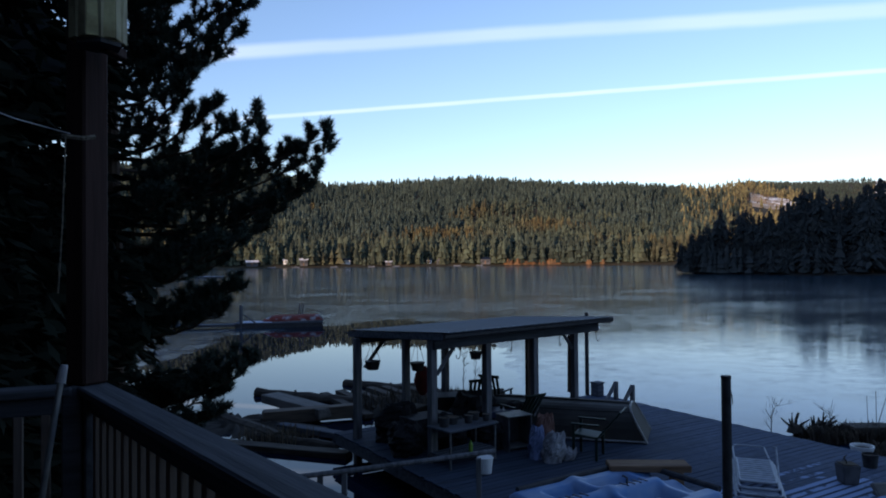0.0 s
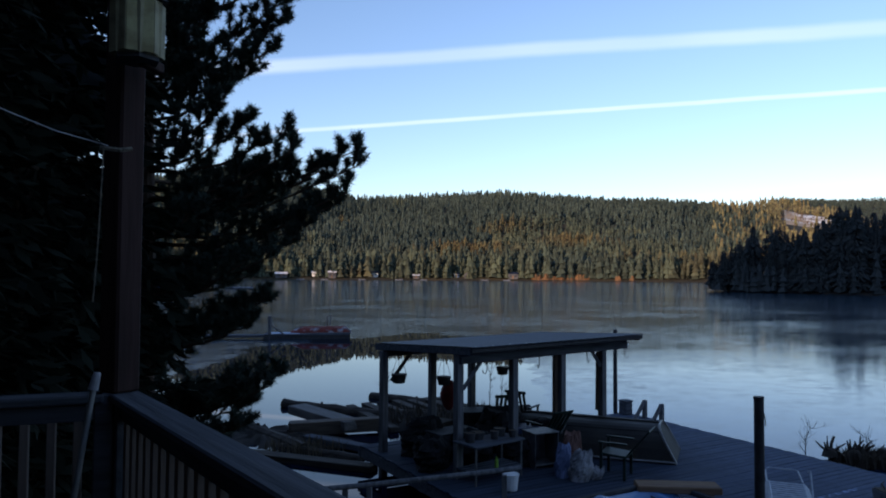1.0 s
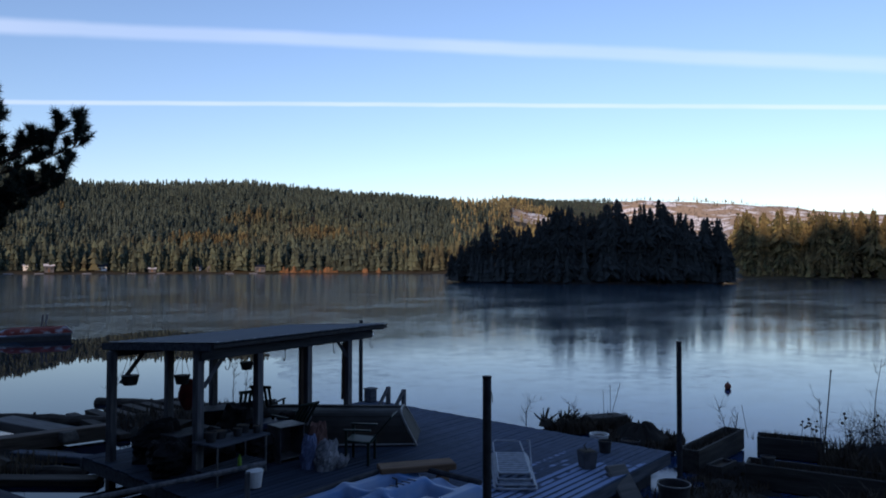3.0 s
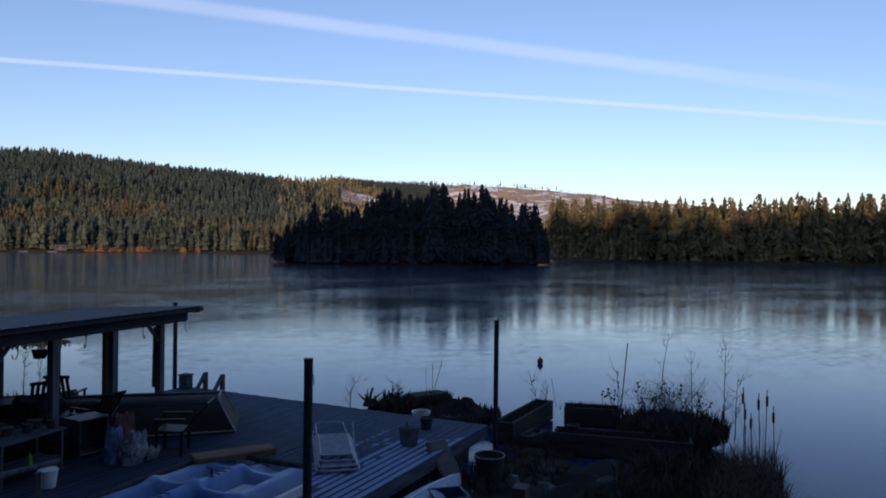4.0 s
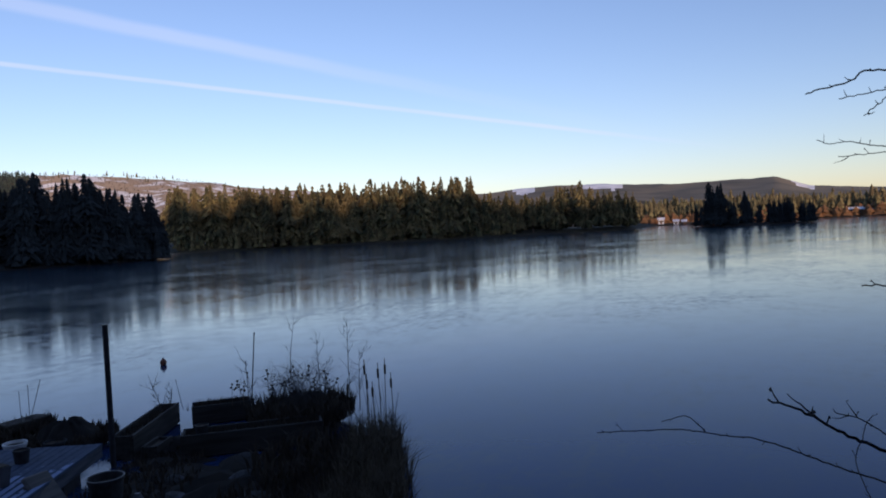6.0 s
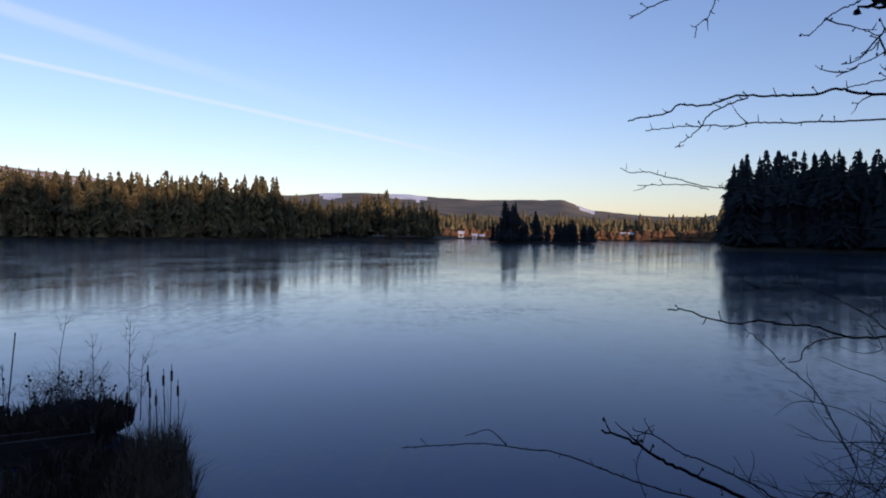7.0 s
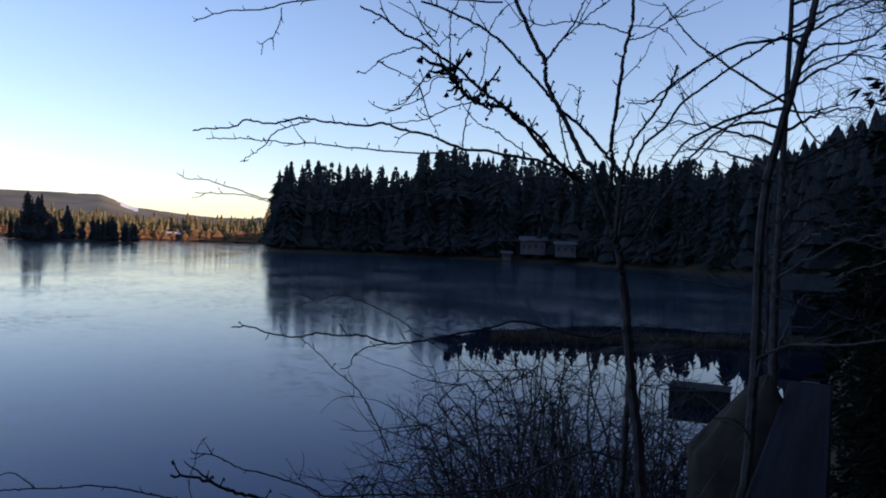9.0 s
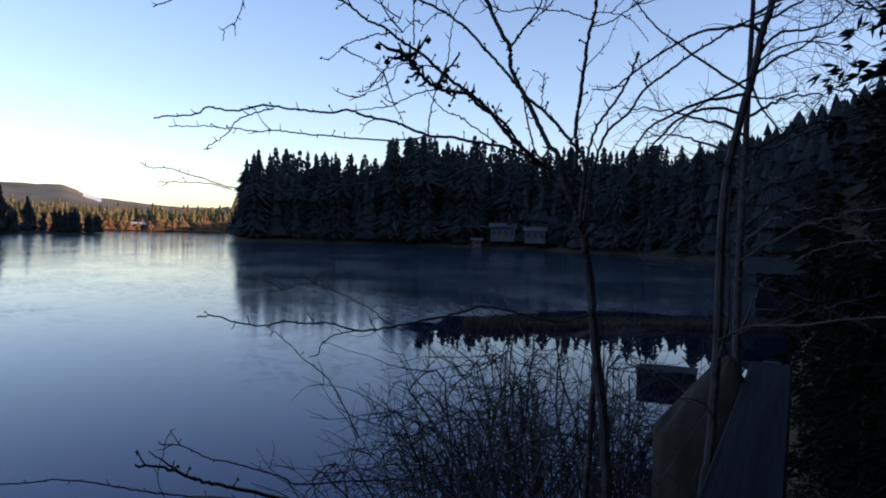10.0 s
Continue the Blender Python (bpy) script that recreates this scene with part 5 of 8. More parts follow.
def plum_tree():
    r = random.Random(21)
    t = thing("plum_tree", pose(0, 0, 0), "bare plum tree with short spurs and arching grey boughs", "tree")
    limb(t, [(2.06, -1.30, 0.60), (2.04, -1.27, 2.21), (2.03, -1.23, 2.9), (2.02, -1.21, 3.24), (2.02, -1.19, 3.47), (2.03, -1.17, 3.63), (2.03, -1.15, 3.76), (2.04, -1.14, 3.89), (2.04, -1.12, 3.98), (2.05, -1.11, 4.04), (2.06, -1.08, 4.12), (2.08, -1.05, 4.2)], 0.0220, 0.0121, r, 2, name="trunk")
    limb(t, [(2.09, -1.23, 0.6), (2.09, -1.23, 2.22), (2.09, -1.19, 2.88), (2.08, -1.18, 3.22), (2.07, -1.18, 3.39), (2.06, -1.18, 3.56), (2.06, -1.18, 3.67)], 0.0145, 0.0108, r, 2, name="trunk")
    limb(t, [(2.06, -1.08, 4.12), (2.1, -1.06, 4.24), (2.12, -1.04, 4.27), (2.15, -1.03, 4.32), (2.17, -1.01, 4.38), (2.2, -0.99, 4.44), (2.23, -0.97, 4.51), (2.24, -0.97, 4.57), (2.27, -0.95, 4.63), (2.29, -0.93, 4.69), (2.32, -0.91, 4.76), (2.35, -0.89, 4.84)], 0.0113, 0.0087, r, 3)
    limb(t, [(2.02, -1.08, 4.06), (2.04, -1.11, 4.2), (2.06, -1.11, 4.25), (2.08, -1.09, 4.28), (2.12, -1.07, 4.33), (2.16, -1.04, 4.38), (2.2, -1.01, 4.42), (2.23, -0.98, 4.47), (2.26, -0.95, 4.52), (2.3, -0.92, 4.57), (2.33, -0.89, 4.62), (2.37, -0.85, 4.67), (2.41, -0.8, 4.71), (2.46, -0.73, 4.75), (2.51, -0.67, 4.78)], 0.0079, 0.0053, r, 4)
    limb(t, [(2.06, -1.08, 4.12), (2.07, -1.1, 4.2), (2.08, -1.11, 4.27), (2.09, -1.11, 4.33), (2.1, -1.13, 4.42), (2.11, -1.15, 4.52), (2.12, -1.17, 4.61), (2.12, -1.19, 4.68), (2.13, -1.2, 4.76), (2.14, -1.22, 4.85)], 0.0097, 0.0069, r, 4)
    limb(t, [(2.0, -1.07, 4.04), (1.92, -1.02, 4.14), (1.87, -0.99, 4.2), (1.83, -0.97, 4.24), (1.78, -0.95, 4.28), (1.72, -0.94, 4.31), (1.67, -0.93, 4.34), (1.62, -0.91, 4.36), (1.59, -0.9, 4.39), (1.57, -0.89, 4.4)], 0.0055, 0.0036, r, 1)
    limb(t, [(2.0, -1.08, 4.05), (2.04, -1.14, 4.19), (2.06, -1.18, 4.28), (2.07, -1.22, 4.33), (2.06, -1.28, 4.38), (2.06, -1.33, 4.45), (2.05, -1.42, 4.52), (2.04, -1.49, 4.57), (2.02, -1.56, 4.62), (2.0, -1.63, 4.67), (1.97, -1.71, 4.71), (1.95, -1.77, 4.75)], 0.0063, 0.0048, r, 3)
    limb(t, [(2.12, -0.9, 4.53), (2.07, -0.9, 4.56), (2.02, -0.9, 4.58), (1.98, -0.9, 4.6), (1.94, -0.89, 4.62), (1.89, -0.88, 4.65)], 0.0055, 0.0021, r, 3)
    limb(t, [(2.18, -1.0, 4.63), (2.14, -1.02, 4.66), (2.1, -1.04, 4.69), (2.07, -1.06, 4.71)], 0.0033, 0.0024, r, 2)
    limb(t, [(2.11, -1.17, 4.65), (2.13, -1.15, 4.66), (2.16, -1.11, 4.68), (2.18, -1.08, 4.68), (2.21, -1.03, 4.69), (2.25, -0.97, 4.68), (2.28, -0.92, 4.7)], 0.0034, 0.0025, r, 1)
    limb(t, [(2.11, -1.17, 4.63), (2.09, -1.21, 4.64), (2.06, -1.25, 4.67), (2.03, -1.27, 4.69), (2.01, -1.3, 4.71)], 0.0034, 0.0025, r, 2)
    limb(t, [(2.11, -1.17, 4.67), (2.09, -1.2, 4.67), (2.06, -1.24, 4.66), (2.03, -1.27, 4.63), (2.01, -1.3, 4.58)], 0.0025, 0.0017, r, 1)
    limb(t, [(2.01, -0.97, 4.19), (2.01, -0.9, 4.23), (2.01, -0.83, 4.28), (2.0, -0.76, 4.34), (1.99, -0.7, 4.37), (1.99, -0.66, 4.39), (1.98, -0.62, 4.41), (1.97, -0.57, 4.44), (1.96, -0.51, 4.46), (1.94, -0.46, 4.48), (1.93, -0.41, 4.49), (1.91, -0.36, 4.51), (1.89, -0.3, 4.52)], 0.0084, 0.0030, r, 1)
    limb(t, [(1.88, -0.48, 4.44), (1.88, -0.47, 4.41), (1.87, -0.44, 4.37), (1.86, -0.43, 4.35), (1.86, -0.41, 4.33), (1.86, -0.39, 4.32)], 0.0025, 0.0015, r, 1)
    limb(t, [(1.88, -0.53, 4.41), (1.88, -0.48, 4.39), (1.88, -0.44, 4.37), (1.88, -0.41, 4.38)], 0.0019, 0.0015, r, 1)
    limb(t, [(1.91, -0.59, 4.4), (1.92, -0.55, 4.4), (1.94, -0.5, 4.4), (1.94, -0.48, 4.36), (1.96, -0.43, 4.33), (1.97, -0.39, 4.31)], 0.0026, 0.0016, r, 1)
    limb(t, [(1.87, -0.45, 4.45), (1.88, -0.41, 4.44), (1.89, -0.39, 4.43), (1.9, -0.36, 4.42), (1.9, -0.34, 4.4), (1.91, -0.32, 4.38)], 0.0025, 0.0015, r, 1)
    limb(t, [(1.88, -0.51, 4.43), (1.86, -0.5, 4.47), (1.84, -0.49, 4.5), (1.83, -0.48, 4.53)], 0.0025, 0.0015, r, 1)
    limb(t, [(1.89, -0.59, 4.52), (1.88, -0.56, 4.51), (1.87, -0.53, 4.48), (1.86, -0.5, 4.48), (1.85, -0.47, 4.45), (1.84, -0.44, 4.45)], 0.0019, 0.0012, r, 1)
    limb(t, [(1.9, -0.43, 4.47), (1.88, -0.45, 4.48), (1.85, -0.46, 4.47), (1.83, -0.46, 4.49)], 0.0016, 0.0012, r, 1)
    limb(t, [(2.03, -0.95, 4.2), (1.92, -0.83, 4.23), (1.83, -0.74, 4.25), (1.75, -0.67, 4.26), (1.63, -0.55, 4.26), (1.54, -0.48, 4.26), (1.48, -0.43, 4.25), (1.39, -0.36, 4.23), (1.31, -0.3, 4.22), (1.21, -0.24, 4.21), (1.12, -0.19, 4.2), (1.02, -0.14, 4.18)], 0.0069, 0.0038, r, 0, spur=0.02, name="gnarled_bough")
    limb(t, [(1.12, -0.22, 4.17), (1.11, -0.23, 4.19), (1.11, -0.23, 4.19), (1.1, -0.24, 4.21)], 0.0030, 0.0021, r, 0, spur=0.02, name="gnarled_bough")
    limb(t, [(2.04, -0.99, 4.19), (2.05, -0.95, 4.22), (2.06, -0.92, 4.23), (2.08, -0.86, 4.25), (2.1, -0.78, 4.26), (2.12, -0.71, 4.27), (2.13, -0.66, 4.27), (2.14, -0.6, 4.29), (2.14, -0.56, 4.3), (2.15, -0.48, 4.31), (2.15, -0.45, 4.32), (2.16, -0.4, 4.31), (2.16, -0.35, 4.31), (2.16, -0.3, 4.31), (2.15, -0.23, 4.31), (2.15, -0.16, 4.29), (2.14, -0.1, 4.29), (2.13, -0.07, 4.27), (2.12, -0.01, 4.26), (2.11, 0.02, 4.25)], 0.0070, 0.0024, r, 2, 0.03, 0.09)
    limb(t, [(2.13, -0.25, 4.3), (2.15, -0.21, 4.29), (2.18, -0.17, 4.27), (2.19, -0.16, 4.25), (2.21, -0.14, 4.23), (2.23, -0.1, 4.2)], 0.0028, 0.0018, r, 1, 0.03, 0.07)
    limb(t, [(2.17, -0.68, 4.28), (2.22, -0.66, 4.27), (2.3, -0.6, 4.27), (2.39, -0.53, 4.28), (2.45, -0.48, 4.29), (2.53, -0.41, 4.3), (2.58, -0.36, 4.31), (2.64, -0.3, 4.31), (2.68, -0.25, 4.32), (2.71, -0.21, 4.32), (2.75, -0.18, 4.33), (2.8, -0.11, 4.33), (2.84, -0.06, 4.33)], 0.0038, 0.0024, r, 2, 0.03, 0.09)
    limb(t, [(2.13, -0.66, 4.27), (2.12, -0.66, 4.32), (2.1, -0.66, 4.36), (2.08, -0.67, 4.41), (2.06, -0.68, 4.46), (2.04, -0.68, 4.53), (2.02, -0.68, 4.57), (2.0, -0.7, 4.61)], 0.0030, 0.0018, r, 1, 0.03, 0.09)
    limb(t, [(2.07, -0.68, 4.39), (2.08, -0.64, 4.38), (2.09, -0.59, 4.36), (2.09, -0.54, 4.33), (2.1, -0.49, 4.32), (2.1, -0.45, 4.31)], 0.0029, 0.0018, r, 1, 0.03, 0.08)
    limb(t, [(2.09, -0.85, 4.26), (2.09, -0.79, 4.29), (2.09, -0.74, 4.32), (2.09, -0.7, 4.33), (2.08, -0.67, 4.34), (2.08, -0.65, 4.36)], 0.0031, 0.0018, r, 1, 0.03, 0.09)
    limb(t, [(2.1, -1.01, 4.22), (2.12, -0.99, 4.26), (2.13, -0.97, 4.34), (2.14, -0.96, 4.41), (2.14, -0.95, 4.44)], 0.0048, 0.0024, r, 2, 0.03, 0.09)
    limb(t, [(2.07, -0.98, 4.36), (2.07, -0.98, 4.4), (2.06, -0.98, 4.44), (2.07, -0.97, 4.46), (2.08, -0.95, 4.47)], 0.0024, 0.0016, r, 1, 0.03, 0.06)
    limb(t, [(2.27, -1.13, 4.22), (2.35, -1.08, 4.24), (2.46, -1.02, 4.24), (2.53, -0.97, 4.22), (2.6, -0.92, 4.19), (2.69, -0.85, 4.2), (2.9, -0.64, 4.17), (3.04, -0.46, 4.15), (3.15, -0.31, 4.16), (3.21, -0.22, 4.19), (3.25, -0.15, 4.21), (3.29, -0.09, 4.23), (3.32, -0.03, 4.23), (3.34, 0.01, 4.25)], 0.0044, 0.0023, r, 2, 0.03, 0.09)
    limb(t, [(3.31, -0.33, 4.16), (3.32, -0.25, 4.18), (3.33, -0.16, 4.18), (3.34, -0.06, 4.18)], 0.0029, 0.0023, r, 1, 0.03, 0.07)
    limb(t, [(2.01, -1.09, 4.0), (2.04, -1.08, 4.04), (2.1, -1.02, 4.04), (2.19, -0.93, 4.03), (2.26, -0.86, 4.03), (2.35, -0.75, 4.01), (2.42, -0.65, 4.0), (2.5, -0.52, 4.01), (2.56, -0.4, 3.99), (2.61, -0.3, 3.99)], 0.0032, 0.0022, r, 2, 0.05, 0.15)
    limb(t, [(2.03, -1.11, 4.01), (2.04, -1.17, 4.05), (2.06, -1.27, 4.16), (2.06, -1.33, 4.22), (2.05, -1.4, 4.28)], 0.0065, 0.0036, r, 1)
    limb(t, [(2.01, -1.12, 3.79), (2.04, -1.03, 3.77), (2.07, -0.93, 3.79), (2.1, -0.83, 3.81), (2.12, -0.76, 3.79), (2.14, -0.66, 3.77), (2.14, -0.6, 3.76), (2.15, -0.54, 3.75), (2.15, -0.48, 3.75), (2.16, -0.41, 3.77), (2.16, -0.35, 3.77), (2.15, -0.29, 3.78), (2.15, -0.24, 3.77), (2.14, -0.18, 3.78), (2.13, -0.12, 3.8), (2.12, -0.08, 3.8)], 0.0056, 0.0024, r, 2, 0.03, 0.09)
    limb(t, [(2.14, -0.5, 3.75), (2.19, -0.46, 3.74), (2.24, -0.42, 3.71), (2.27, -0.41, 3.67), (2.29, -0.39, 3.66)], 0.0029, 0.0019, r, 1, 0.03, 0.07)
    limb(t, [(2.52, -0.62, 3.35), (2.52, -0.57, 3.45), (2.52, -0.55, 3.49), (2.52, -0.51, 3.55), (2.52, -0.44, 3.61), (2.52, -0.38, 3.67), (2.52, -0.32, 3.72)], 0.0036, 0.0017, r, 1, 0.03, 0.07)
    limb(t, [(2.29, -0.67, 3.72), (2.31, -0.64, 3.74), (2.32, -0.62, 3.75), (2.35, -0.59, 3.78), (2.38, -0.54, 3.81), (2.42, -0.47, 3.84), (2.45, -0.42, 3.85), (2.48, -0.36, 3.83), (2.5, -0.31, 3.82)], 0.0032, 0.0017, r, 2, 0.03, 0.08)
    limb(t, [(2.05, -1.17, 3.41), (2.1, -1.09, 3.43), (2.15, -0.99, 3.39), (2.2, -0.89, 3.32), (2.24, -0.8, 3.3), (2.28, -0.67, 3.29), (2.31, -0.56, 3.29), (2.33, -0.47, 3.29), (2.35, -0.38, 3.29), (2.35, -0.33, 3.32), (2.36, -0.25, 3.35), (2.36, -0.2, 3.37), (2.36, -0.14, 3.39), (2.36, -0.07, 3.43), (2.36, -0.02, 3.44)], 0.0058, 0.0023, r, 2, 0.03, 0.09)
    limb(t, [(2.11, -1.21, 3.04), (2.07, -0.89, 3.13), (1.95, -0.51, 3.29), (1.8, -0.28, 3.44), (1.69, -0.14, 3.53), (1.61, -0.07, 3.58), (1.54, -0.02, 3.62), (1.46, 0.03, 3.67), (1.39, 0.07, 3.7)], 0.0077, 0.0023, r, 1, 0.03, 0.08)
    limb(t, [(3.13, -0.16, 2.85), (3.56, -0.09, 2.93), (3.74, -0.12, 2.98), (3.85, -0.14, 3.02), (3.93, -0.17, 3.04)], 0.0033, 0.0028, r, 0, 0.03, 0.06)
    limb(t, [(2.29, -0.85, 4.74), (2.37, -0.59, 4.74), (2.41, -0.45, 4.73), (2.43, -0.31, 4.7), (2.43, -0.24, 4.68), (2.44, -0.16, 4.65), (2.44, -0.07, 4.63), (2.44, 0.01, 4.59)], 0.0042, 0.0024, r, 2, 0.03, 0.09)
    limb(t, [(2.36, -0.21, 4.64), (2.32, -0.2, 4.59), (2.28, -0.18, 4.54), (2.25, -0.15, 4.51), (2.22, -0.14, 4.47)], 0.0024, 0.0015, r, 1, 0.02, 0.05)
    limb(t, [(2.36, -0.93, 3.07), (2.69, -0.67, 3.06), (2.93, -0.36, 3.04), (3.06, -0.13, 3.04), (3.11, -0.03, 3.05), (3.15, 0.08, 3.07), (3.18, 0.17, 3.09), (3.21, 0.28, 3.1), (3.24, 0.37, 3.09), (3.26, 0.47, 3.09), (3.27, 0.56, 3.09), (3.29, 0.68, 3.07), (3.3, 0.8, 3.05), (3.31, 0.92, 3.03)], 0.0053, 0.0030, r, 2, 0.03, 0.08)
    limb(t, [(3.33, 0.46, 3.07), (3.33, 0.51, 3.12), (3.33, 0.55, 3.13), (3.33, 0.64, 3.1)], 0.0035, 0.0024, r, 0, 0.03, 0.06)
    return t


def second_tree():
    r = random.Random(5)
    t = thing("young_maple", pose(0, 0, 0), "slender leafless tree with upright grey stem", "tree")
    limb(t, [(2.51, -2.08, 0.4), (2.51, -2.08, 2.01), (2.5, -2.08, 2.7), (2.5, -2.09, 2.98), (2.48, -2.1, 3.17), (2.48, -2.11, 3.39), (2.47, -2.11, 3.62), (2.47, -2.11, 3.85), (2.47, -2.11, 4.07), (2.46, -2.12, 4.29), (2.44, -2.14, 4.43), (2.42, -2.15, 4.54), (2.4, -2.18, 4.69), (2.38, -2.19, 4.82), (2.36, -2.21, 4.92), (2.35, -2.22, 5.03), (2.34, -2.22, 5.18)], 0.0291, 0.0157, r, 2, level=1, name="trunk")
    limb(t, [(2.45, -2.1, 3.54), (2.43, -2.12, 3.72), (2.44, -2.12, 3.96), (2.44, -2.11, 4.14), (2.43, -2.12, 4.27)], 0.0096, 0.0048, r, 1, name="stem")
    limb(t, [(2.37, -2.2, 4.82), (2.4, -2.14, 4.85), (2.44, -2.07, 4.84), (2.49, -1.97, 4.82), (2.53, -1.87, 4.76), (2.57, -1.76, 4.68), (2.6, -1.67, 4.6), (2.61, -1.63, 4.58), (2.63, -1.57, 4.58)], 0.0109, 0.0033, r, 2)
    limb(t, [(2.43, -2.15, 4.51), (2.46, -2.07, 4.53), (2.5, -1.99, 4.52), (2.52, -1.91, 4.48), (2.53, -1.86, 4.43), (2.54, -1.8, 4.37), (2.54, -1.68, 4.21), (2.53, -1.61, 4.09)], 0.0097, 0.0044, r, 3)
    limb(t, [(2.41, -2.16, 4.59), (2.44, -2.08, 4.57), (2.47, -1.99, 4.55), (2.51, -1.86, 4.49), (2.52, -1.76, 4.43), (2.52, -1.7, 4.36), (2.52, -1.63, 4.28)], 0.0109, 0.0044, r, 3)
    limb(t, [(2.4, -2.17, 4.66), (2.43, -2.1, 4.61), (2.45, -2.04, 4.58), (2.47, -1.98, 4.54), (2.48, -1.92, 4.49), (2.49, -1.86, 4.43), (2.5, -1.8, 4.37)], 0.0085, 0.0034, r, 3)
    limb(t, [(2.41, -2.17, 4.6), (2.45, -2.09, 4.65), (2.51, -1.96, 4.74), (2.53, -1.9, 4.78), (2.56, -1.83, 4.83), (2.58, -1.76, 4.9), (2.59, -1.69, 4.97)], 0.0085, 0.0034, r, 2)
    limb(t, [(2.46, -2.12, 4.29), (2.47, -2.07, 4.33), (2.48, -2.03, 4.34), (2.49, -1.98, 4.32), (2.49, -1.95, 4.3)], 0.0061, 0.0035, r, 2)
    limb(t, [(2.39, -2.18, 4.73), (2.39, -2.24, 4.8), (2.37, -2.29, 4.84), (2.33, -2.37, 4.85), (2.3, -2.46, 4.88), (2.28, -2.52, 4.93)], 0.0097, 0.0052, r, 4, level=1)
    limb(t, [(2.4, -2.18, 4.69), (2.39, -2.24, 4.75), (2.36, -2.32, 4.79), (2.33, -2.41, 4.81), (2.29, -2.51, 4.8)], 0.0073, 0.0039, r, 4, level=1)
    limb(t, [(2.41, -2.17, 4.58), (2.41, -2.25, 4.58), (2.4, -2.34, 4.6), (2.4, -2.44, 4.63)], 0.0073, 0.0039, r, 3, level=1)
    limb(t, [(2.4, -2.17, 4.62), (2.43, -2.26, 4.55), (2.44, -2.35, 4.49), (2.44, -2.4, 4.46)], 0.0073, 0.0039, r, 2)
    limb(t, [(2.45, -2.1, 3.61), (2.38, -2.1, 3.65), (2.28, -2.09, 3.69), (2.07, -2.06, 3.72), (1.9, -2.02, 3.76), (1.74, -1.96, 3.79), (1.59, -1.89, 3.82)], 0.0084, 0.0046, r, 2)
    limb(t, [(2.15, -2.12, 3.93), (2.04, -2.08, 3.98), (1.97, -2.05, 3.99), (1.89, -2.02, 4.01), (1.76, -1.96, 4.02), (1.62, -1.88, 4.02)], 0.0045, 0.0037, r, 1)
    limb(t, [(2.47, -2.11, 3.25), (2.47, -2.07, 3.33), (2.49, -2.01, 3.37), (2.52, -1.92, 3.37)], 0.0061, 0.0035, r, 1)
    limb(t, [(2.45, -2.13, 4.11), (2.38, -2.12, 4.17), (2.34, -2.1, 4.22)], 0.0048, 0.0029, r, 2)
    return t


plum_tree()
second_tree()


def fine_birch(x, y, z, h, seed):
    """A leafless birch with a haze of fine twigs."""
    r = random.Random(seed)
    t = thing("bare_birch", pose(x, y, z), "leafless birch with a haze of fine drooping twigs", "tree")
    v, f = tube_arrays([(0, 0, -0.3), (0.05, 0, h * 0.4), (-0.05, 0.05, h * 0.75), (0, 0, h)], [0.045, 0.035, 0.02, 0.006], 8)
    link_mesh("trunk", v, f, M_TWIG, t)
    for k in range(26):
        f0 = r.uniform(0.3, 0.95)
        a = r.uniform(0, 6.28)
        L = (1.2 - f0) * 2.6 * r.uniform(0.6, 1.1)
        p0 = Vector((0, 0, h * f0))
        pts = [p0 + Vector((math.cos(a), math.sin(a), 0)) * L * s + Vector((0, 0, L * (0.5 * s - 0.25 * s * s))) for s in (0, 0.25, 0.5, 0.75, 1)]
        line = smooth_line(pts, 4, 0.02, r)
        pcs = [tube_arrays(line, [0.014 * (1 - 0.8 * i / len(line)) + 0.002 for i in range(len(line))], 5)]
        pcs += twigs(line, 12, 0.35, 0.9, 0.0035, r, 1, -0.1, True)
        vv, ff = gather(pcs)
        link_mesh("branch", vv, ff, M_TWIG, t)
    return t


fine_birch(4.0, -5.9, 0.9, 6.6, 8)
fine_birch(5.0, -5.1, 0.7, 7.2, 15)


def twig_bush(x, y, z, h, rad, n, seed, label):
    """A leafless thicket of arching stems."""
    r = random.Random(seed)
    t = thing("bare_shrub", pose(x, y, z), label, "shrub")
    for k in range(n):
        a = r.uniform(0, 6.28)
        d = rad * r.random() ** 0.6
        hh = h * r.uniform(0.7, 1.05) * (1 - 0.3 * d / rad)
        a2 = a + r.uniform(-1.6, 1.6)
        b = Vector((0.35 * rad * math.cos(a2), 0.35 * rad * math.sin(a2), 0))
        e = Vector((d * math.cos(a), d * math.sin(a), hh))
        m1 = b.lerp(e, 0.5) + Vector((r.uniform(-.1, .1), r.uniform(-.1, .1), 0.12 * hh))
        line = smooth_line([b, m1, e, e + Vector((0.15 * math.cos(a), 0.15 * math.sin(a), -0.02))], 5, 0.018, r)
        pcs = [tube_arrays(line, [0.009 * (1 - 0.75 * i / len(line)) for i in range(len(line))], 4)]
        pcs += twigs(line, 8, 0.2, 0.65, 0.0034, r, 1, 0.02, True)
        v, f = gather(pcs)
        link_mesh("stem", v, f, M_TWIG, t)
    return t


twig_bush(3.5, -1.95, 0.9, 2.65, 1.25, 170, 11, "dense leafless shrub of crossing brown twigs over the water")
twig_bush(3.95, -2.6, 0.8, 2.5, 1.1, 80, 12, "dense leafless shrub beside the porch railing")


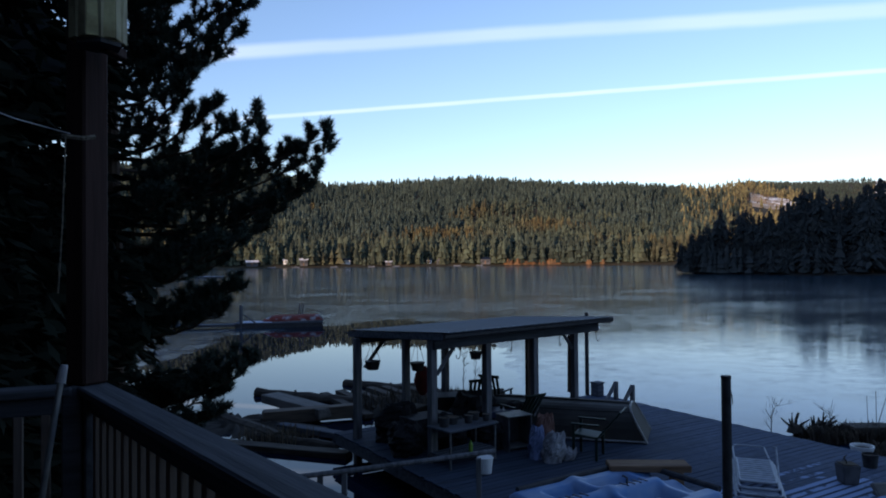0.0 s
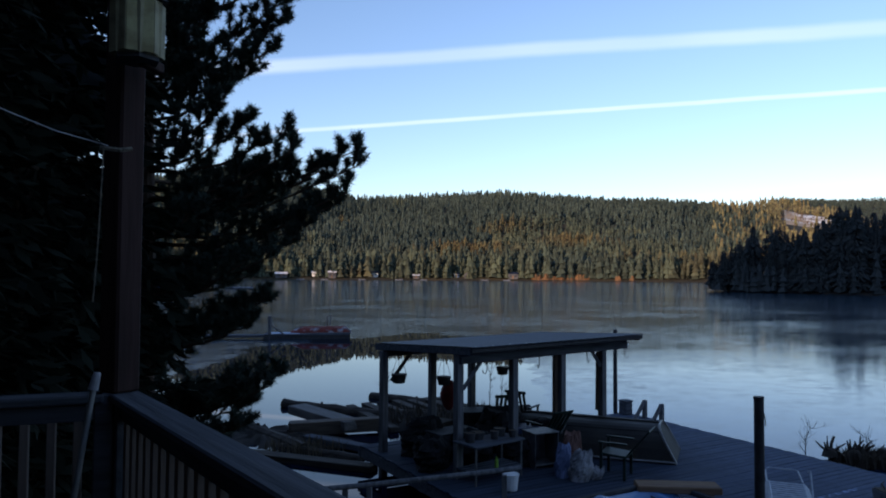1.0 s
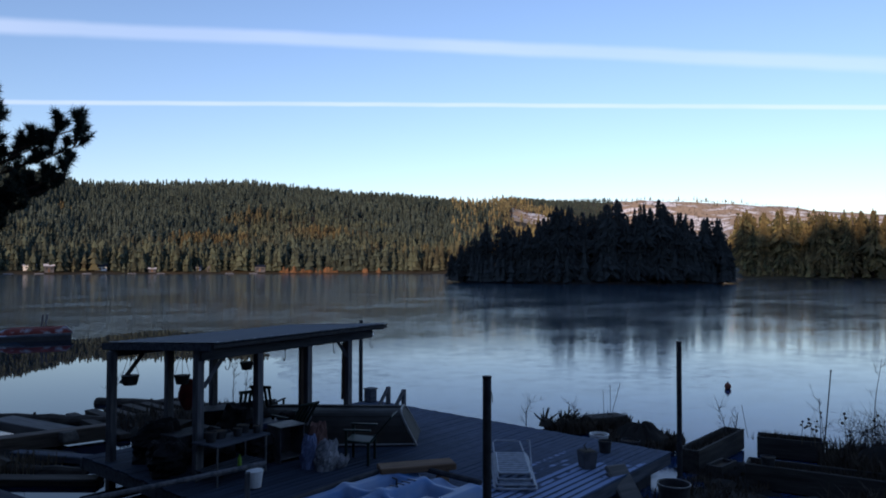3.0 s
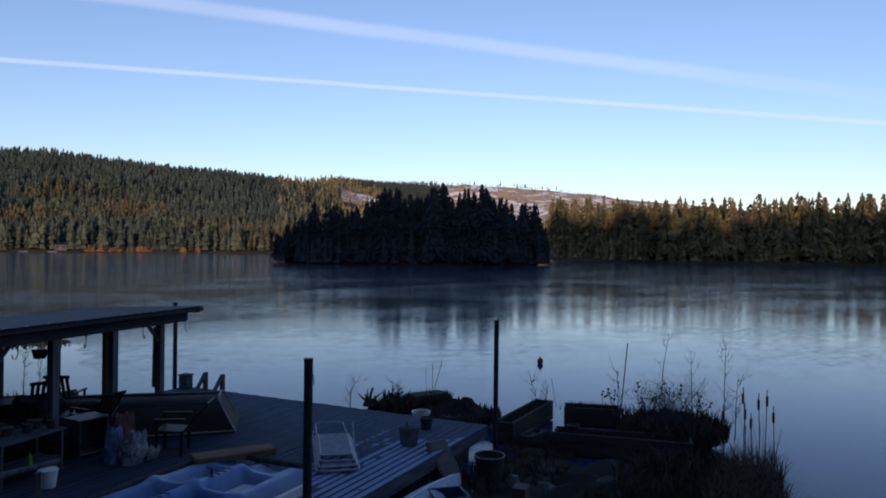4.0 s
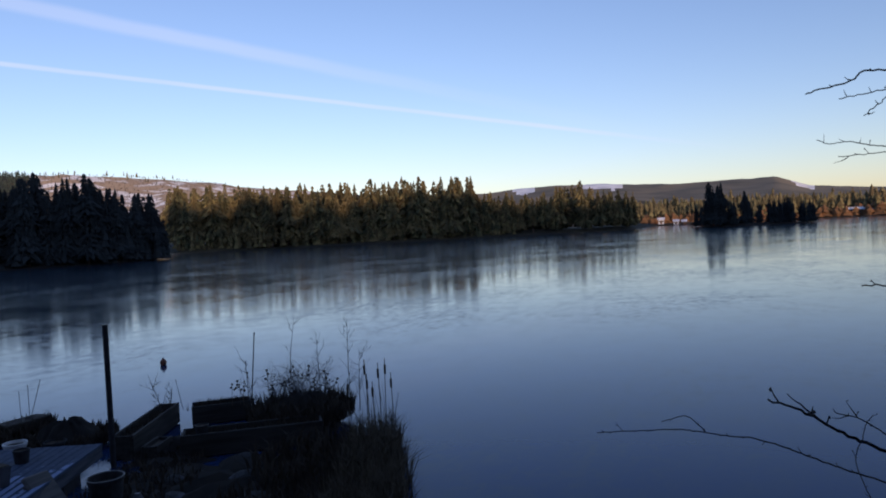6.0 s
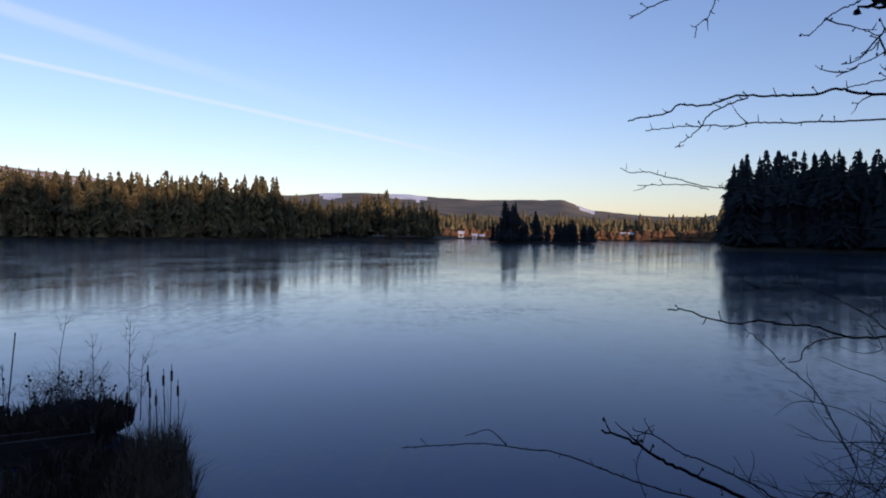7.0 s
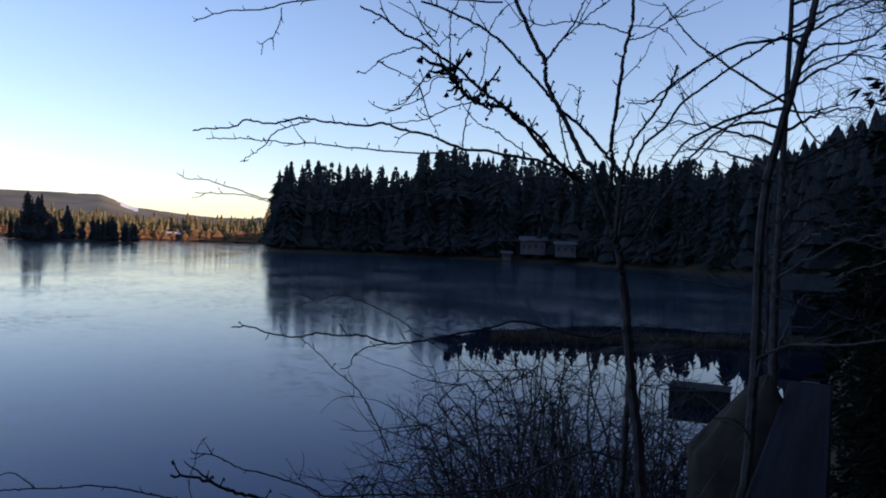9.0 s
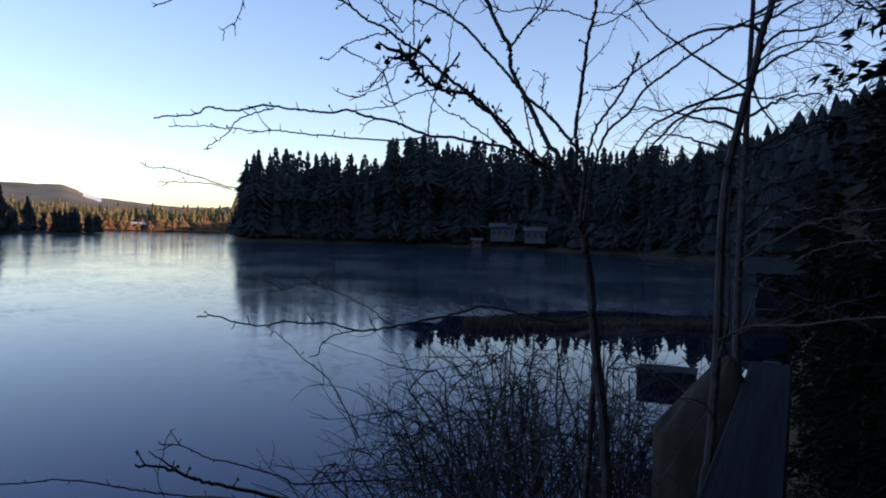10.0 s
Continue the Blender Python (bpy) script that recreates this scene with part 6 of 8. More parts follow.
# the pine by the porch
def needle_tuft(p, d, L, n, r):
    V, F = [], []
    for _ in range(n):
        e = (d * r.uniform(0.1, 1.0) + Vector((r.uniform(-1, 1), r.uniform(-1, 1), r.uniform(-0.8, 1)))).normalized()
        s = e.cross(Vector((r.uniform(-1, 1), r.uniform(-1, 1), r.uniform(-1, 1)))).normalized() * 0.0065
        q = p + d * r.uniform(-0.5, 0.5) * L
        o = len(V)
        V += [q - s, q + s, q + e * L * r.uniform(0.7, 1.15)]
        F.append((o, o + 1, o + 2))
    return V, F


def pine(x, y, h, tips, seed, n_extra, label, density=1.0):
    r = random.Random(seed)
    base = Vector((x, y, ground_z(x, y) - 0.2))
    t = thing("pine_tree", Matrix.Translation(base), label, "tree")
    v, f = tube_arrays([(0, 0, 0), (0.05, 0, h * 0.3), (-0.05, 0.04, h * 0.7), (0, 0, h)], [0.19, 0.15, 0.09, 0.02], 10)
    link_mesh("trunk", v, f, M_BARK, t)
    goals = [Vector(q) - base for q in tips]
    # shorter boughs behind each long one close the crown
    for q in [g for g in goals if g.z < 4.4]:
        f_ = r.uniform(0.60, 0.82)
        goals.append(Vector((q.x * f_ + r.uniform(-0.2, 0.2), q.y * f_ + r.uniform(-0.5, 0.5), q.z - r.uniform(0.05, 0.35))))
    for k in range(n_extra):
        a = r.uniform(0, 6.28)
        z = r.uniform(0.8, h * 0.98)
        L = (1 - z / h) ** 0.5 * 1.75 * r.uniform(0.5, 1.1) + 0.3
        goals.append(Vector((L * math.cos(a), L * math.sin(a), z)))
    wood, leaf = [], []
    for g in goals:
        out = Vector((g.x, g.y, 0))
        L = out.length
        z0 = max(0.3, min(h * 0.97, g.z - 0.15 * L - r.uniform(0, 0.2)))
        s = Vector((0, 0, z0))
        mid = s.lerp(g, 0.5) + Vector((0, 0, -0.08 * L))
        line = smooth_line([s, mid, g], 6, 0.02, r)
        wood.append(tube_arrays(line, [0.035 * (1 - 0.85 * i / len(line)) for i in range(len(line))], 5))
        n = len(line)
        for i in range(int(n * 0.2), n):
            d0 = (line[min(i + 1, n - 1)] - line[i - 1]).normalized()
            for _ in range(2 if i < n - 3 else 3):
                side = any_perp(d0, r)
                side.z *= 0.6
                e = (d0 * r.uniform(0.3, 0.9) + side * r.uniform(0.5, 1.0) + Vector((0, 0, 0.1))).normalized()
                bl = r.uniform(0.18, 0.44) * (0.75 + 0.25 * L / 2) * (0.55 if i > n - 4 else 1.0)
                q = line[i].copy()
                pts = [q.copy()]
                for k in range(4):
                    e = (e + Vector((r.uniform(-.25, .25), r.uniform(-.25, .25), 0.20))).normalized()
                    q = q + e * bl / 4
                    pts.append(q.copy())
                    if k > 0:
                        leaf.append(needle_tuft(q, e, 0.09, int(34 * density), r))
                wood.append(tube_arrays(pts, [0.008, 0.007, 0.006, 0.005, 0.004], 4))
                leaf.append(needle_tuft(q, e, 0.105, int(70 * density), r))
                for _c in range(2):
                    e2 = (e + Vector((r.uniform(-.8, .8), r.uniform(-.8, .8), r.uniform(0, .7)))).normalized()
                    leaf.append(needle_tuft(pts[3] + e2 * 0.09, e2, 0.095, int(46 * density), r))
    v, f = gather(wood)
    link_mesh("branch_frame", v, f, M_BARK, t)
    v, f = gather(leaf)
    link_mesh("foliage", v, f, M_PINE, t)
    return t


PINE_TIPS = [(-2.55, 8.41, 7.12), (-2.73, 8.43, 6.78), (-3.01, 8.64, 6.56), (-3.23, 8.44, 6.37), (-3.23, 8.18, 6.06), (-3.02, 8.44, 5.87), (-2.61, 8.6, 5.76), (-2.47, 8.47, 5.5), (-2.61, 8.73, 5.3),
             (-1.66, 8.64, 5.55), (-1.72, 8.77, 5.36), (-2.1, 8.75, 5.33), (-1.81, 8.77, 5.02), (-1.97, 8.82, 4.88), (-2.26, 8.83, 4.7), (-2.5, 8.88, 4.44), (-2.74, 8.46, 4.19), (-2.82, 8.62, 3.65),
             (-2.93, 8.61, 3.37), (-2.61, 8.5, 2.76), (-2.64, 8.34, 2.63), (-2.98, 8.75, 2.37), (-3.0, 8.38, 2.13), (-2.47, 8.56, 7.5), (-2.68, 8.8, 7.9)]
pine(-4.7, 9.3, 10.5, PINE_TIPS, 2, 36, "dark bushy pine with upturned needle tufts beside the porch")


def cedar_kind(h, spread, seed, dense=1.0, leaf=1.0):
    r = random.Random(seed)
    tv, tf = tube_arrays([(0, 0, 0), (0, 0, h * 0.5), (0, 0, h)], [0.2, 0.13, 0.02], 8)
    V, F = [], []
    for i in range(int(h * 360 * dense)):
        f_ = r.random() ** 1.1
        z = 0.1 + h * f_
        R = spread * (1 - f_) ** 0.55 * r.uniform(0.25, 1.05)
        a = r.uniform(0, 6.28)
        c = Vector((R * math.cos(a), R * math.sin(a), z - 0.25 * R))
        for k in range(4):
            e = Vector((math.cos(a) + r.uniform(-.8, .8), math.sin(a) + r.uniform(-.8, .8), r.uniform(-1.0, 0.2))).normalized()
            s = e.cross(Vector((r.uniform(-1, 1), r.uniform(-1, 1), r.uniform(-1, 1)))).normalized()
            L = leaf * r.uniform(0.12, 0.30)
            o = len(V)
            V += [c, c + e * L * 0.5 + s * L * 0.15, c + e * L, c + e * L * 0.5 - s * L * 0.15]
            F.append((o, o + 1, o + 2, o + 3))
    out = []
    for nm, v, f, m in (("trunk", tv, tf, M_BARK), ("foliage", V, F, M_CEDAR)):
        me = bpy.data.meshes.new(nm)
        me.from_pydata([tuple(q) for q in v], [], f)
        me.materials.append(m)
        out.append((nm, me))
    return out


def cedar(kind, x, y, size, turn, label):
    t = thing("cedar", pose(x, y, ground_z(x, y) - 0.2, 0, 0, turn) @ Matrix.Scale(size, 4), label, "tree", "cedars")
    for nm, me in CEDARS[kind]:
        new(nm, me).parent = t
    return t


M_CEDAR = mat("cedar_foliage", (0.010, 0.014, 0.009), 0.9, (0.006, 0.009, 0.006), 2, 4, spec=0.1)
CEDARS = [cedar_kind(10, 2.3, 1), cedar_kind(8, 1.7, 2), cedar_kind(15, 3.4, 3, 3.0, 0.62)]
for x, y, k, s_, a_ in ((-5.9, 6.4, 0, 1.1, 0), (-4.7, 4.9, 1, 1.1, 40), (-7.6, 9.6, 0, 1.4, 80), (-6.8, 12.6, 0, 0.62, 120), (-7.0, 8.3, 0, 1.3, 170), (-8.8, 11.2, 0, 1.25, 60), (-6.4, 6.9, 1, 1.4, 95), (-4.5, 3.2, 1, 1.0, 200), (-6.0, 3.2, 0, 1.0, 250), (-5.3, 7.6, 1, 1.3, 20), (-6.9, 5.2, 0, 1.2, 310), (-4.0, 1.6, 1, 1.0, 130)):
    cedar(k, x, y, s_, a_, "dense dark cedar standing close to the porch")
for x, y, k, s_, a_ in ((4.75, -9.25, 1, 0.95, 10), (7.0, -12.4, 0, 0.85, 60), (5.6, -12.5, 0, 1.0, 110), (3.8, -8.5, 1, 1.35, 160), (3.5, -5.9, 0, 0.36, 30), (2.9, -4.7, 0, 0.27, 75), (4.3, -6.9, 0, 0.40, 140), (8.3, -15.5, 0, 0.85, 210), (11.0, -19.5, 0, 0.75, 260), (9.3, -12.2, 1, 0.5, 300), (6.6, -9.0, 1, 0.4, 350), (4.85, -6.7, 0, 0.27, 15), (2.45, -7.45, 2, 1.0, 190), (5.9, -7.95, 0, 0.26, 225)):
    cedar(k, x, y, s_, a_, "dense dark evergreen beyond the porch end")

# beige canvas over a frame outside the railing
def draped_canvas():
    t = thing("canvas_cover", pose(2.645, -2.38, 3.50, 0, 0, 46), "brown canvas cover draped over a stake outside the railing", "cover")
    V, F = [(0, 0, 0)], []
    nu, nv = 48, 34
    for j in range(1, nv):
        d = 1.35 * (j / (nv - 1)) ** 1.4             # below the peak
        for i in range(nu):
            a = 2 * math.pi * i / nu
            c, s_ = math.cos(a), math.sin(a)
            wide = 0.29 if c > 0 else 0.15
            open_ = min(1.0, d / 0.36) ** 0.72 * (1 + 0.10 * max(0.0, d - 0.36))
            fold = 1 + 0.10 * min(1.0, d / 0.25) * math.sin(9 * a + 2.0 * d) * noise.noise((2 * c, 2 * s_, 1.5)) * 2 + 0.10 * noise.noise((3 * c, 3 * s_, 4 * d))
            V.append((wide * c * open_ * fold, 0.19 * s_ * open_ * fold, -d + 0.03 * noise.noise((2.5 * c, 2.5 * s_, 6 * d + 3))))
    for i in range(nu):
        F.append((0, 1 + i, 1 + (i + 1) % nu))
        for j in range(nv - 2):
            k, k2 = 1 + j * nu + i, 1 + j * nu + (i + 1) % nu
            F.append((k, k + nu, k2 + nu, k2))
    cloth = link_mesh("cloth", V, F, M_BEIGE, t, smooth=True)
    cloth.modifiers.new("thickness", "SOLIDIFY").thickness = 0.006
    part("stake", cyl(0.03, 0.025, 2.6, 8, pose(0.0, 0, -2.63)), M_OLDWOOD, t)
    return t


draped_canvas()


# ---------------------------------------------------------------- things under and round the shelter
def at(x, y, z=DZ, rz=0.0):
    return pose(x, y, z, 0, 0, rz)


def lattice_bench():
    t = thing("potting_table", at(0.1, 12.15, DZ, 41), "old potting table of thin boards on a metal frame", "table")
    part("top", box(1.15, 0.6, 0.035, pose(0, 0, 0.62), 0.006), M_OLDWOOD, t)
    for x in (-0.52, 0.52):
        for y in (-0.25, 0.25):
            part("leg", cyl(0.017, 0.017, 0.62, 8, pose(x, y, 0)), M_TRIM, t)
    for y in (-0.25, 0.25):
        part("stretcher", tube([(-0.52, y, 0.18), (0.52, y, 0.18)], 0.012, 6), M_TRIM, t)
    for i in range(5):
        part("shelf_slat", box(1.1, 0.07, 0.015, pose(0, -0.22 + 0.11 * i, 0.19), 0.003), M_OLDWOOD, t)
    return t


lattice_bench()
sp = thing("watering_bottle", at(0.22, 12.02, DZ + 0.21), "small lime-green plastic bottle on the table shelf", "bottle")
part("body", cyl(0.035, 0.032, 0.13, 12), M_LIME, sp)
part("neck", cyl(0.022, 0.010, 0.06, 10, pose(0, 0, 0.13)), M_LIME, sp)

r6 = random.Random(66)


def clutter_pot(x, y, z, rad, h, material, label):
    return round_pot(at(x, y, z, r6.uniform(0, 90)), rad, h, material, label, group="pots under the shelter")


for dx, dy, rad, h in ((-0.4, 0.05, 0.10, 0.16), (-0.15, 0.15, 0.13, 0.12), (0.1, -0.02, 0.08, 0.14), (0.35, 0.12, 0.11, 0.13), (0.45, -0.1, 0.07, 0.12)):
    c, s = math.cos(radians(41)), math.sin(radians(41))
    clutter_pot(0.1 + dx * c - dy * s, 12.15 + dx * s + dy * c, DZ + 0.655, rad, h, M_PIPE, "dark little plant pot on the potting table")

cb = thing("small_cabinet", at(1.05, 13.0, DZ, 30), "open grey metal cabinet frame", "cabinet")
part("back", box(0.5, 0.02, 0.62, pose(0, 0.2, 0), 0.003), M_GREYPOT, cb)
for x in (-0.25, 0.25):
    part("side", box(0.02, 0.42, 0.62, pose(x, 0, 0), 0.003), M_GREYPOT, cb)
part("top", box(0.54, 0.44, 0.02, pose(0, 0, 0.62), 0.003), M_TRIM, cb)
part("shelf", box(0.48, 0.40, 0.015, pose(0, 0, 0.05), 0.003), M_TRIM, cb)


def sack(x, y, z, sx, sy, h, material, seed, label, turn=0.0):
    """A slumped, crumpled sack with an open, folded mouth."""
    t = thing("sack", at(x, y, z, turn), label, "sack", "sacks by the shelter")
    V, F = [], []
    nr, seg = 14, 32
    for i in range(nr):
        f_ = i / (nr - 1)
        R = (0.92 + 0.12 * math.sin(3.0 * f_)) * (1 - 0.28 * f_ ** 3)
        for k in range(seg):
            a = 6.2832 * k / seg
            q = (math.cos(a) * 1.7 + seed, math.sin(a) * 1.7, f_ * 2.6)
            w = 1 + 0.32 * noise.noise(q) + 0.20 * noise.noise((q[0] * 3, q[1] * 3, q[2] * 3))
            slump = 0.16 * h * noise.noise((math.cos(a) + 3 * seed, math.sin(a), 0.0))
            V.append((sx * R * w * math.cos(a) + 0.08 * f_, sy * R * w * math.sin(a), h * f_ * (1 + slump) + 0.05 * f_ * noise.noise((q[0] * 2, q[1] * 2, 7))))
    for i in range(nr - 1):
        for k in range(seg):
            F.append((i * seg + k, i * seg + (k + 1) % seg, (i + 1) * seg + (k + 1) % seg, (i + 1) * seg + k))
    o = len(V)
    V += [(0.6 * V[(nr - 1) * seg + k][0], 0.6 * V[(nr - 1) * seg + k][1], V[(nr - 1) * seg + k][2] - 0.07) for k in range(seg)]
    F += [((nr - 1) * seg + k, (nr - 1) * seg + (k + 1) % seg, o + (k + 1) % seg, o + k) for k in range(seg)]
    F.append(tuple(range(o, o + seg)))
    F.append(tuple(range(seg - 1, -1, -1)))
    return link_mesh("bag", V, F, material, t, smooth=False)


sack(1.64, 12.10, DZ, 0.20, 0.15, 0.50, M_CANVAS, 3, "pale crumpled sack slumped by a post", 20)
sack(1.38, 12.33, DZ, 0.15, 0.14, 0.56, M_SACKBLUE, 5, "bluish grey plastic sack slumped by a post", 70)
sack(1.52, 12.52, DZ, 0.24, 0.14, 0.70, M_SACKRED, 7, "faded reddish sack behind the pale one", 40)
sack(1.92, 12.22, DZ, 0.11, 0.10, 0.20, M_CANVAS, 9, "small pale sack lying on the boards", 0)


def garden_chair(x, y, rz, label, lean=18):
    t = thing("garden_chair", at(x, y, DZ, rz), label, "chair", "garden chairs")
    part("seat", box(0.48, 0.46, 0.04, pose(0, 0, 0.38, -4, 0, 0), 0.01), M_GREEN, t)
    for k in range(5):
        part("back_slat", box(0.06, 0.025, 0.58, pose(-0.19 + 0.095 * k, 0.22, 0.40, -lean, 0, 0), 0.006), M_GREEN, t)
    part("top_rail", box(0.50, 0.03, 0.07, pose(0, 0.22 + 0.55 * math.sin(radians(lean)), 0.40 + 0.55 * math.cos(radians(lean)), -lean, 0, 0), 0.01), M_GREEN, t)
    for sx in (-1, 1):
        part("front_leg", box(0.04, 0.05, 0.60, pose(sx * 0.25, -0.2, 0), 0.006), M_GREEN, t)
        part("rear_leg", box(0.04, 0.05, 0.42, pose(sx * 0.25, 0.2, 0), 0.006), M_GREEN, t)
        part("armrest", box(0.06, 0.50, 0.03, pose(sx * 0.26, 0.0, 0.60), 0.008), M_GREEN, t)
    return t


garden_chair(1.2, 13.9, 215, "dark green slatted plastic garden chair by the boat", 35)
garden_chair(2.32, 12.42, 245, "dark green slatted plastic garden chair beside the sacks", 40)
garden_chair(0.35, 15.1, 200, "dark green garden chair at the back of the shelter")
garden_chair(0.9, 15.6, 150, "dark green garden chair beside another")


def chest(x, y, rz, sx, sy, h, material, label):
    t = thing("storage_box", at(x, y, DZ, rz), label, "box", "boxes under the shelter")
    part("body", box(sx, sy, h, None, 0.015), material, t)
    part("lid", box(sx + 0.03, sy + 0.03, 0.04, pose(0, 0, h), 0.01), material, t)
    return t


chest(-0.6, 13.4, 41, 0.9, 0.5, 0.5, M_PIPE, "dark storage box under the shelter")
chest(-1.0, 14.4, 60, 0.7, 0.5, 0.45, M_MOSSLOG, "dark wooden crate under the shelter")
chest(0.9, 13.9, 20, 0.8, 0.45, 0.5, M_NAVY, "dark blue storage box under the shelter")
for x_, y_, sx_, sy_, h_, k_ in ((-0.95, 12.75, 0.40, 0.32, 0.55, 21), (-0.25, 13.1, 0.45, 0.35, 0.6, 22), (0.55, 13.1, 0.35, 0.3, 0.5, 23), (-1.2, 13.6, 0.4, 0.3, 0.7, 24), (0.3, 14.2, 0.5, 0.4, 0.8, 25), (1.2, 14.0, 0.35, 0.3, 0.62, 26)):
    sack(x_, y_, DZ, sx_, sy_, h_, M_TARP, k_, "black tarpaulin heap among the clutter", 30 * k_)
chest(-0.2, 14.9, 10, 0.7, 0.6, 0.6, M_PIPE, "black bin under the shelter")

bk = thing("bucket", at(0.44, 11.42, DZ), "white plastic bucket hanging at the ramp's end", "bucket")
part("body", cyl(0.10, 0.13, 0.25, 16, pose(0, 0, 0.02)), M_WHITE, bk)
part("rim", cyl(0.137, 0.137, 0.02, 16, pose(0, 0, 0.26)), M_WHITE, bk)
part("handle", tube([(-0.13, 0, 0.27), (-0.09, 0, 0.36), (0, 0, 0.40), (0.09, 0, 0.36), (0.13, 0, 0.27)], 0.005, 5), M_TRIM, bk)

red = thing("red_jacket_on_post", at(-0.75, 15.55, 1.0, 20), "dull red cloth bundle hung on a rear post", "cloth")
V_, F_ = [], []
for i in range(8):
    for k in range(14):
        a = 6.2832 * k / 14
        R = 0.20 * math.sin(math.pi * (0.12 + 0.8 * i / 7)) * (1 + 0.2 * noise.noise((math.cos(a) * 2, math.sin(a) * 2, i * 0.4)))
        V_.append((R * math.cos(a), 0.6 * R * math.sin(a), 0.65 - 0.65 * i / 7))
for i in range(7):
    for k in range(14):
        F_.append((i * 14 + k, i * 14 + (k + 1) % 14, (i + 1) * 14 + (k + 1) % 14, (i + 1) * 14 + k))
F_.append(tuple(range(14)))
link_mesh("cloth", V_, F_, M_REDCLOTH, red, smooth=True)
part("peg", cyl(0.02, 0.02, 0.1, 6, pose(0, 0, 0.62)), M_OLDWOOD, red)


# ---------------------------------------------------------------- gangway with its handrail
gw = thing("gangway", pose(-2.35, 8.75, 0), "narrow plank gangway with a pole handrail", "gangway")
part("handrail", tube([(-0.4, -0.1, 1.24), (0.8, 0.25, 1.27), (2.0, 0.65, 1.31), (2.85, 0.98, 1.33)], 0.035, 8), M_POSTWOOD, gw)
for x, y in ((0.55, 0.2), (0.85, 0.28), (2.62, 0.9)):
    part("rail_post", box(0.07, 0.07, 1.25 + 0.6, pose(x, y, -0.6), 0.006), M_POSTWOOD, gw)
for i in range(9):
    part("plank", box(0.32, 0.75, 0.035, pose(0.1 + i * 0.335, -0.25 + i * 0.115, 0.42, 0, 0, 19), 0.005), M_OLDWOOD, gw)
for o in (-0.3, 0.3):
    part("stringer", box(3.1, 0.07, 0.14, pose(1.45 - o * 0.33, 0.2 + o * 0.95 - 0.02, 0.27, 0, 0, 19), 0.005), M_OLDWOOD, gw)


# ---------------------------------------------------------------- the log raft and timbers beside the shelter
def timber(x0, y0, x1, y1, z, w, h, material, label, name="timber"):
    d = Vector((x1 - x0, y1 - y0, 0))
    t = thing(name, pose(x0, y0, z, 0, 0, math.degrees(math.atan2(d.y, d.x))), label, "timber", "timbers by the shelter")
    b = box(d.length, w, h, pose(d.length / 2, 0, 0), 0.015)
    rr = random.Random(int(x0 * 100))
    for v in b.verts:
        v.co += Vector((rr.uniform(-.015, .015), rr.uniform(-.01, .01), rr.uniform(-.008, .008)))
    part("beam", b, material, t)
    part("end_cap", box(0.02, w * 0.9, h * 0.9, pose(-0.012, 0, h * 0.05), 0.003), material, t)
    return t


def log(x0, y0, x1, y1, z, r, label):
    t = thing("floating_log", pose(x0, y0, z), label, "log", "logs of the raft")
    n = 9
    rr = random.Random(int(abs(x0) * 77))
    pts = [(Vector((x1 - x0, y1 - y0, 0)) * i / (n - 1)) + Vector((rr.uniform(-.04, .04), rr.uniform(-.04, .04), rr.uniform(-.02, .02))) for i in range(n)]
    v, f = tube_arrays(pts, [r * rr.uniform(0.88, 1.08) for _ in range(n)], 10)
    link_mesh("stem", v, f, M_MOSSLOG, t, smooth=False)
    part("knot", cyl(r * 0.3, r * 0.2, r * 0.5, 7, Matrix.Translation(pts[3]) @ pose(0, 0, r * 0.75)), M_MOSSLOG, t)
    return t


timber(-5.15, 19.3, -3.2, 17.3, 0.12, 0.55, 0.24, M_PALEWOOD, "broad pale sawn plank lying on the raft")
timber(-4.7, 16.95, -2.5, 17.75, 0.05, 0.30, 0.32, M_BROWNBEAM, "heavy brown squared beam across the raft")
timber(-4.2, 16.6, -1.7, 15.1, 0.02, 0.25, 0.14, M_OLDWOOD, "grey plank floating beside the shelter")
timber(-5.3, 15.2, -2.2, 14.2, -0.04, 0.35, 0.16, M_MOSSLOG, "dark wet beam at the edge of the open water")
for i in range(7):
    timber(-3.9 + 0.42 * i, 20.6 + 0.25 * i, -2.2 + 0.50 * i, 17.6 + 0.22 * i, 0.02 + 0.02 * (i % 2), 0.26, 0.12, M_MOSSLOG, "dark half-sunk plank of the old raft")
for a in ((-6.0, 21.0, -2.6, 19.4, 0.05, 0.16), (-6.6, 18.4, -4.0, 15.6, 0.03, 0.18), (-5.8, 17.4, -3.0, 16.2, 0.02, 0.13), (-3.6, 22.6, 0.6, 20.4, 0.03, 0.15), (-2.4, 19.5, 1.4, 20.6, 0.05, 0.16), (-7.2, 16.2, -5.0, 14.6, 0.02, 0.2), (-4.6, 15.9, -2.6, 14.9, 0.02, 0.12)):
    log(*a, "dark waterlogged log at the edge of the raft")
mud = low_island("ground_raft", -1.6, 19.0, 2.6, 1.9, 10, 0.16, "low mat of mud and debris behind the shelter")
low_island("ground_mud", -5.3, 16.9, 3.0, 2.0, -30, 0.08, "low mat of mud under the timbers")


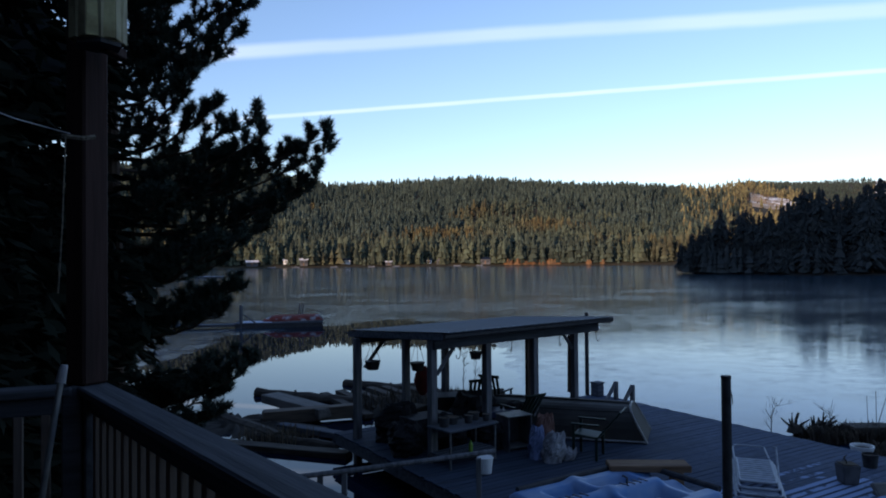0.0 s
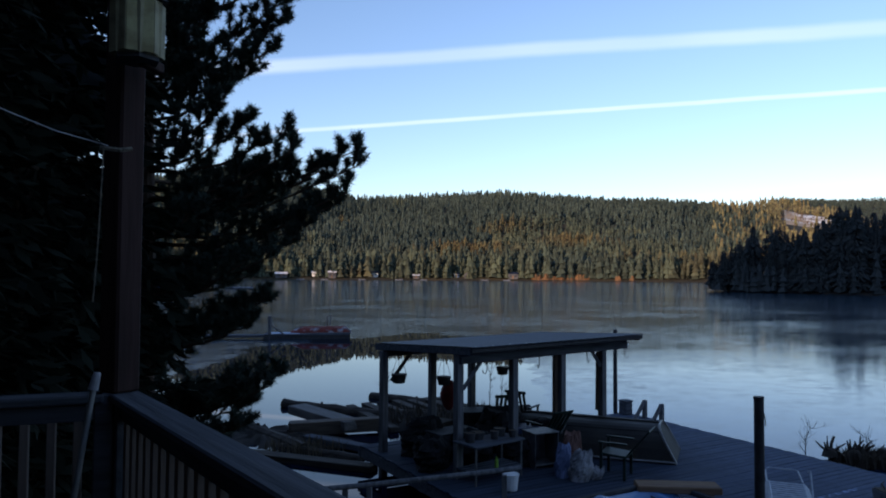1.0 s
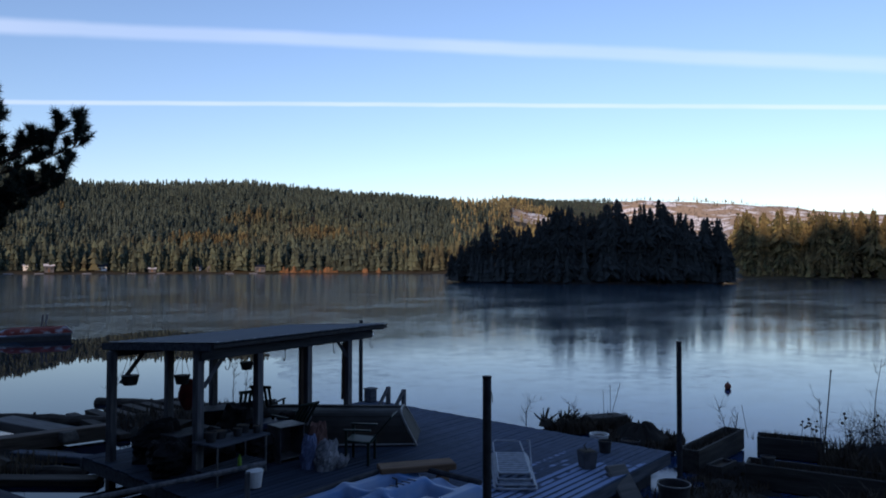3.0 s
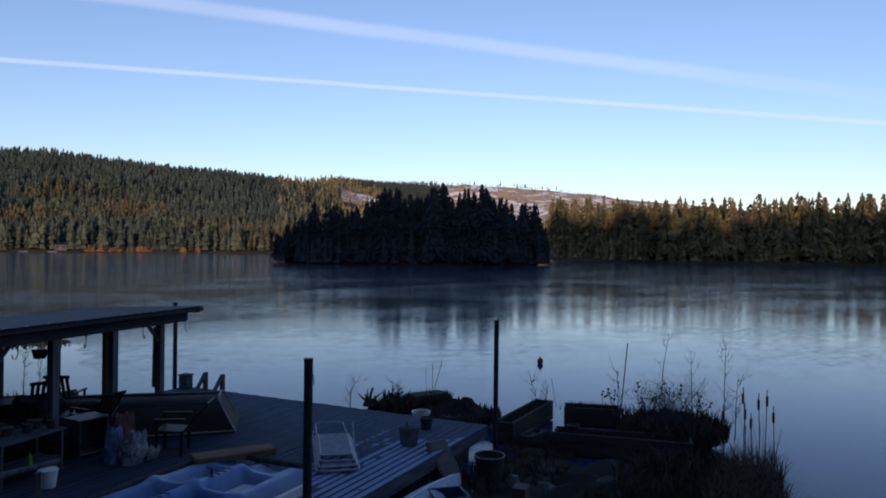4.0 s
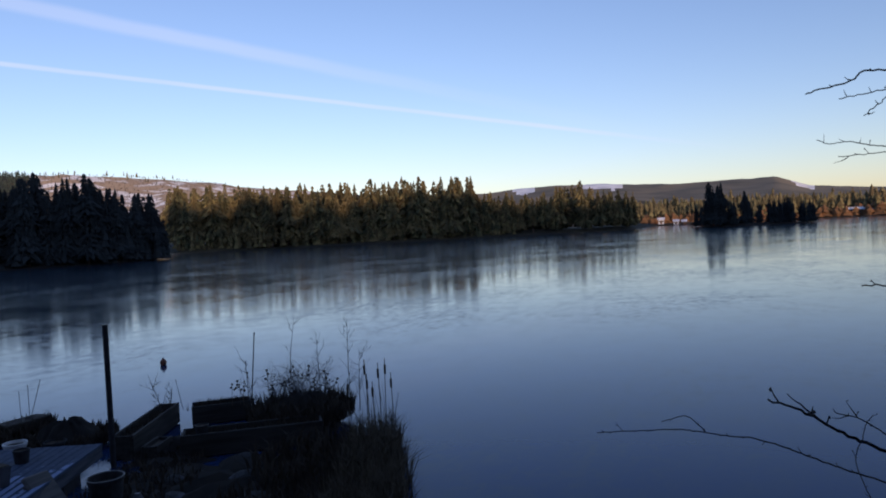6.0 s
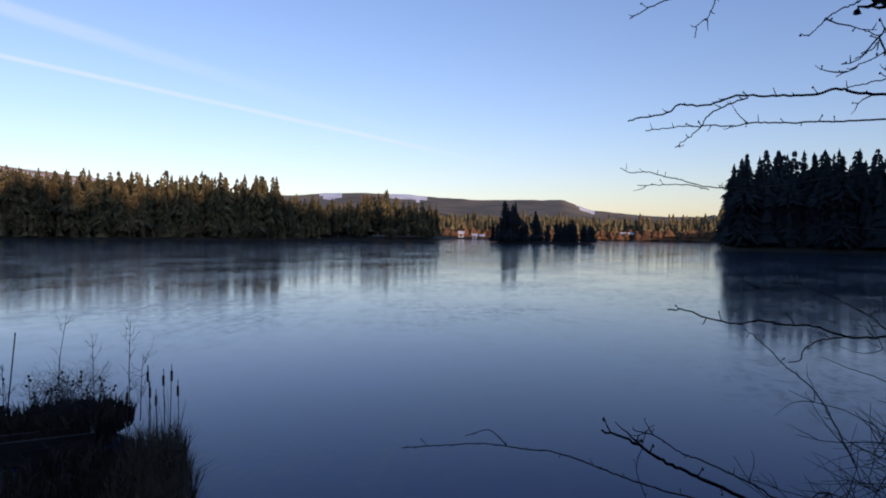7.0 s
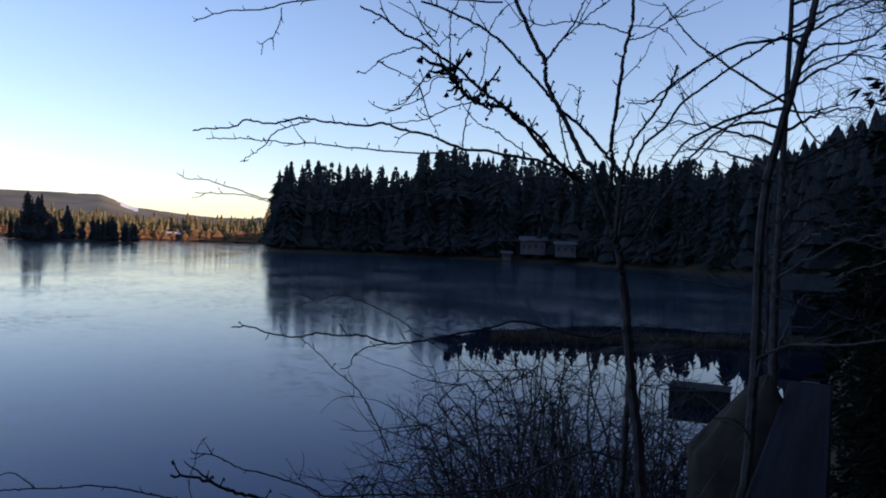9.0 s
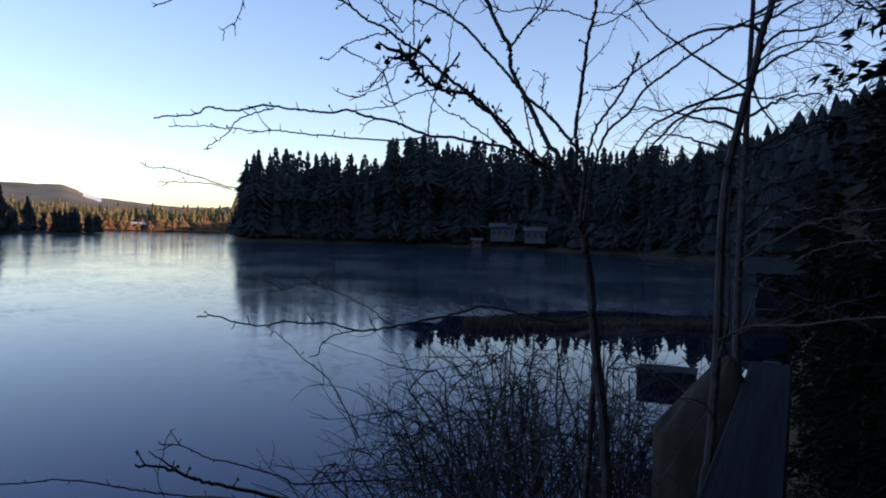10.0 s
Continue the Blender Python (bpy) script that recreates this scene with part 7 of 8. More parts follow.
# ---------------------------------------------------------------- reeds, dead plants
def blades(name, cx, cy, z, rx, ry, n, h0, h1, seed, material, label, lean=0.25, width=0.012):
    r = random.Random(seed)
    V, F = [], []
    for _ in range(n):
        a, d = r.uniform(0, 6.28), math.sqrt(r.random())
        x, y = cx + rx * d * math.cos(a), cy + ry * d * math.sin(a)
        h = r.uniform(h0, h1)
        la, ll = r.uniform(0, 6.28), r.uniform(0, lean) * h
        w = width * r.uniform(0.6, 1.3)
        t = r.uniform(0, 3.14)
        c, s = math.cos(t) * w, math.sin(t) * w
        o = len(V)
        mx, my = x + math.cos(la) * ll * 0.35, y + math.sin(la) * ll * 0.35
        tx, ty = x + math.cos(la) * ll, y + math.sin(la) * ll
        V += [(x - c, y - s, z), (x + c, y + s, z), (mx + c * 0.8, my + s * 0.8, z + h * 0.6), (mx - c * 0.8, my - s * 0.8, z + h * 0.6), (tx, ty, z + h * (1 - 0.3 * ll / h))]
        F += [(o, o + 1, o + 2, o + 3), (o + 3, o + 2, o + 4)]
    ob = link_mesh(name, V, F, material)
    return tagged(ob, label, "reeds", kind="stuff")


for az_, r_, w_, n_ in ((55.6, 13.2, 0.5, 700), (55.6, 12.2, 0.55, 800), (55.4, 11.2, 0.6, 800), (54.9, 10.2, 0.65, 800), (53.4, 9.3, 0.7, 700)):
    x_, y_ = polar(az_, r_)
    blades("reed_bed", x_, y_, 0.0, w_, w_, n_, 0.22, 0.80, int(r_), M_REED, "tangled dry brown reeds at the water's edge", 0.75, 0.007)
blades("dead_growth", 11.65, 9.85, 0.2, 1.15, 1.1, 2400, 0.15, 0.56, 3, M_DEAD, "dark mound of dead plants round the planters", 0.6, 0.016)
twig_bush(12.4, 10.2, 0.2, 0.85, 0.8, 18, 31, "low leafless shrub among the planters")
twig_bush(11.7, 10.5, 0.2, 0.8, 0.7, 14, 32, "low leafless shrub among the planters")
low_island("ground_heap", 11.7, 9.85, 1.2, 1.1, 20, 0.62, "dark heap of leaf litter behind the planters")
blades("dead_growth", 9.5, 7.6, 0.05, 1.2, 1.2, 900, 0.2, 0.6, 4, M_DEAD, "dark withered plants on the bank", 0.6, 0.02)
blades("dead_growth", 7.9, 7.0, 0.05, 1.3, 1.0, 800, 0.15, 0.45, 5, M_DEAD, "dark withered plants on the bank", 0.6, 0.02)
blades("dead_growth", -0.9, 18.9, 0.05, 1.9, 1.2, 900, 0.15, 0.5, 6, M_DEAD, "dark weeds growing over the old raft", 0.5, 0.015)
blades("dead_growth", 8.75, 13.4, 0.12, 1.0, 0.85, 1500, 0.08, 0.26, 7, M_DEAD, "dark weeds on the mound by the dock", 0.6, 0.02)
blades("dead_growth", 8.45, 15.2, 0.05, 1.15, 0.42, 1300, 0.15, 0.42, 8, M_DEAD, "dark weeds on the floating log by the dock", 0.6, 0.02)
blades("dead_growth", -4.0, 15.6, 0.0, 0.9, 0.6, 300, 0.15, 0.4, 9, M_REED, "dry grass tuft between the timbers", 0.4, 0.01)


def cattail(x, y, h, seed):
    r = random.Random(seed)
    t = thing("cattail", pose(x, y, -0.05), "tall cattail with a dark brown seed head", "reed", "cattails")
    lx, ly = r.uniform(-.06, .06), r.uniform(-.06, .06)
    part("stem", tube([(0, 0, 0), (lx * 0.3, ly * 0.3, h * 0.5), (lx, ly, h)], 0.008, 5), M_REED, t)
    part("seed_head", tube([(lx, ly, h - 0.30), (lx, ly, h - 0.28), (lx * 1.05, ly * 1.05, h - 0.14), (lx * 1.05, ly * 1.05, h - 0.12)], 0.022, 8), M_CATTAIL, t, "dark brown velvety seed head")
    part("tip", tube([(lx * 1.05, ly * 1.05, h - 0.12), (lx * 1.1, ly * 1.1, h)], 0.004, 4), M_REED, t)
    for k in range(2):
        a = r.uniform(0, 6.28)
        part("leaf", tube([(0, 0, 0), (0.05 * math.cos(a), 0.05 * math.sin(a), h * 0.4), (0.14 * math.cos(a), 0.14 * math.sin(a), h * 0.7)], 0.007, 4, None, 0.002), M_REED, t)


for x, y, h, k in ((11.41, 7.93, 1.58, 1), (11.45, 7.85, 1.12, 2), (11.54, 7.75, 1.50, 3), (11.59, 7.67, 1.58, 4), (11.67, 7.55, 1.28, 5), (11.19, 8.25, 1.22, 6), (11.40, 7.98, 1.30, 7)):
    cattail(x, y, h, k)


def sapling(x, y, z, h, seed):
    r = random.Random(seed)
    t = thing("birch_sapling", pose(x, y, z), "thin leafless birch sapling in the planters", "sapling", "saplings")
    line = smooth_line([(0, 0, 0), (r.uniform(-.05, .05), r.uniform(-.05, .05), h * 0.5), (r.uniform(-.12, .12), r.uniform(-.12, .12), h)], 6, 0.006, r)
    v, f = gather([tube_arrays(line, [0.013 * (1 - 0.75 * i / len(line)) for i in range(len(line))], 5)] + twigs(line, 14, 0.15, 0.45, 0.0045, r, 1, 0.3))
    link_mesh("stem", v, f, M_TWIG, t)


for x, y, h, k in ((12.3, 10.6, 2.1, 1), (12.9, 9.5, 2.0, 2), (12.5, 10.0, 1.6, 3), (12.7, 9.1, 1.35, 4), (11.6, 11.3, 1.2, 5), (8.2, 15.3, 0.5, 8), (10.3, 12.6, 0.9, 9), (10.5, 12.5, 0.8, 10), (6.9, 15.4, 0.7, 11), (-2.6, 18.7, 1.3, 12), (0.2, 17.2, 1.9, 13), (0.5, 17.6, 1.5, 14)):
    sapling(x, y, 0.1, h, k)

# a stake in the planter
sk = thing("garden_stake", pose(11.95, 11.58, 0.1, 4, 3, 0), "thin dark stake standing in a planter", "stake")
part("stick", cyl(0.014, 0.012, 1.75, 6), M_PIPE, sk)
part("tip", cyl(0.018, 0.016, 0.05, 6, pose(0, 0, 1.72)), M_PIPE, sk)
for x, y, lx, ly, h in ((8.85, 15.15, 1, -2, 0.42), (9.0, 15.1, -2, 1, 0.48), (9.05, 15.2, 3, 16, 0.52), (11.0, 12.7, 2, -14, 0.42)):
    copy_thing(sk, pose(x, y, 0.25, lx, ly, 0) @ Matrix.Scale(h, 4))


def seed_stalk(x, y, z, h, seed):
    """A withered flower stalk with a nodding head and two side heads."""
    r = random.Random(seed)
    t = thing("dried_flower", pose(x, y, z), "withered brown flower stalk with round seed heads", "dead plant", "dried flowers")
    lx, ly = r.uniform(-.12, .12), r.uniform(-.12, .12)
    part("stalk", tube([(0, 0, 0), (lx * 0.4, ly * 0.4, h * 0.55), (lx, ly, h)], 0.006, 5), M_REED, t)
    for k in range(3):
        f_ = (1.0, 0.86, 0.74)[k]
        p = Vector((lx * f_ + (0.07 * r.uniform(-1, 1) if k else 0), ly * f_ + (0.07 * r.uniform(-1, 1) if k else 0), h * f_ + 0.01))
        b = bmesh.new()
        bmesh.ops.create_icosphere(b, subdivisions=1, radius=r.uniform(0.022, 0.036), matrix=Matrix.Translation(p))
        part("seed_head", b, M_CATTAIL, t)


r7 = random.Random(77)
for k in range(16):
    f_ = k / 15
    seed_stalk(11.2 + 1.7 * f_ + r7.uniform(-0.2, 0.2), 11.6 - 1.9 * f_ + r7.uniform(-0.25, 0.25), 0.35, r7.uniform(0.35, 0.75), k)


# ---------------------------------------------------------------- log planters
def trough(x0, y0, x1, y1, z, w, h, label, soil=True):
    d = Vector((x1 - x0, y1 - y0, 0))
    L = d.length
    t = thing("planter_trough", pose(x0, y0, z, 0, 0, math.degrees(math.atan2(d.y, d.x))), label, "planter", "planter troughs")
    for s in (-1, 1):
        part("side_board", box(L, 0.05, h, pose(L / 2, s * (w / 2 - 0.025), 0), 0.008), M_PLANTER, t)
    for x in (0.025, L - 0.025):
        part("end_board", box(0.05, w - 0.104, h - 0.01, pose(x, 0, 0), 0.008), M_PLANTER, t)
    part("soil", box(L - 0.11, w - 0.11, h * 0.75, pose(L / 2, 0, 0.01), 0.02), M_DEAD, t)
    return t


trough(9.2, 10.65, 10.95, 8.75, 0.02, 0.55, 0.42, "long dark plank planter trough on the bank")
trough(10.9, 12.3, 11.8, 11.45, 0.02, 0.5, 0.40, "shorter dark plank planter trough behind")
trough(8.6, 11.55, 10.76, 12.84, 0.02, 0.42, 0.44, "weathered plank planter trough beside the dock corner")
trough(8.75, 11.0, 9.35, 11.3, 0.0, 0.3, 0.28, "small plank planter next to the pile")
def trough_weeds(x0, y0, x1, y1, n, seed):
    r = random.Random(seed)
    V, F = [], []
    for _ in range(n):
        f_ = r.uniform(0.05, 0.95)
        x, y = x0 + (x1 - x0) * f_ + r.uniform(-.14, .14), y0 + (y1 - y0) * f_ + r.uniform(-.14, .14)
        h, a = r.uniform(0.08, 0.24), r.uniform(0, 6.28)
        c, s_ = 0.012 * math.cos(a), 0.012 * math.sin(a)
        o = len(V)
        V += [(x - c, y - s_, 0.30), (x + c, y + s_, 0.30), (x + 6 * c * r.uniform(-1, 1), y + 6 * s_ * r.uniform(-1, 1), 0.32 + h)]
        F.append((o, o + 1, o + 2))
    tagged(link_mesh("trough_weeds", V, F, M_DEAD), "withered brown weeds in a planter trough", "weeds", kind="stuff")


for k_, q_ in enumerate(((9.2, 10.65, 10.95, 8.75), (10.9, 12.3, 11.8, 11.45), (8.6, 11.55, 10.76, 12.84))):
    trough_weeds(*q_, 420, 70 + k_)
low_island("ground_mound", 8.75, 13.4, 1.05, 0.8, 30, 0.55, "earth mound with weeds by the dock")
timber(7.1, 15.1, 8.6, 15.3, -0.04, 0.4, 0.16, M_MOSSLOG, "low dark log awash by the dock")
timber(8.45, 15.2, 9.4, 15.25, 0.0, 0.5, 0.36, M_MOSSLOG, "dark floating timber carrying weeds")
for k, (x, y, n_) in enumerate(((7.3, 15.2, 9), (7.75, 15.15, 7), (8.0, 15.3, 8))):
    rk = random.Random(k + 40)
    stp = thing("root_stump", pose(x, y, 0.22), "gnarled dark driftwood root", "stump", "driftwood stumps")
    part("wood", cyl(0.17, 0.11, 0.16, 9), M_MOSSLOG, stp)
    for q in range(n_):
        a = rk.uniform(0, 6.28)
        e = Vector((math.cos(a), math.sin(a), rk.uniform(0.5, 2.2))).normalized() * rk.uniform(0.15, 0.36)
        part("prong", tube([(0.05 * math.cos(a), 0.05 * math.sin(a), 0.1), Vector((0, 0, 0.1)) + e * 0.6, Vector((0.03, 0, 0.13)) + e], 0.034, 5, None, 0.012), M_MOSSLOG, stp)
round_pot(at(7.72, 13.42, 0.1), 0.21, 0.30, M_WHITE, "off-white round basin behind the dock edge", "basin")
round_pot(at(8.2, 12.95, 0.1), 0.20, 0.24, M_PIPE, "black round basin behind the dock edge", "basin")
barrel = round_pot(at(6.88, 9.6, 0.02), 0.26, 0.50, M_PIPE, "black barrel tub with a pale rim on the bank", "tub")
part("rim", tube([(0.26 * math.cos(6.2832 * k / 24), 0.26 * math.sin(6.2832 * k / 24), 0.505) for k in range(25)], 0.009, 6), M_TRIM, barrel, "pale worn rim")
low_island("ground_bank", 8.7, 8.2, 2.9, 2.2, 40, 0.14, "dark muddy bank with clutter")
low_island("ground_bank", 6.4, 8.9, 2.6, 1.5, 32, 0.12, "dark muddy bank along the dock")
low_island("ground_bank", 9.6, 10.9, 2.3, 1.6, -20, 0.10, "dark muddy bank below the planters")
low_island("ground_bank", 8.0, 9.9, 1.7, 1.3, 10, 0.10, "dark muddy bank between tub and planters")
low_island("ground_bank", 10.2, 7.9, 1.5, 1.3, 10, 0.10, "dark muddy bank under the reeds")
blades("dead_growth", 6.9, 9.6, 0.05, 1.6, 0.8, 700, 0.08, 0.28, 15, M_DEAD, "flattened dark weeds on the mud", 0.9, 0.016)
blades("dead_growth", 8.5, 10.5, 0.05, 0.9, 0.6, 450, 0.05, 0.18, 16, M_DEAD, "flattened dark weeds below the planters", 0.9, 0.016)


# small boat, crate, panels beside the dock front
def canoe(m, L, w, h, label):
    t = thing("white_canoe", m, label, "canoe")
    V, F = [], []
    ns, nr = 18, 9
    for i in range(ns):
        s = i / (ns - 1)
        ww = w / 2 * max(0.03, math.sin(math.pi * s)) ** 0.6
        for k in range(nr):
            a = math.pi * k / (nr - 1)
            V.append((L * (s - 0.5), ww * math.cos(a), h * math.sin(a) ** 0.8 * (0.7 + 0.3 * math.sin(math.pi * s))))
    for i in range(ns - 1):
        for k in range(nr - 1):
            q = i * nr + k
            F.append((q, q + 1, q + nr + 1, q + nr))
    link_mesh("hull", V, F, M_FROST, t, smooth=True)
    part("keel", tube([(L * (0.08 + 0.84 * k / 8 - 0.5), 0, h * (0.70 + 0.3 * math.sin(math.pi * (0.08 + 0.84 * k / 8))) + 0.006) for k in range(9)], 0.014, 5), M_WHITE, t)
    return t


canoe(at(5.0, 8.72, 0.12, 33), 2.9, 0.62, 0.34, "upturned frosted white canoe beside the dock")
cr = thing("blue_tub", at(5.42, 8.55, 0.1, 30), "open dark blue plastic tub", "tub")
bmt = bmesh.new()
bmesh.ops.create_cone(bmt, cap_ends=False, segments=4, radius1=0.26, radius2=0.34, depth=0.34)
bmesh.ops.translate(bmt, vec=(0, 0, 0.17), verts=bmt.verts)
tubo = part("wall", bmt, M_NAVY, cr)
tubo.modifiers.new("shell", "SOLIDIFY").thickness = 0.015
part("base", box(0.36, 0.36, 0.015, pose(0, 0, 0, 0, 0, 45), 0.002), M_NAVY, cr)
for k in range(4):
    a0, a1 = radians(90 * k), radians(90 * k + 90)
    part("rim", tube([(0.345 * math.cos(a0), 0.345 * math.sin(a0), 0.34), (0.345 * math.cos(a1), 0.345 * math.sin(a1), 0.34)], 0.018, 6), M_NAVY, cr)


def ribbed_lid():
    t = thing("ribbed_cover", at(5.86, 7.98, 0.12, 5), "dull tan ribbed plastic cover lying on the bank", "cover")
    V, F = [], []
    nx, ny = 30, 10
    for j in range(ny):
        for i in range(nx):
            u, v = i / (nx - 1), j / (ny - 1)
            V.append((0.95 * (u - 0.5), 0.7 * (v - 0.5), 0.30 * math.sin(math.pi * (0.1 + 0.8 * v)) ** 0.6 * math.sin(math.pi * (0.08 + 0.84 * u)) ** 0.3 + (0.012 if i % 2 else 0)))
    for j in range(ny - 1):
        for i in range(nx - 1):
            q = j * nx + i
            F.append((q, q + 1, q + nx + 1, q + nx))
    link_mesh("shell", V, F, M_TAN, t)
    part("lip", tube([(-0.5, -0.34, 0.05), (0.5, -0.34, 0.05), (0.5, 0.34, 0.05), (-0.5, 0.34, 0.05), (-0.5, -0.34, 0.05)], 0.02, 6), M_TAN, t)


ribbed_lid()
ob_ = thing("pale_board", at(6.42, 9.98, 0.08, 12), "pale warped slab leaning on the dock edge", "board")
bms = box(0.44, 0.06, 0.74, pose(0, 0, 0, -42, 0, 0), 0.02)
for v in bms.verts:
    v.co += Vector((0.03 * noise.noise(v.co * 5), 0.0, 0.03 * noise.noise(v.co * 4 + Vector((3, 0, 0)))))
part("panel", bms, M_PALEWOOD, ob_)
part("edge_strip", box(0.05, 0.07, 0.60, pose(-0.20, 0.03, 0.02, -42, 0, 3), 0.01), M_PALEWOOD, ob_)
pb_ = thing("pale_crate", at(6.45, 8.18, 0.12, 35), "dull tan box standing on the bank", "box")
part("body", box(0.26, 0.2, 0.34, None, 0.01), M_TAN, pb_)
part("lid", box(0.28, 0.22, 0.03, pose(0, 0, 0.34), 0.006), M_TAN, pb_)
jug = thing("jug", at(6.85, 8.85, 0.12), "small grey-green jug on the bank", "jug")
part("body", cyl(0.10, 0.08, 0.18, 14), M_GREYPOT, jug)
part("neck", cyl(0.08, 0.04, 0.09, 14, pose(0, 0, 0.18)), M_GREYPOT, jug)
for k, (x, y, s) in enumerate(((7.5, 8.9, 0.22), (8.1, 9.6, 0.2), (8.6, 8.5, 0.26), (9.0, 7.2, 0.24), (7.9, 7.6, 0.3), (7.2, 7.9, 0.2), (9.4, 9.3, 0.18))):
    stn = thing("stone", at(x, y, 0.05, 40 * k), "frosty grey stone on the bank", "stone", "bank stones")
    bms = bmesh.new()
    bmesh.ops.create_icosphere(bms, subdivisions=2, radius=s)
    for v in bms.verts:
        v.co = v.co * (1 + 0.25 * noise.noise(v.co * 4 + Vector((k, 0, 0))))
        v.co.z *= 0.55
    part("rock", bms, M_STONE, stn)

tub2 = round_pot(at(9.42, 10.36, 0.36), 0.13, 0.2, M_PIPE, "small black pot standing in the end of a planter trough")

# buoy
by = thing("buoy", pose(15.83, 19.22, -0.06), "dark red and brown mooring buoy in the ice", "buoy")
bmb = bmesh.new()
bmesh.ops.create_uvsphere(bmb, u_segments=16, v_segments=10, radius=0.105)
bmesh.ops.scale(bmb, vec=(1, 1, 1.15), verts=bmb.verts)
bmesh.ops.translate(bmb, vec=(0, 0, 0.14), verts=bmb.verts)
part("ball", bmb, M_BUOY, by, smooth=True)
part("ring", cyl(0.03, 0.02, 0.05, 8, pose(0, 0, 0.25)), M_PIPE, by)

# pieces floating in the lead to the right
fd = thing("dark_float", pose(15.0, -13.7, 0.0, 0, 0, -48), "dark plank-sided float lying in the open water", "float")
part("hull", box(1.0, 1.5, 0.50, pose(0, 0, -0.1), 0.04), M_TARP, fd)
for k in range(5):
    part("deck_plank", box(0.19, 1.56, 0.035, pose(-0.41 + 0.205 * k, 0, 0.404), 0.004), M_TARP, fd)
# a low boom of logs and drowned brush across the channel
low_island("ground_boom", 24.6, -21.5, 9.0, 1.0, 108, 0.12, "low dark boom of drift logs and drowned brush")
for k, (x, y, rx_) in enumerate(((26.6, -15.0, 1.6), (25.9, -17.4, 1.8), (25.0, -20.0, 1.8), (24.2, -22.6, 1.8), (23.4, -25.2, 1.8), (22.6, -27.8, 1.8))):
    blades("drowned_brush", x, y, 0.0, 1.1, rx_, 900, 0.15, 0.55, 80 + k, M_DEAD, "dark drowned brush on the log boom", 0.7, 0.02)
for k in range(4):
    x0, y0 = 26.2 - 1.0 * k, -15.2 - 3.3 * k
    log(x0, y0, x0 - 1.0, y0 - 3.4, 0.08, 0.17, "dark drift log lying along the boom")


# ---------------------------------------------------------------- neighbour's jetty with the red boat
jt = thing("neighbour_jetty", pose(-10.75, 43.1, 0, 0, 0, 12), "low dark plank jetty reaching into the bay", "jetty")
part("float", box(5.2, 1.6, 0.3, pose(0, 0, -0.05), 0.03), M_PIPE, jt)
for i in range(18):
    part("plank", box(0.27, 1.6, 0.04, pose(-2.47 + i * 0.29, 0, 0.26), 0.005), M_OLDWOOD, jt)
part("snow_cover", box(1.9, 1.3, 0.03, pose(-1.4, 0.05, 0.302), 0.012), M_FROST, jt, "thin snow lying on the planks")
part("walkway", box(8.5, 0.8, 0.14, pose(-6.8, 0.2, 0.10, 0, 0, -3), 0.02), M_OLDWOOD, jt)
part("post", cyl(0.11, 0.10, 1.6, 10, pose(-2.25, -0.7, -0.2)), M_POSTWOOD, jt)
part("brace", tube([(-2.2, -0.7, 0.9), (-1.4, -0.6, 0.3)], 0.05, 6), M_POSTWOOD, jt)
for x in (1.1, 1.3):
    part("ladder_post", box(0.09, 0.09, 1.15, pose(x, 0.75, 0.2, 0, 6, 0), 0.01), M_POSTWOOD, jt)
rowboat(pose(-10.15, 43.45, 0.32, 0, 0, 192), 3.4, 1.15, 0.36, M_RED, "upturned faded red boat with frost on the jetty")
j2 = thing("distant_float", pose(-62, 178, 0, 0, 0, 14), "small snow-covered float far off on the ice", "float")
part("deck", box(7.0, 2.6, 0.35, None, 0.05), M_OLDWOOD, j2)
part("snow", box(6.6, 2.4, 0.06, pose(0, 0, 0.354), 0.02), M_FROST, j2)


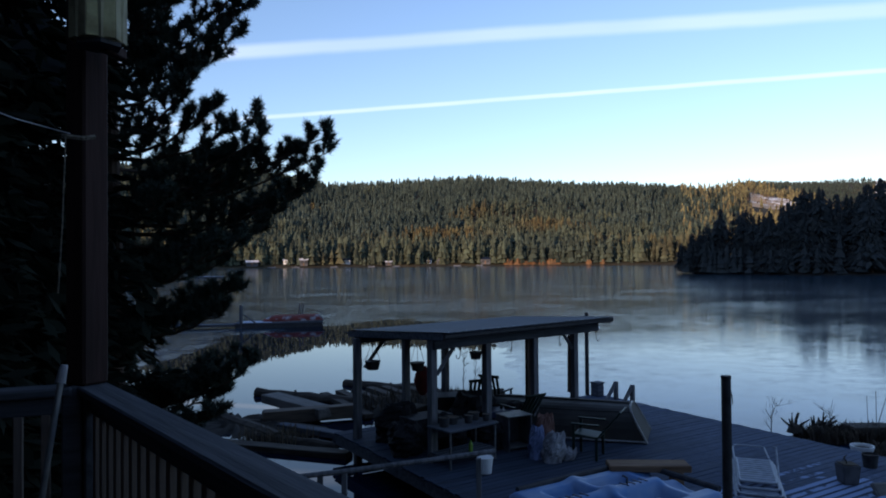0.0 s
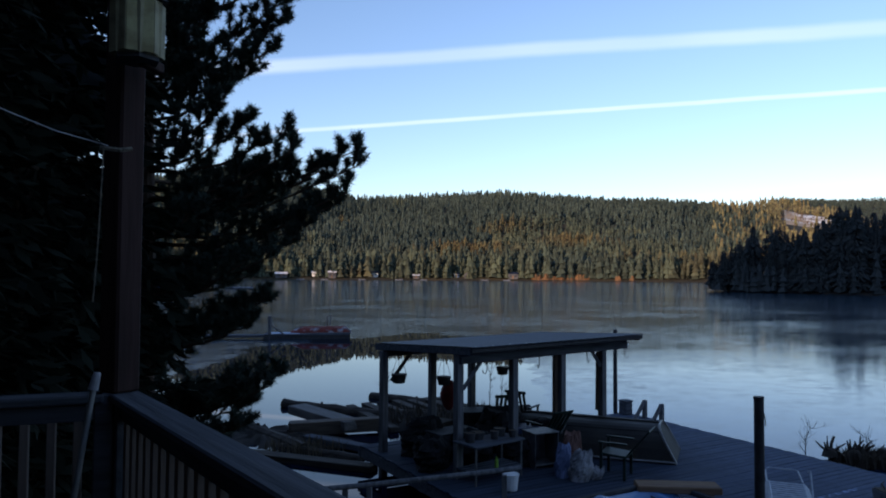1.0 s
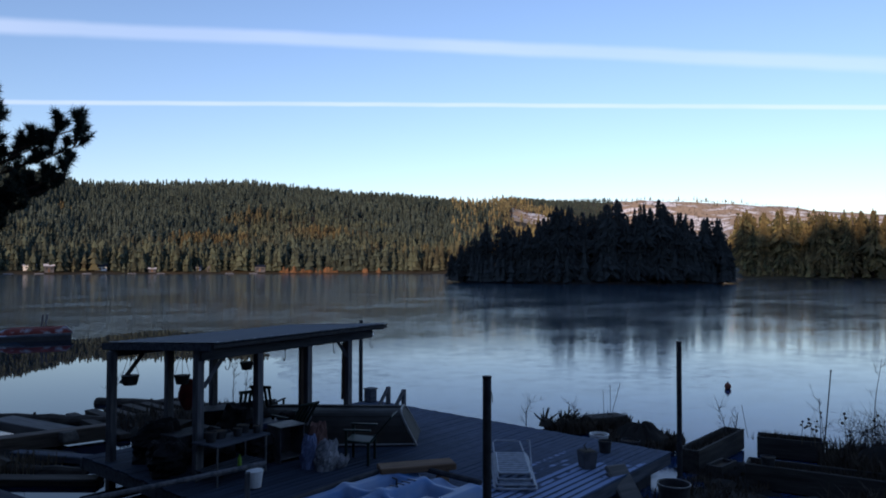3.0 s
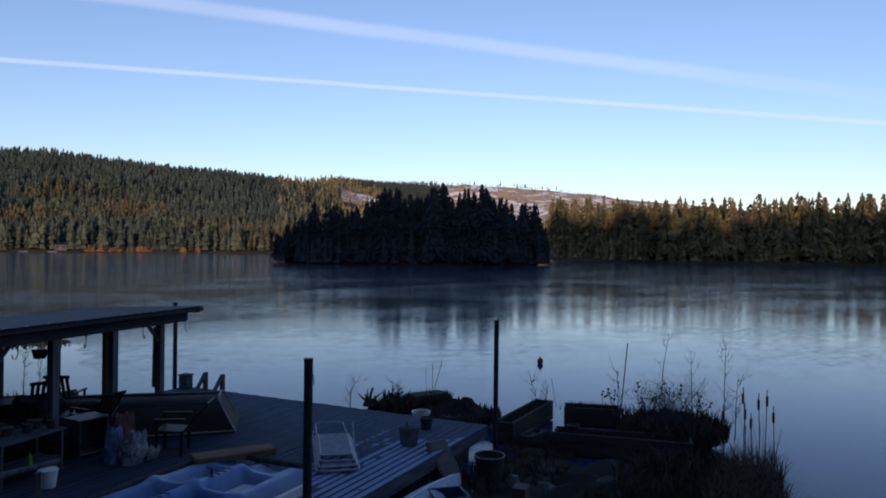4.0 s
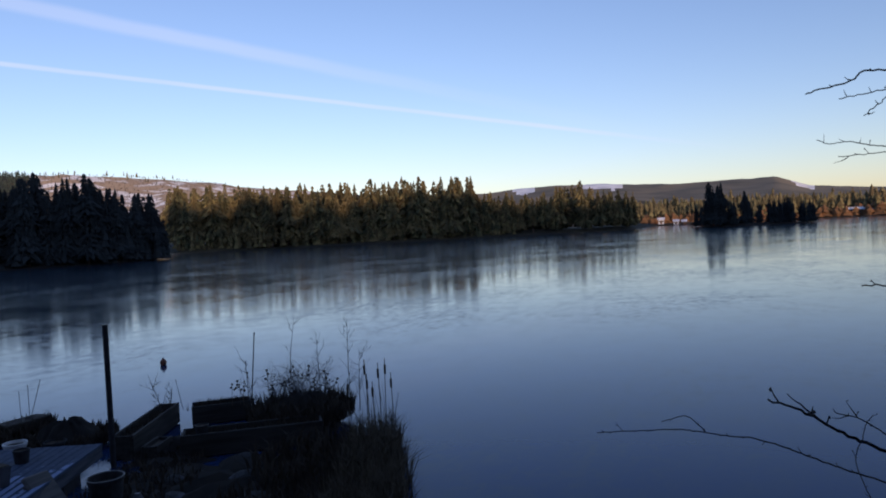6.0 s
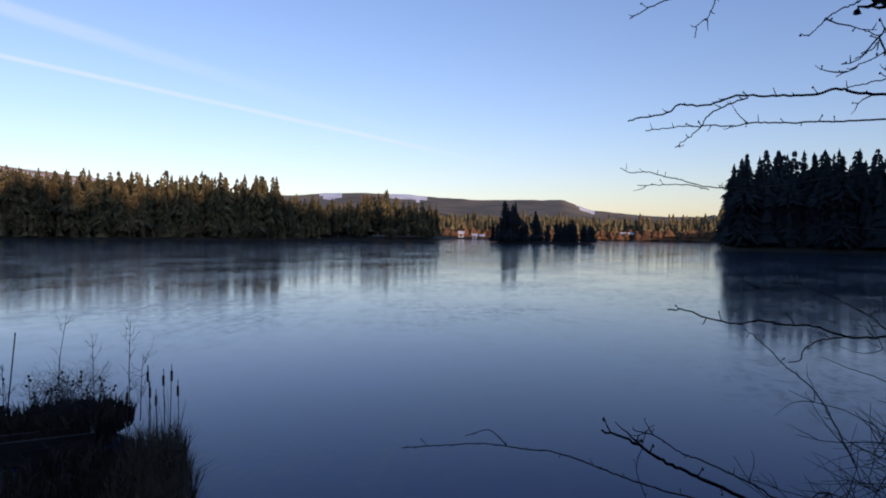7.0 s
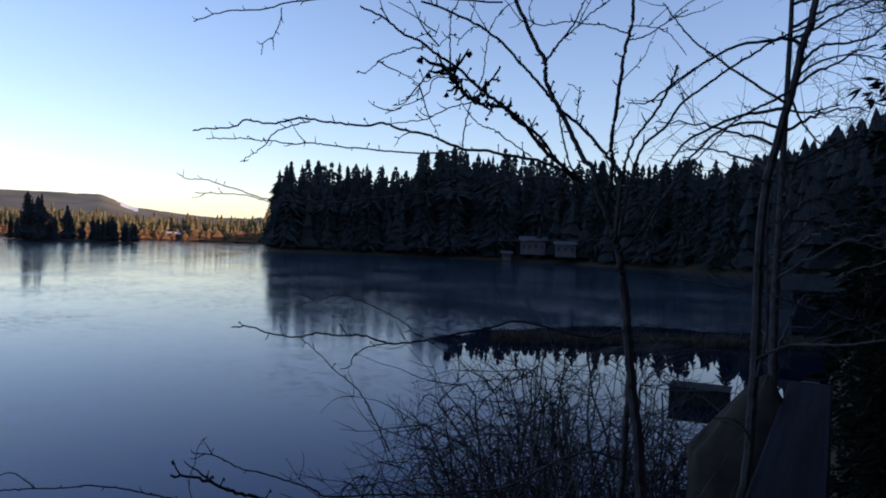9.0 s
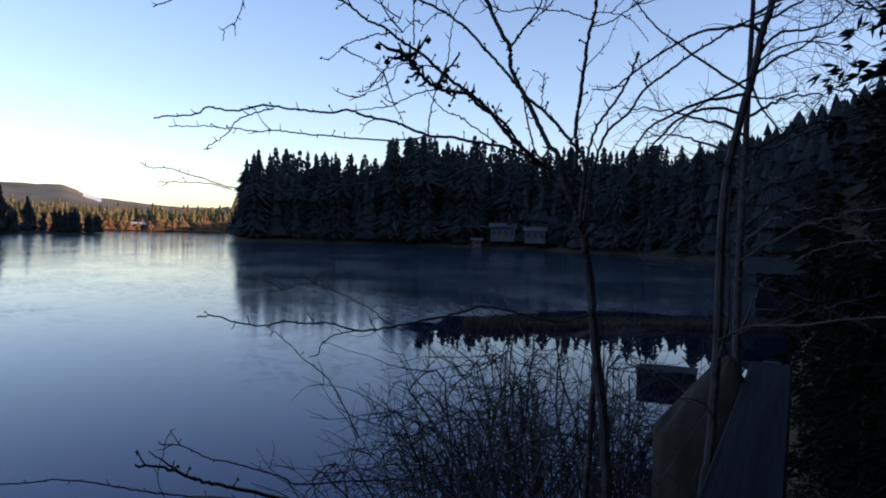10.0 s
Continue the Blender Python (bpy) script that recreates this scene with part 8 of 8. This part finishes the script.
# ---------------------------------------------------------------- houses on the far shores
def cabin(az, r, w, d, h, roof_h, wall_m, roof_m, label, z=None, turn=0.0, windows=2, gable_front=False):
    x, y = polar(az, r)
    zz = z if z is not None else max(0.4, ground_z(x, y))
    t = thing("lake_cabin", pose(x, y, zz - 0.3, 0, 0, -az + turn), label, "house", "lake cabins")
    part("wall", box(w, d, h + 0.3, None, 0.03), wall_m, t)
    b = bmesh.new()
    e = 0.5
    if gable_front:
        pts = [(-w / 2 - e, -d / 2 - e, h), (w / 2 + e, -d / 2 - e, h), (0, -d / 2 - e, h + roof_h), (-w / 2 - e, d / 2 + e, h), (w / 2 + e, d / 2 + e, h), (0, d / 2 + e, h + roof_h)]
    else:
        pts = [(-w / 2 - e, -d / 2 - e, h), (-w / 2 - e, d / 2 + e, h), (-w / 2 - e, 0, h + roof_h), (w / 2 + e, -d / 2 - e, h), (w / 2 + e, d / 2 + e, h), (w / 2 + e, 0, h + roof_h)]
    vs = [b.verts.new((p[0], p[1], p[2] + 0.3)) for p in pts]
    for q in ((0, 1, 2), (3, 5, 4), (0, 3, 4, 1), (1, 4, 5, 2), (0, 2, 5, 3)):
        b.faces.new([vs[i] for i in q])
    part("roof", b, roof_m, t)
    for i in range(windows):
        xw = w * ((i + 0.5) / windows - 0.5)
        wn_ = part("window", box(w / windows * 0.55, 0.12, h * 0.42, pose(xw, -d / 2 - 0.03, h * 0.38 + 0.3), 0.02), M_WHITE if wall_m is M_WHITE else wall_m, t, "framed window")
        part("pane", box(w / windows * 0.45, 0.05, h * 0.34, pose(xw, -d / 2 - 0.09, h * 0.42 + 0.3), 0.01), M_PANE, wn_)
    part("door", box(0.9, 0.1, min(2.0, h * 0.8), pose(-w * 0.02, -d / 2 - 0.03, 0.3), 0.02), M_BROWNWOOD if windows else M_SHADEWOOD, t)
    return t


M_WALLW = M_WHITE
far = ((-16.0, 9, 6, 3, 1.6, 0), (-13.2, 8, 5, 3, 1.5, 1), (-12.0, 6, 5, 4.5, 1.6, 0), (-8.7, 8, 5, 3, 2.0, 1), (-1.9, 4, 4, 2.5, 1.2, 1), (1.3, 5, 4, 2.6, 1.4, 1), (2.7, 8, 5, 4, 1.6, 0), (-5.2, 5, 4, 2.4, 1.2, 0))
for az, w, d, h, rh, k in far:
    cabin(az, 461.5 + 5 * k, w * 0.8, d, h * 0.78, rh * 0.8, (M_GREYWALL, M_WALLW)[k], (M_SNOWROOF, M_ROOF)[(int(az * 10)) % 2], "small shore cabin below the wooded hill", windows=2)
cabin(-1.0, 463, 4.4, 4, 2.0, 2.6, M_GREYWALL, M_GREYWALL, "steep-roofed pale cabin on the far shore", gable_front=True)
for az, r, w, h, k in ((78.6, 408, 3.0, 2.2, 1), (79.7, 406, 2.6, 1.3, 1), (80.3, 406, 2.0, 1.2, 0), (86.6, 425, 4, 2.4, 1), (91.8, 428, 6, 2.6, 0), (92.6, 428, 4, 2.2, 1), (96.3, 428, 5, 1.6, 1)):
    cabin(az, r, w, 4, h, 1.3, (M_BROWNWOOD, M_WALLW)[k], M_SNOWROOF, "sunlit white cabin at the end of the lake", windows=2)
cabin(120.1, 186, 6.4, 6, 3.2, 1.3, M_GREYWALL, M_GREYWALL, "pale two-storey lake house in the shade of the forest", windows=4, z=2.2)
cabin(122.7, 178, 5.0, 6, 2.8, 1.2, M_GREYWALL, M_GREYWALL, "pale lake house with a white balcony in the shade", windows=3, z=2.0)
cabin(118.0, 187, 2.4, 2.4, 1.6, 0.7, M_GREYWALL, M_GREYWALL, "tiny pale boathouse at the shaded shore", windows=1)
cabin(141.2, 42, 3.2, 3.0, 1.9, 0.8, M_SHADEWOOD, M_GREENROOF, "small dark shed with a dull green roof by the water", windows=0, z=0.4)
for i in range(7):
    az = (-14.5, -12.6, -9.6, -6.6, -4.6, 0.4, 2.2)[i]
    x, y = polar(az, 455)
    fl = thing("shore_float", pose(x, y, 0, 0, 0, -az), "snowy float at the far shore", "float", "far floats")
    part("deck", box(5, 2.5, 0.4, None, 0.05), M_OLDWOOD, fl)
    part("snow", box(4.7, 2.2, 0.12, pose(0, 0, 0.404), 0.04), M_FROST, fl)

# russet brush along the far shore
BRUSH = [far_tree(random.Random(i + 90), 4.5, 3.2, 3, 6) for i in range(5)]
spots = [(*polar(a_, r_), 0.2, s_, t_, k_) for a_, r_, s_, t_, k_ in ((rng.uniform(4.2, 8.8), rng.uniform(459, 470), rng.uniform(0.35, 1.1), rng.uniform(0, 6), rng.randrange(5)) for _ in range(120))]
spots += [(*polar(a_, r_), 0.2, s_, t_, k_) for a_, r_, s_, t_, k_ in ((rng.choice((rng.uniform(-25, -18), rng.uniform(10.5, 12.5))), rng.uniform(459, 470), rng.uniform(0.3, 0.9), rng.uniform(0, 6), rng.randrange(5)) for _ in range(60))]
joined_trees("shore_brush", spots, BRUSH, M_BRUSH, "russet leafless brush along the far shore")
spots = [(*polar(a_, r_), 0.3, s_, t_, k_) for a_, r_, s_, t_, k_ in ((rng.uniform(77, 98), rng.uniform(421, 440), rng.uniform(0.5, 1.6), rng.uniform(0, 6), rng.randrange(5)) for _ in range(260))]
joined_trees("shore_brush", spots, BRUSH, M_BRUSH, "golden brush at the sunlit end of the lake")
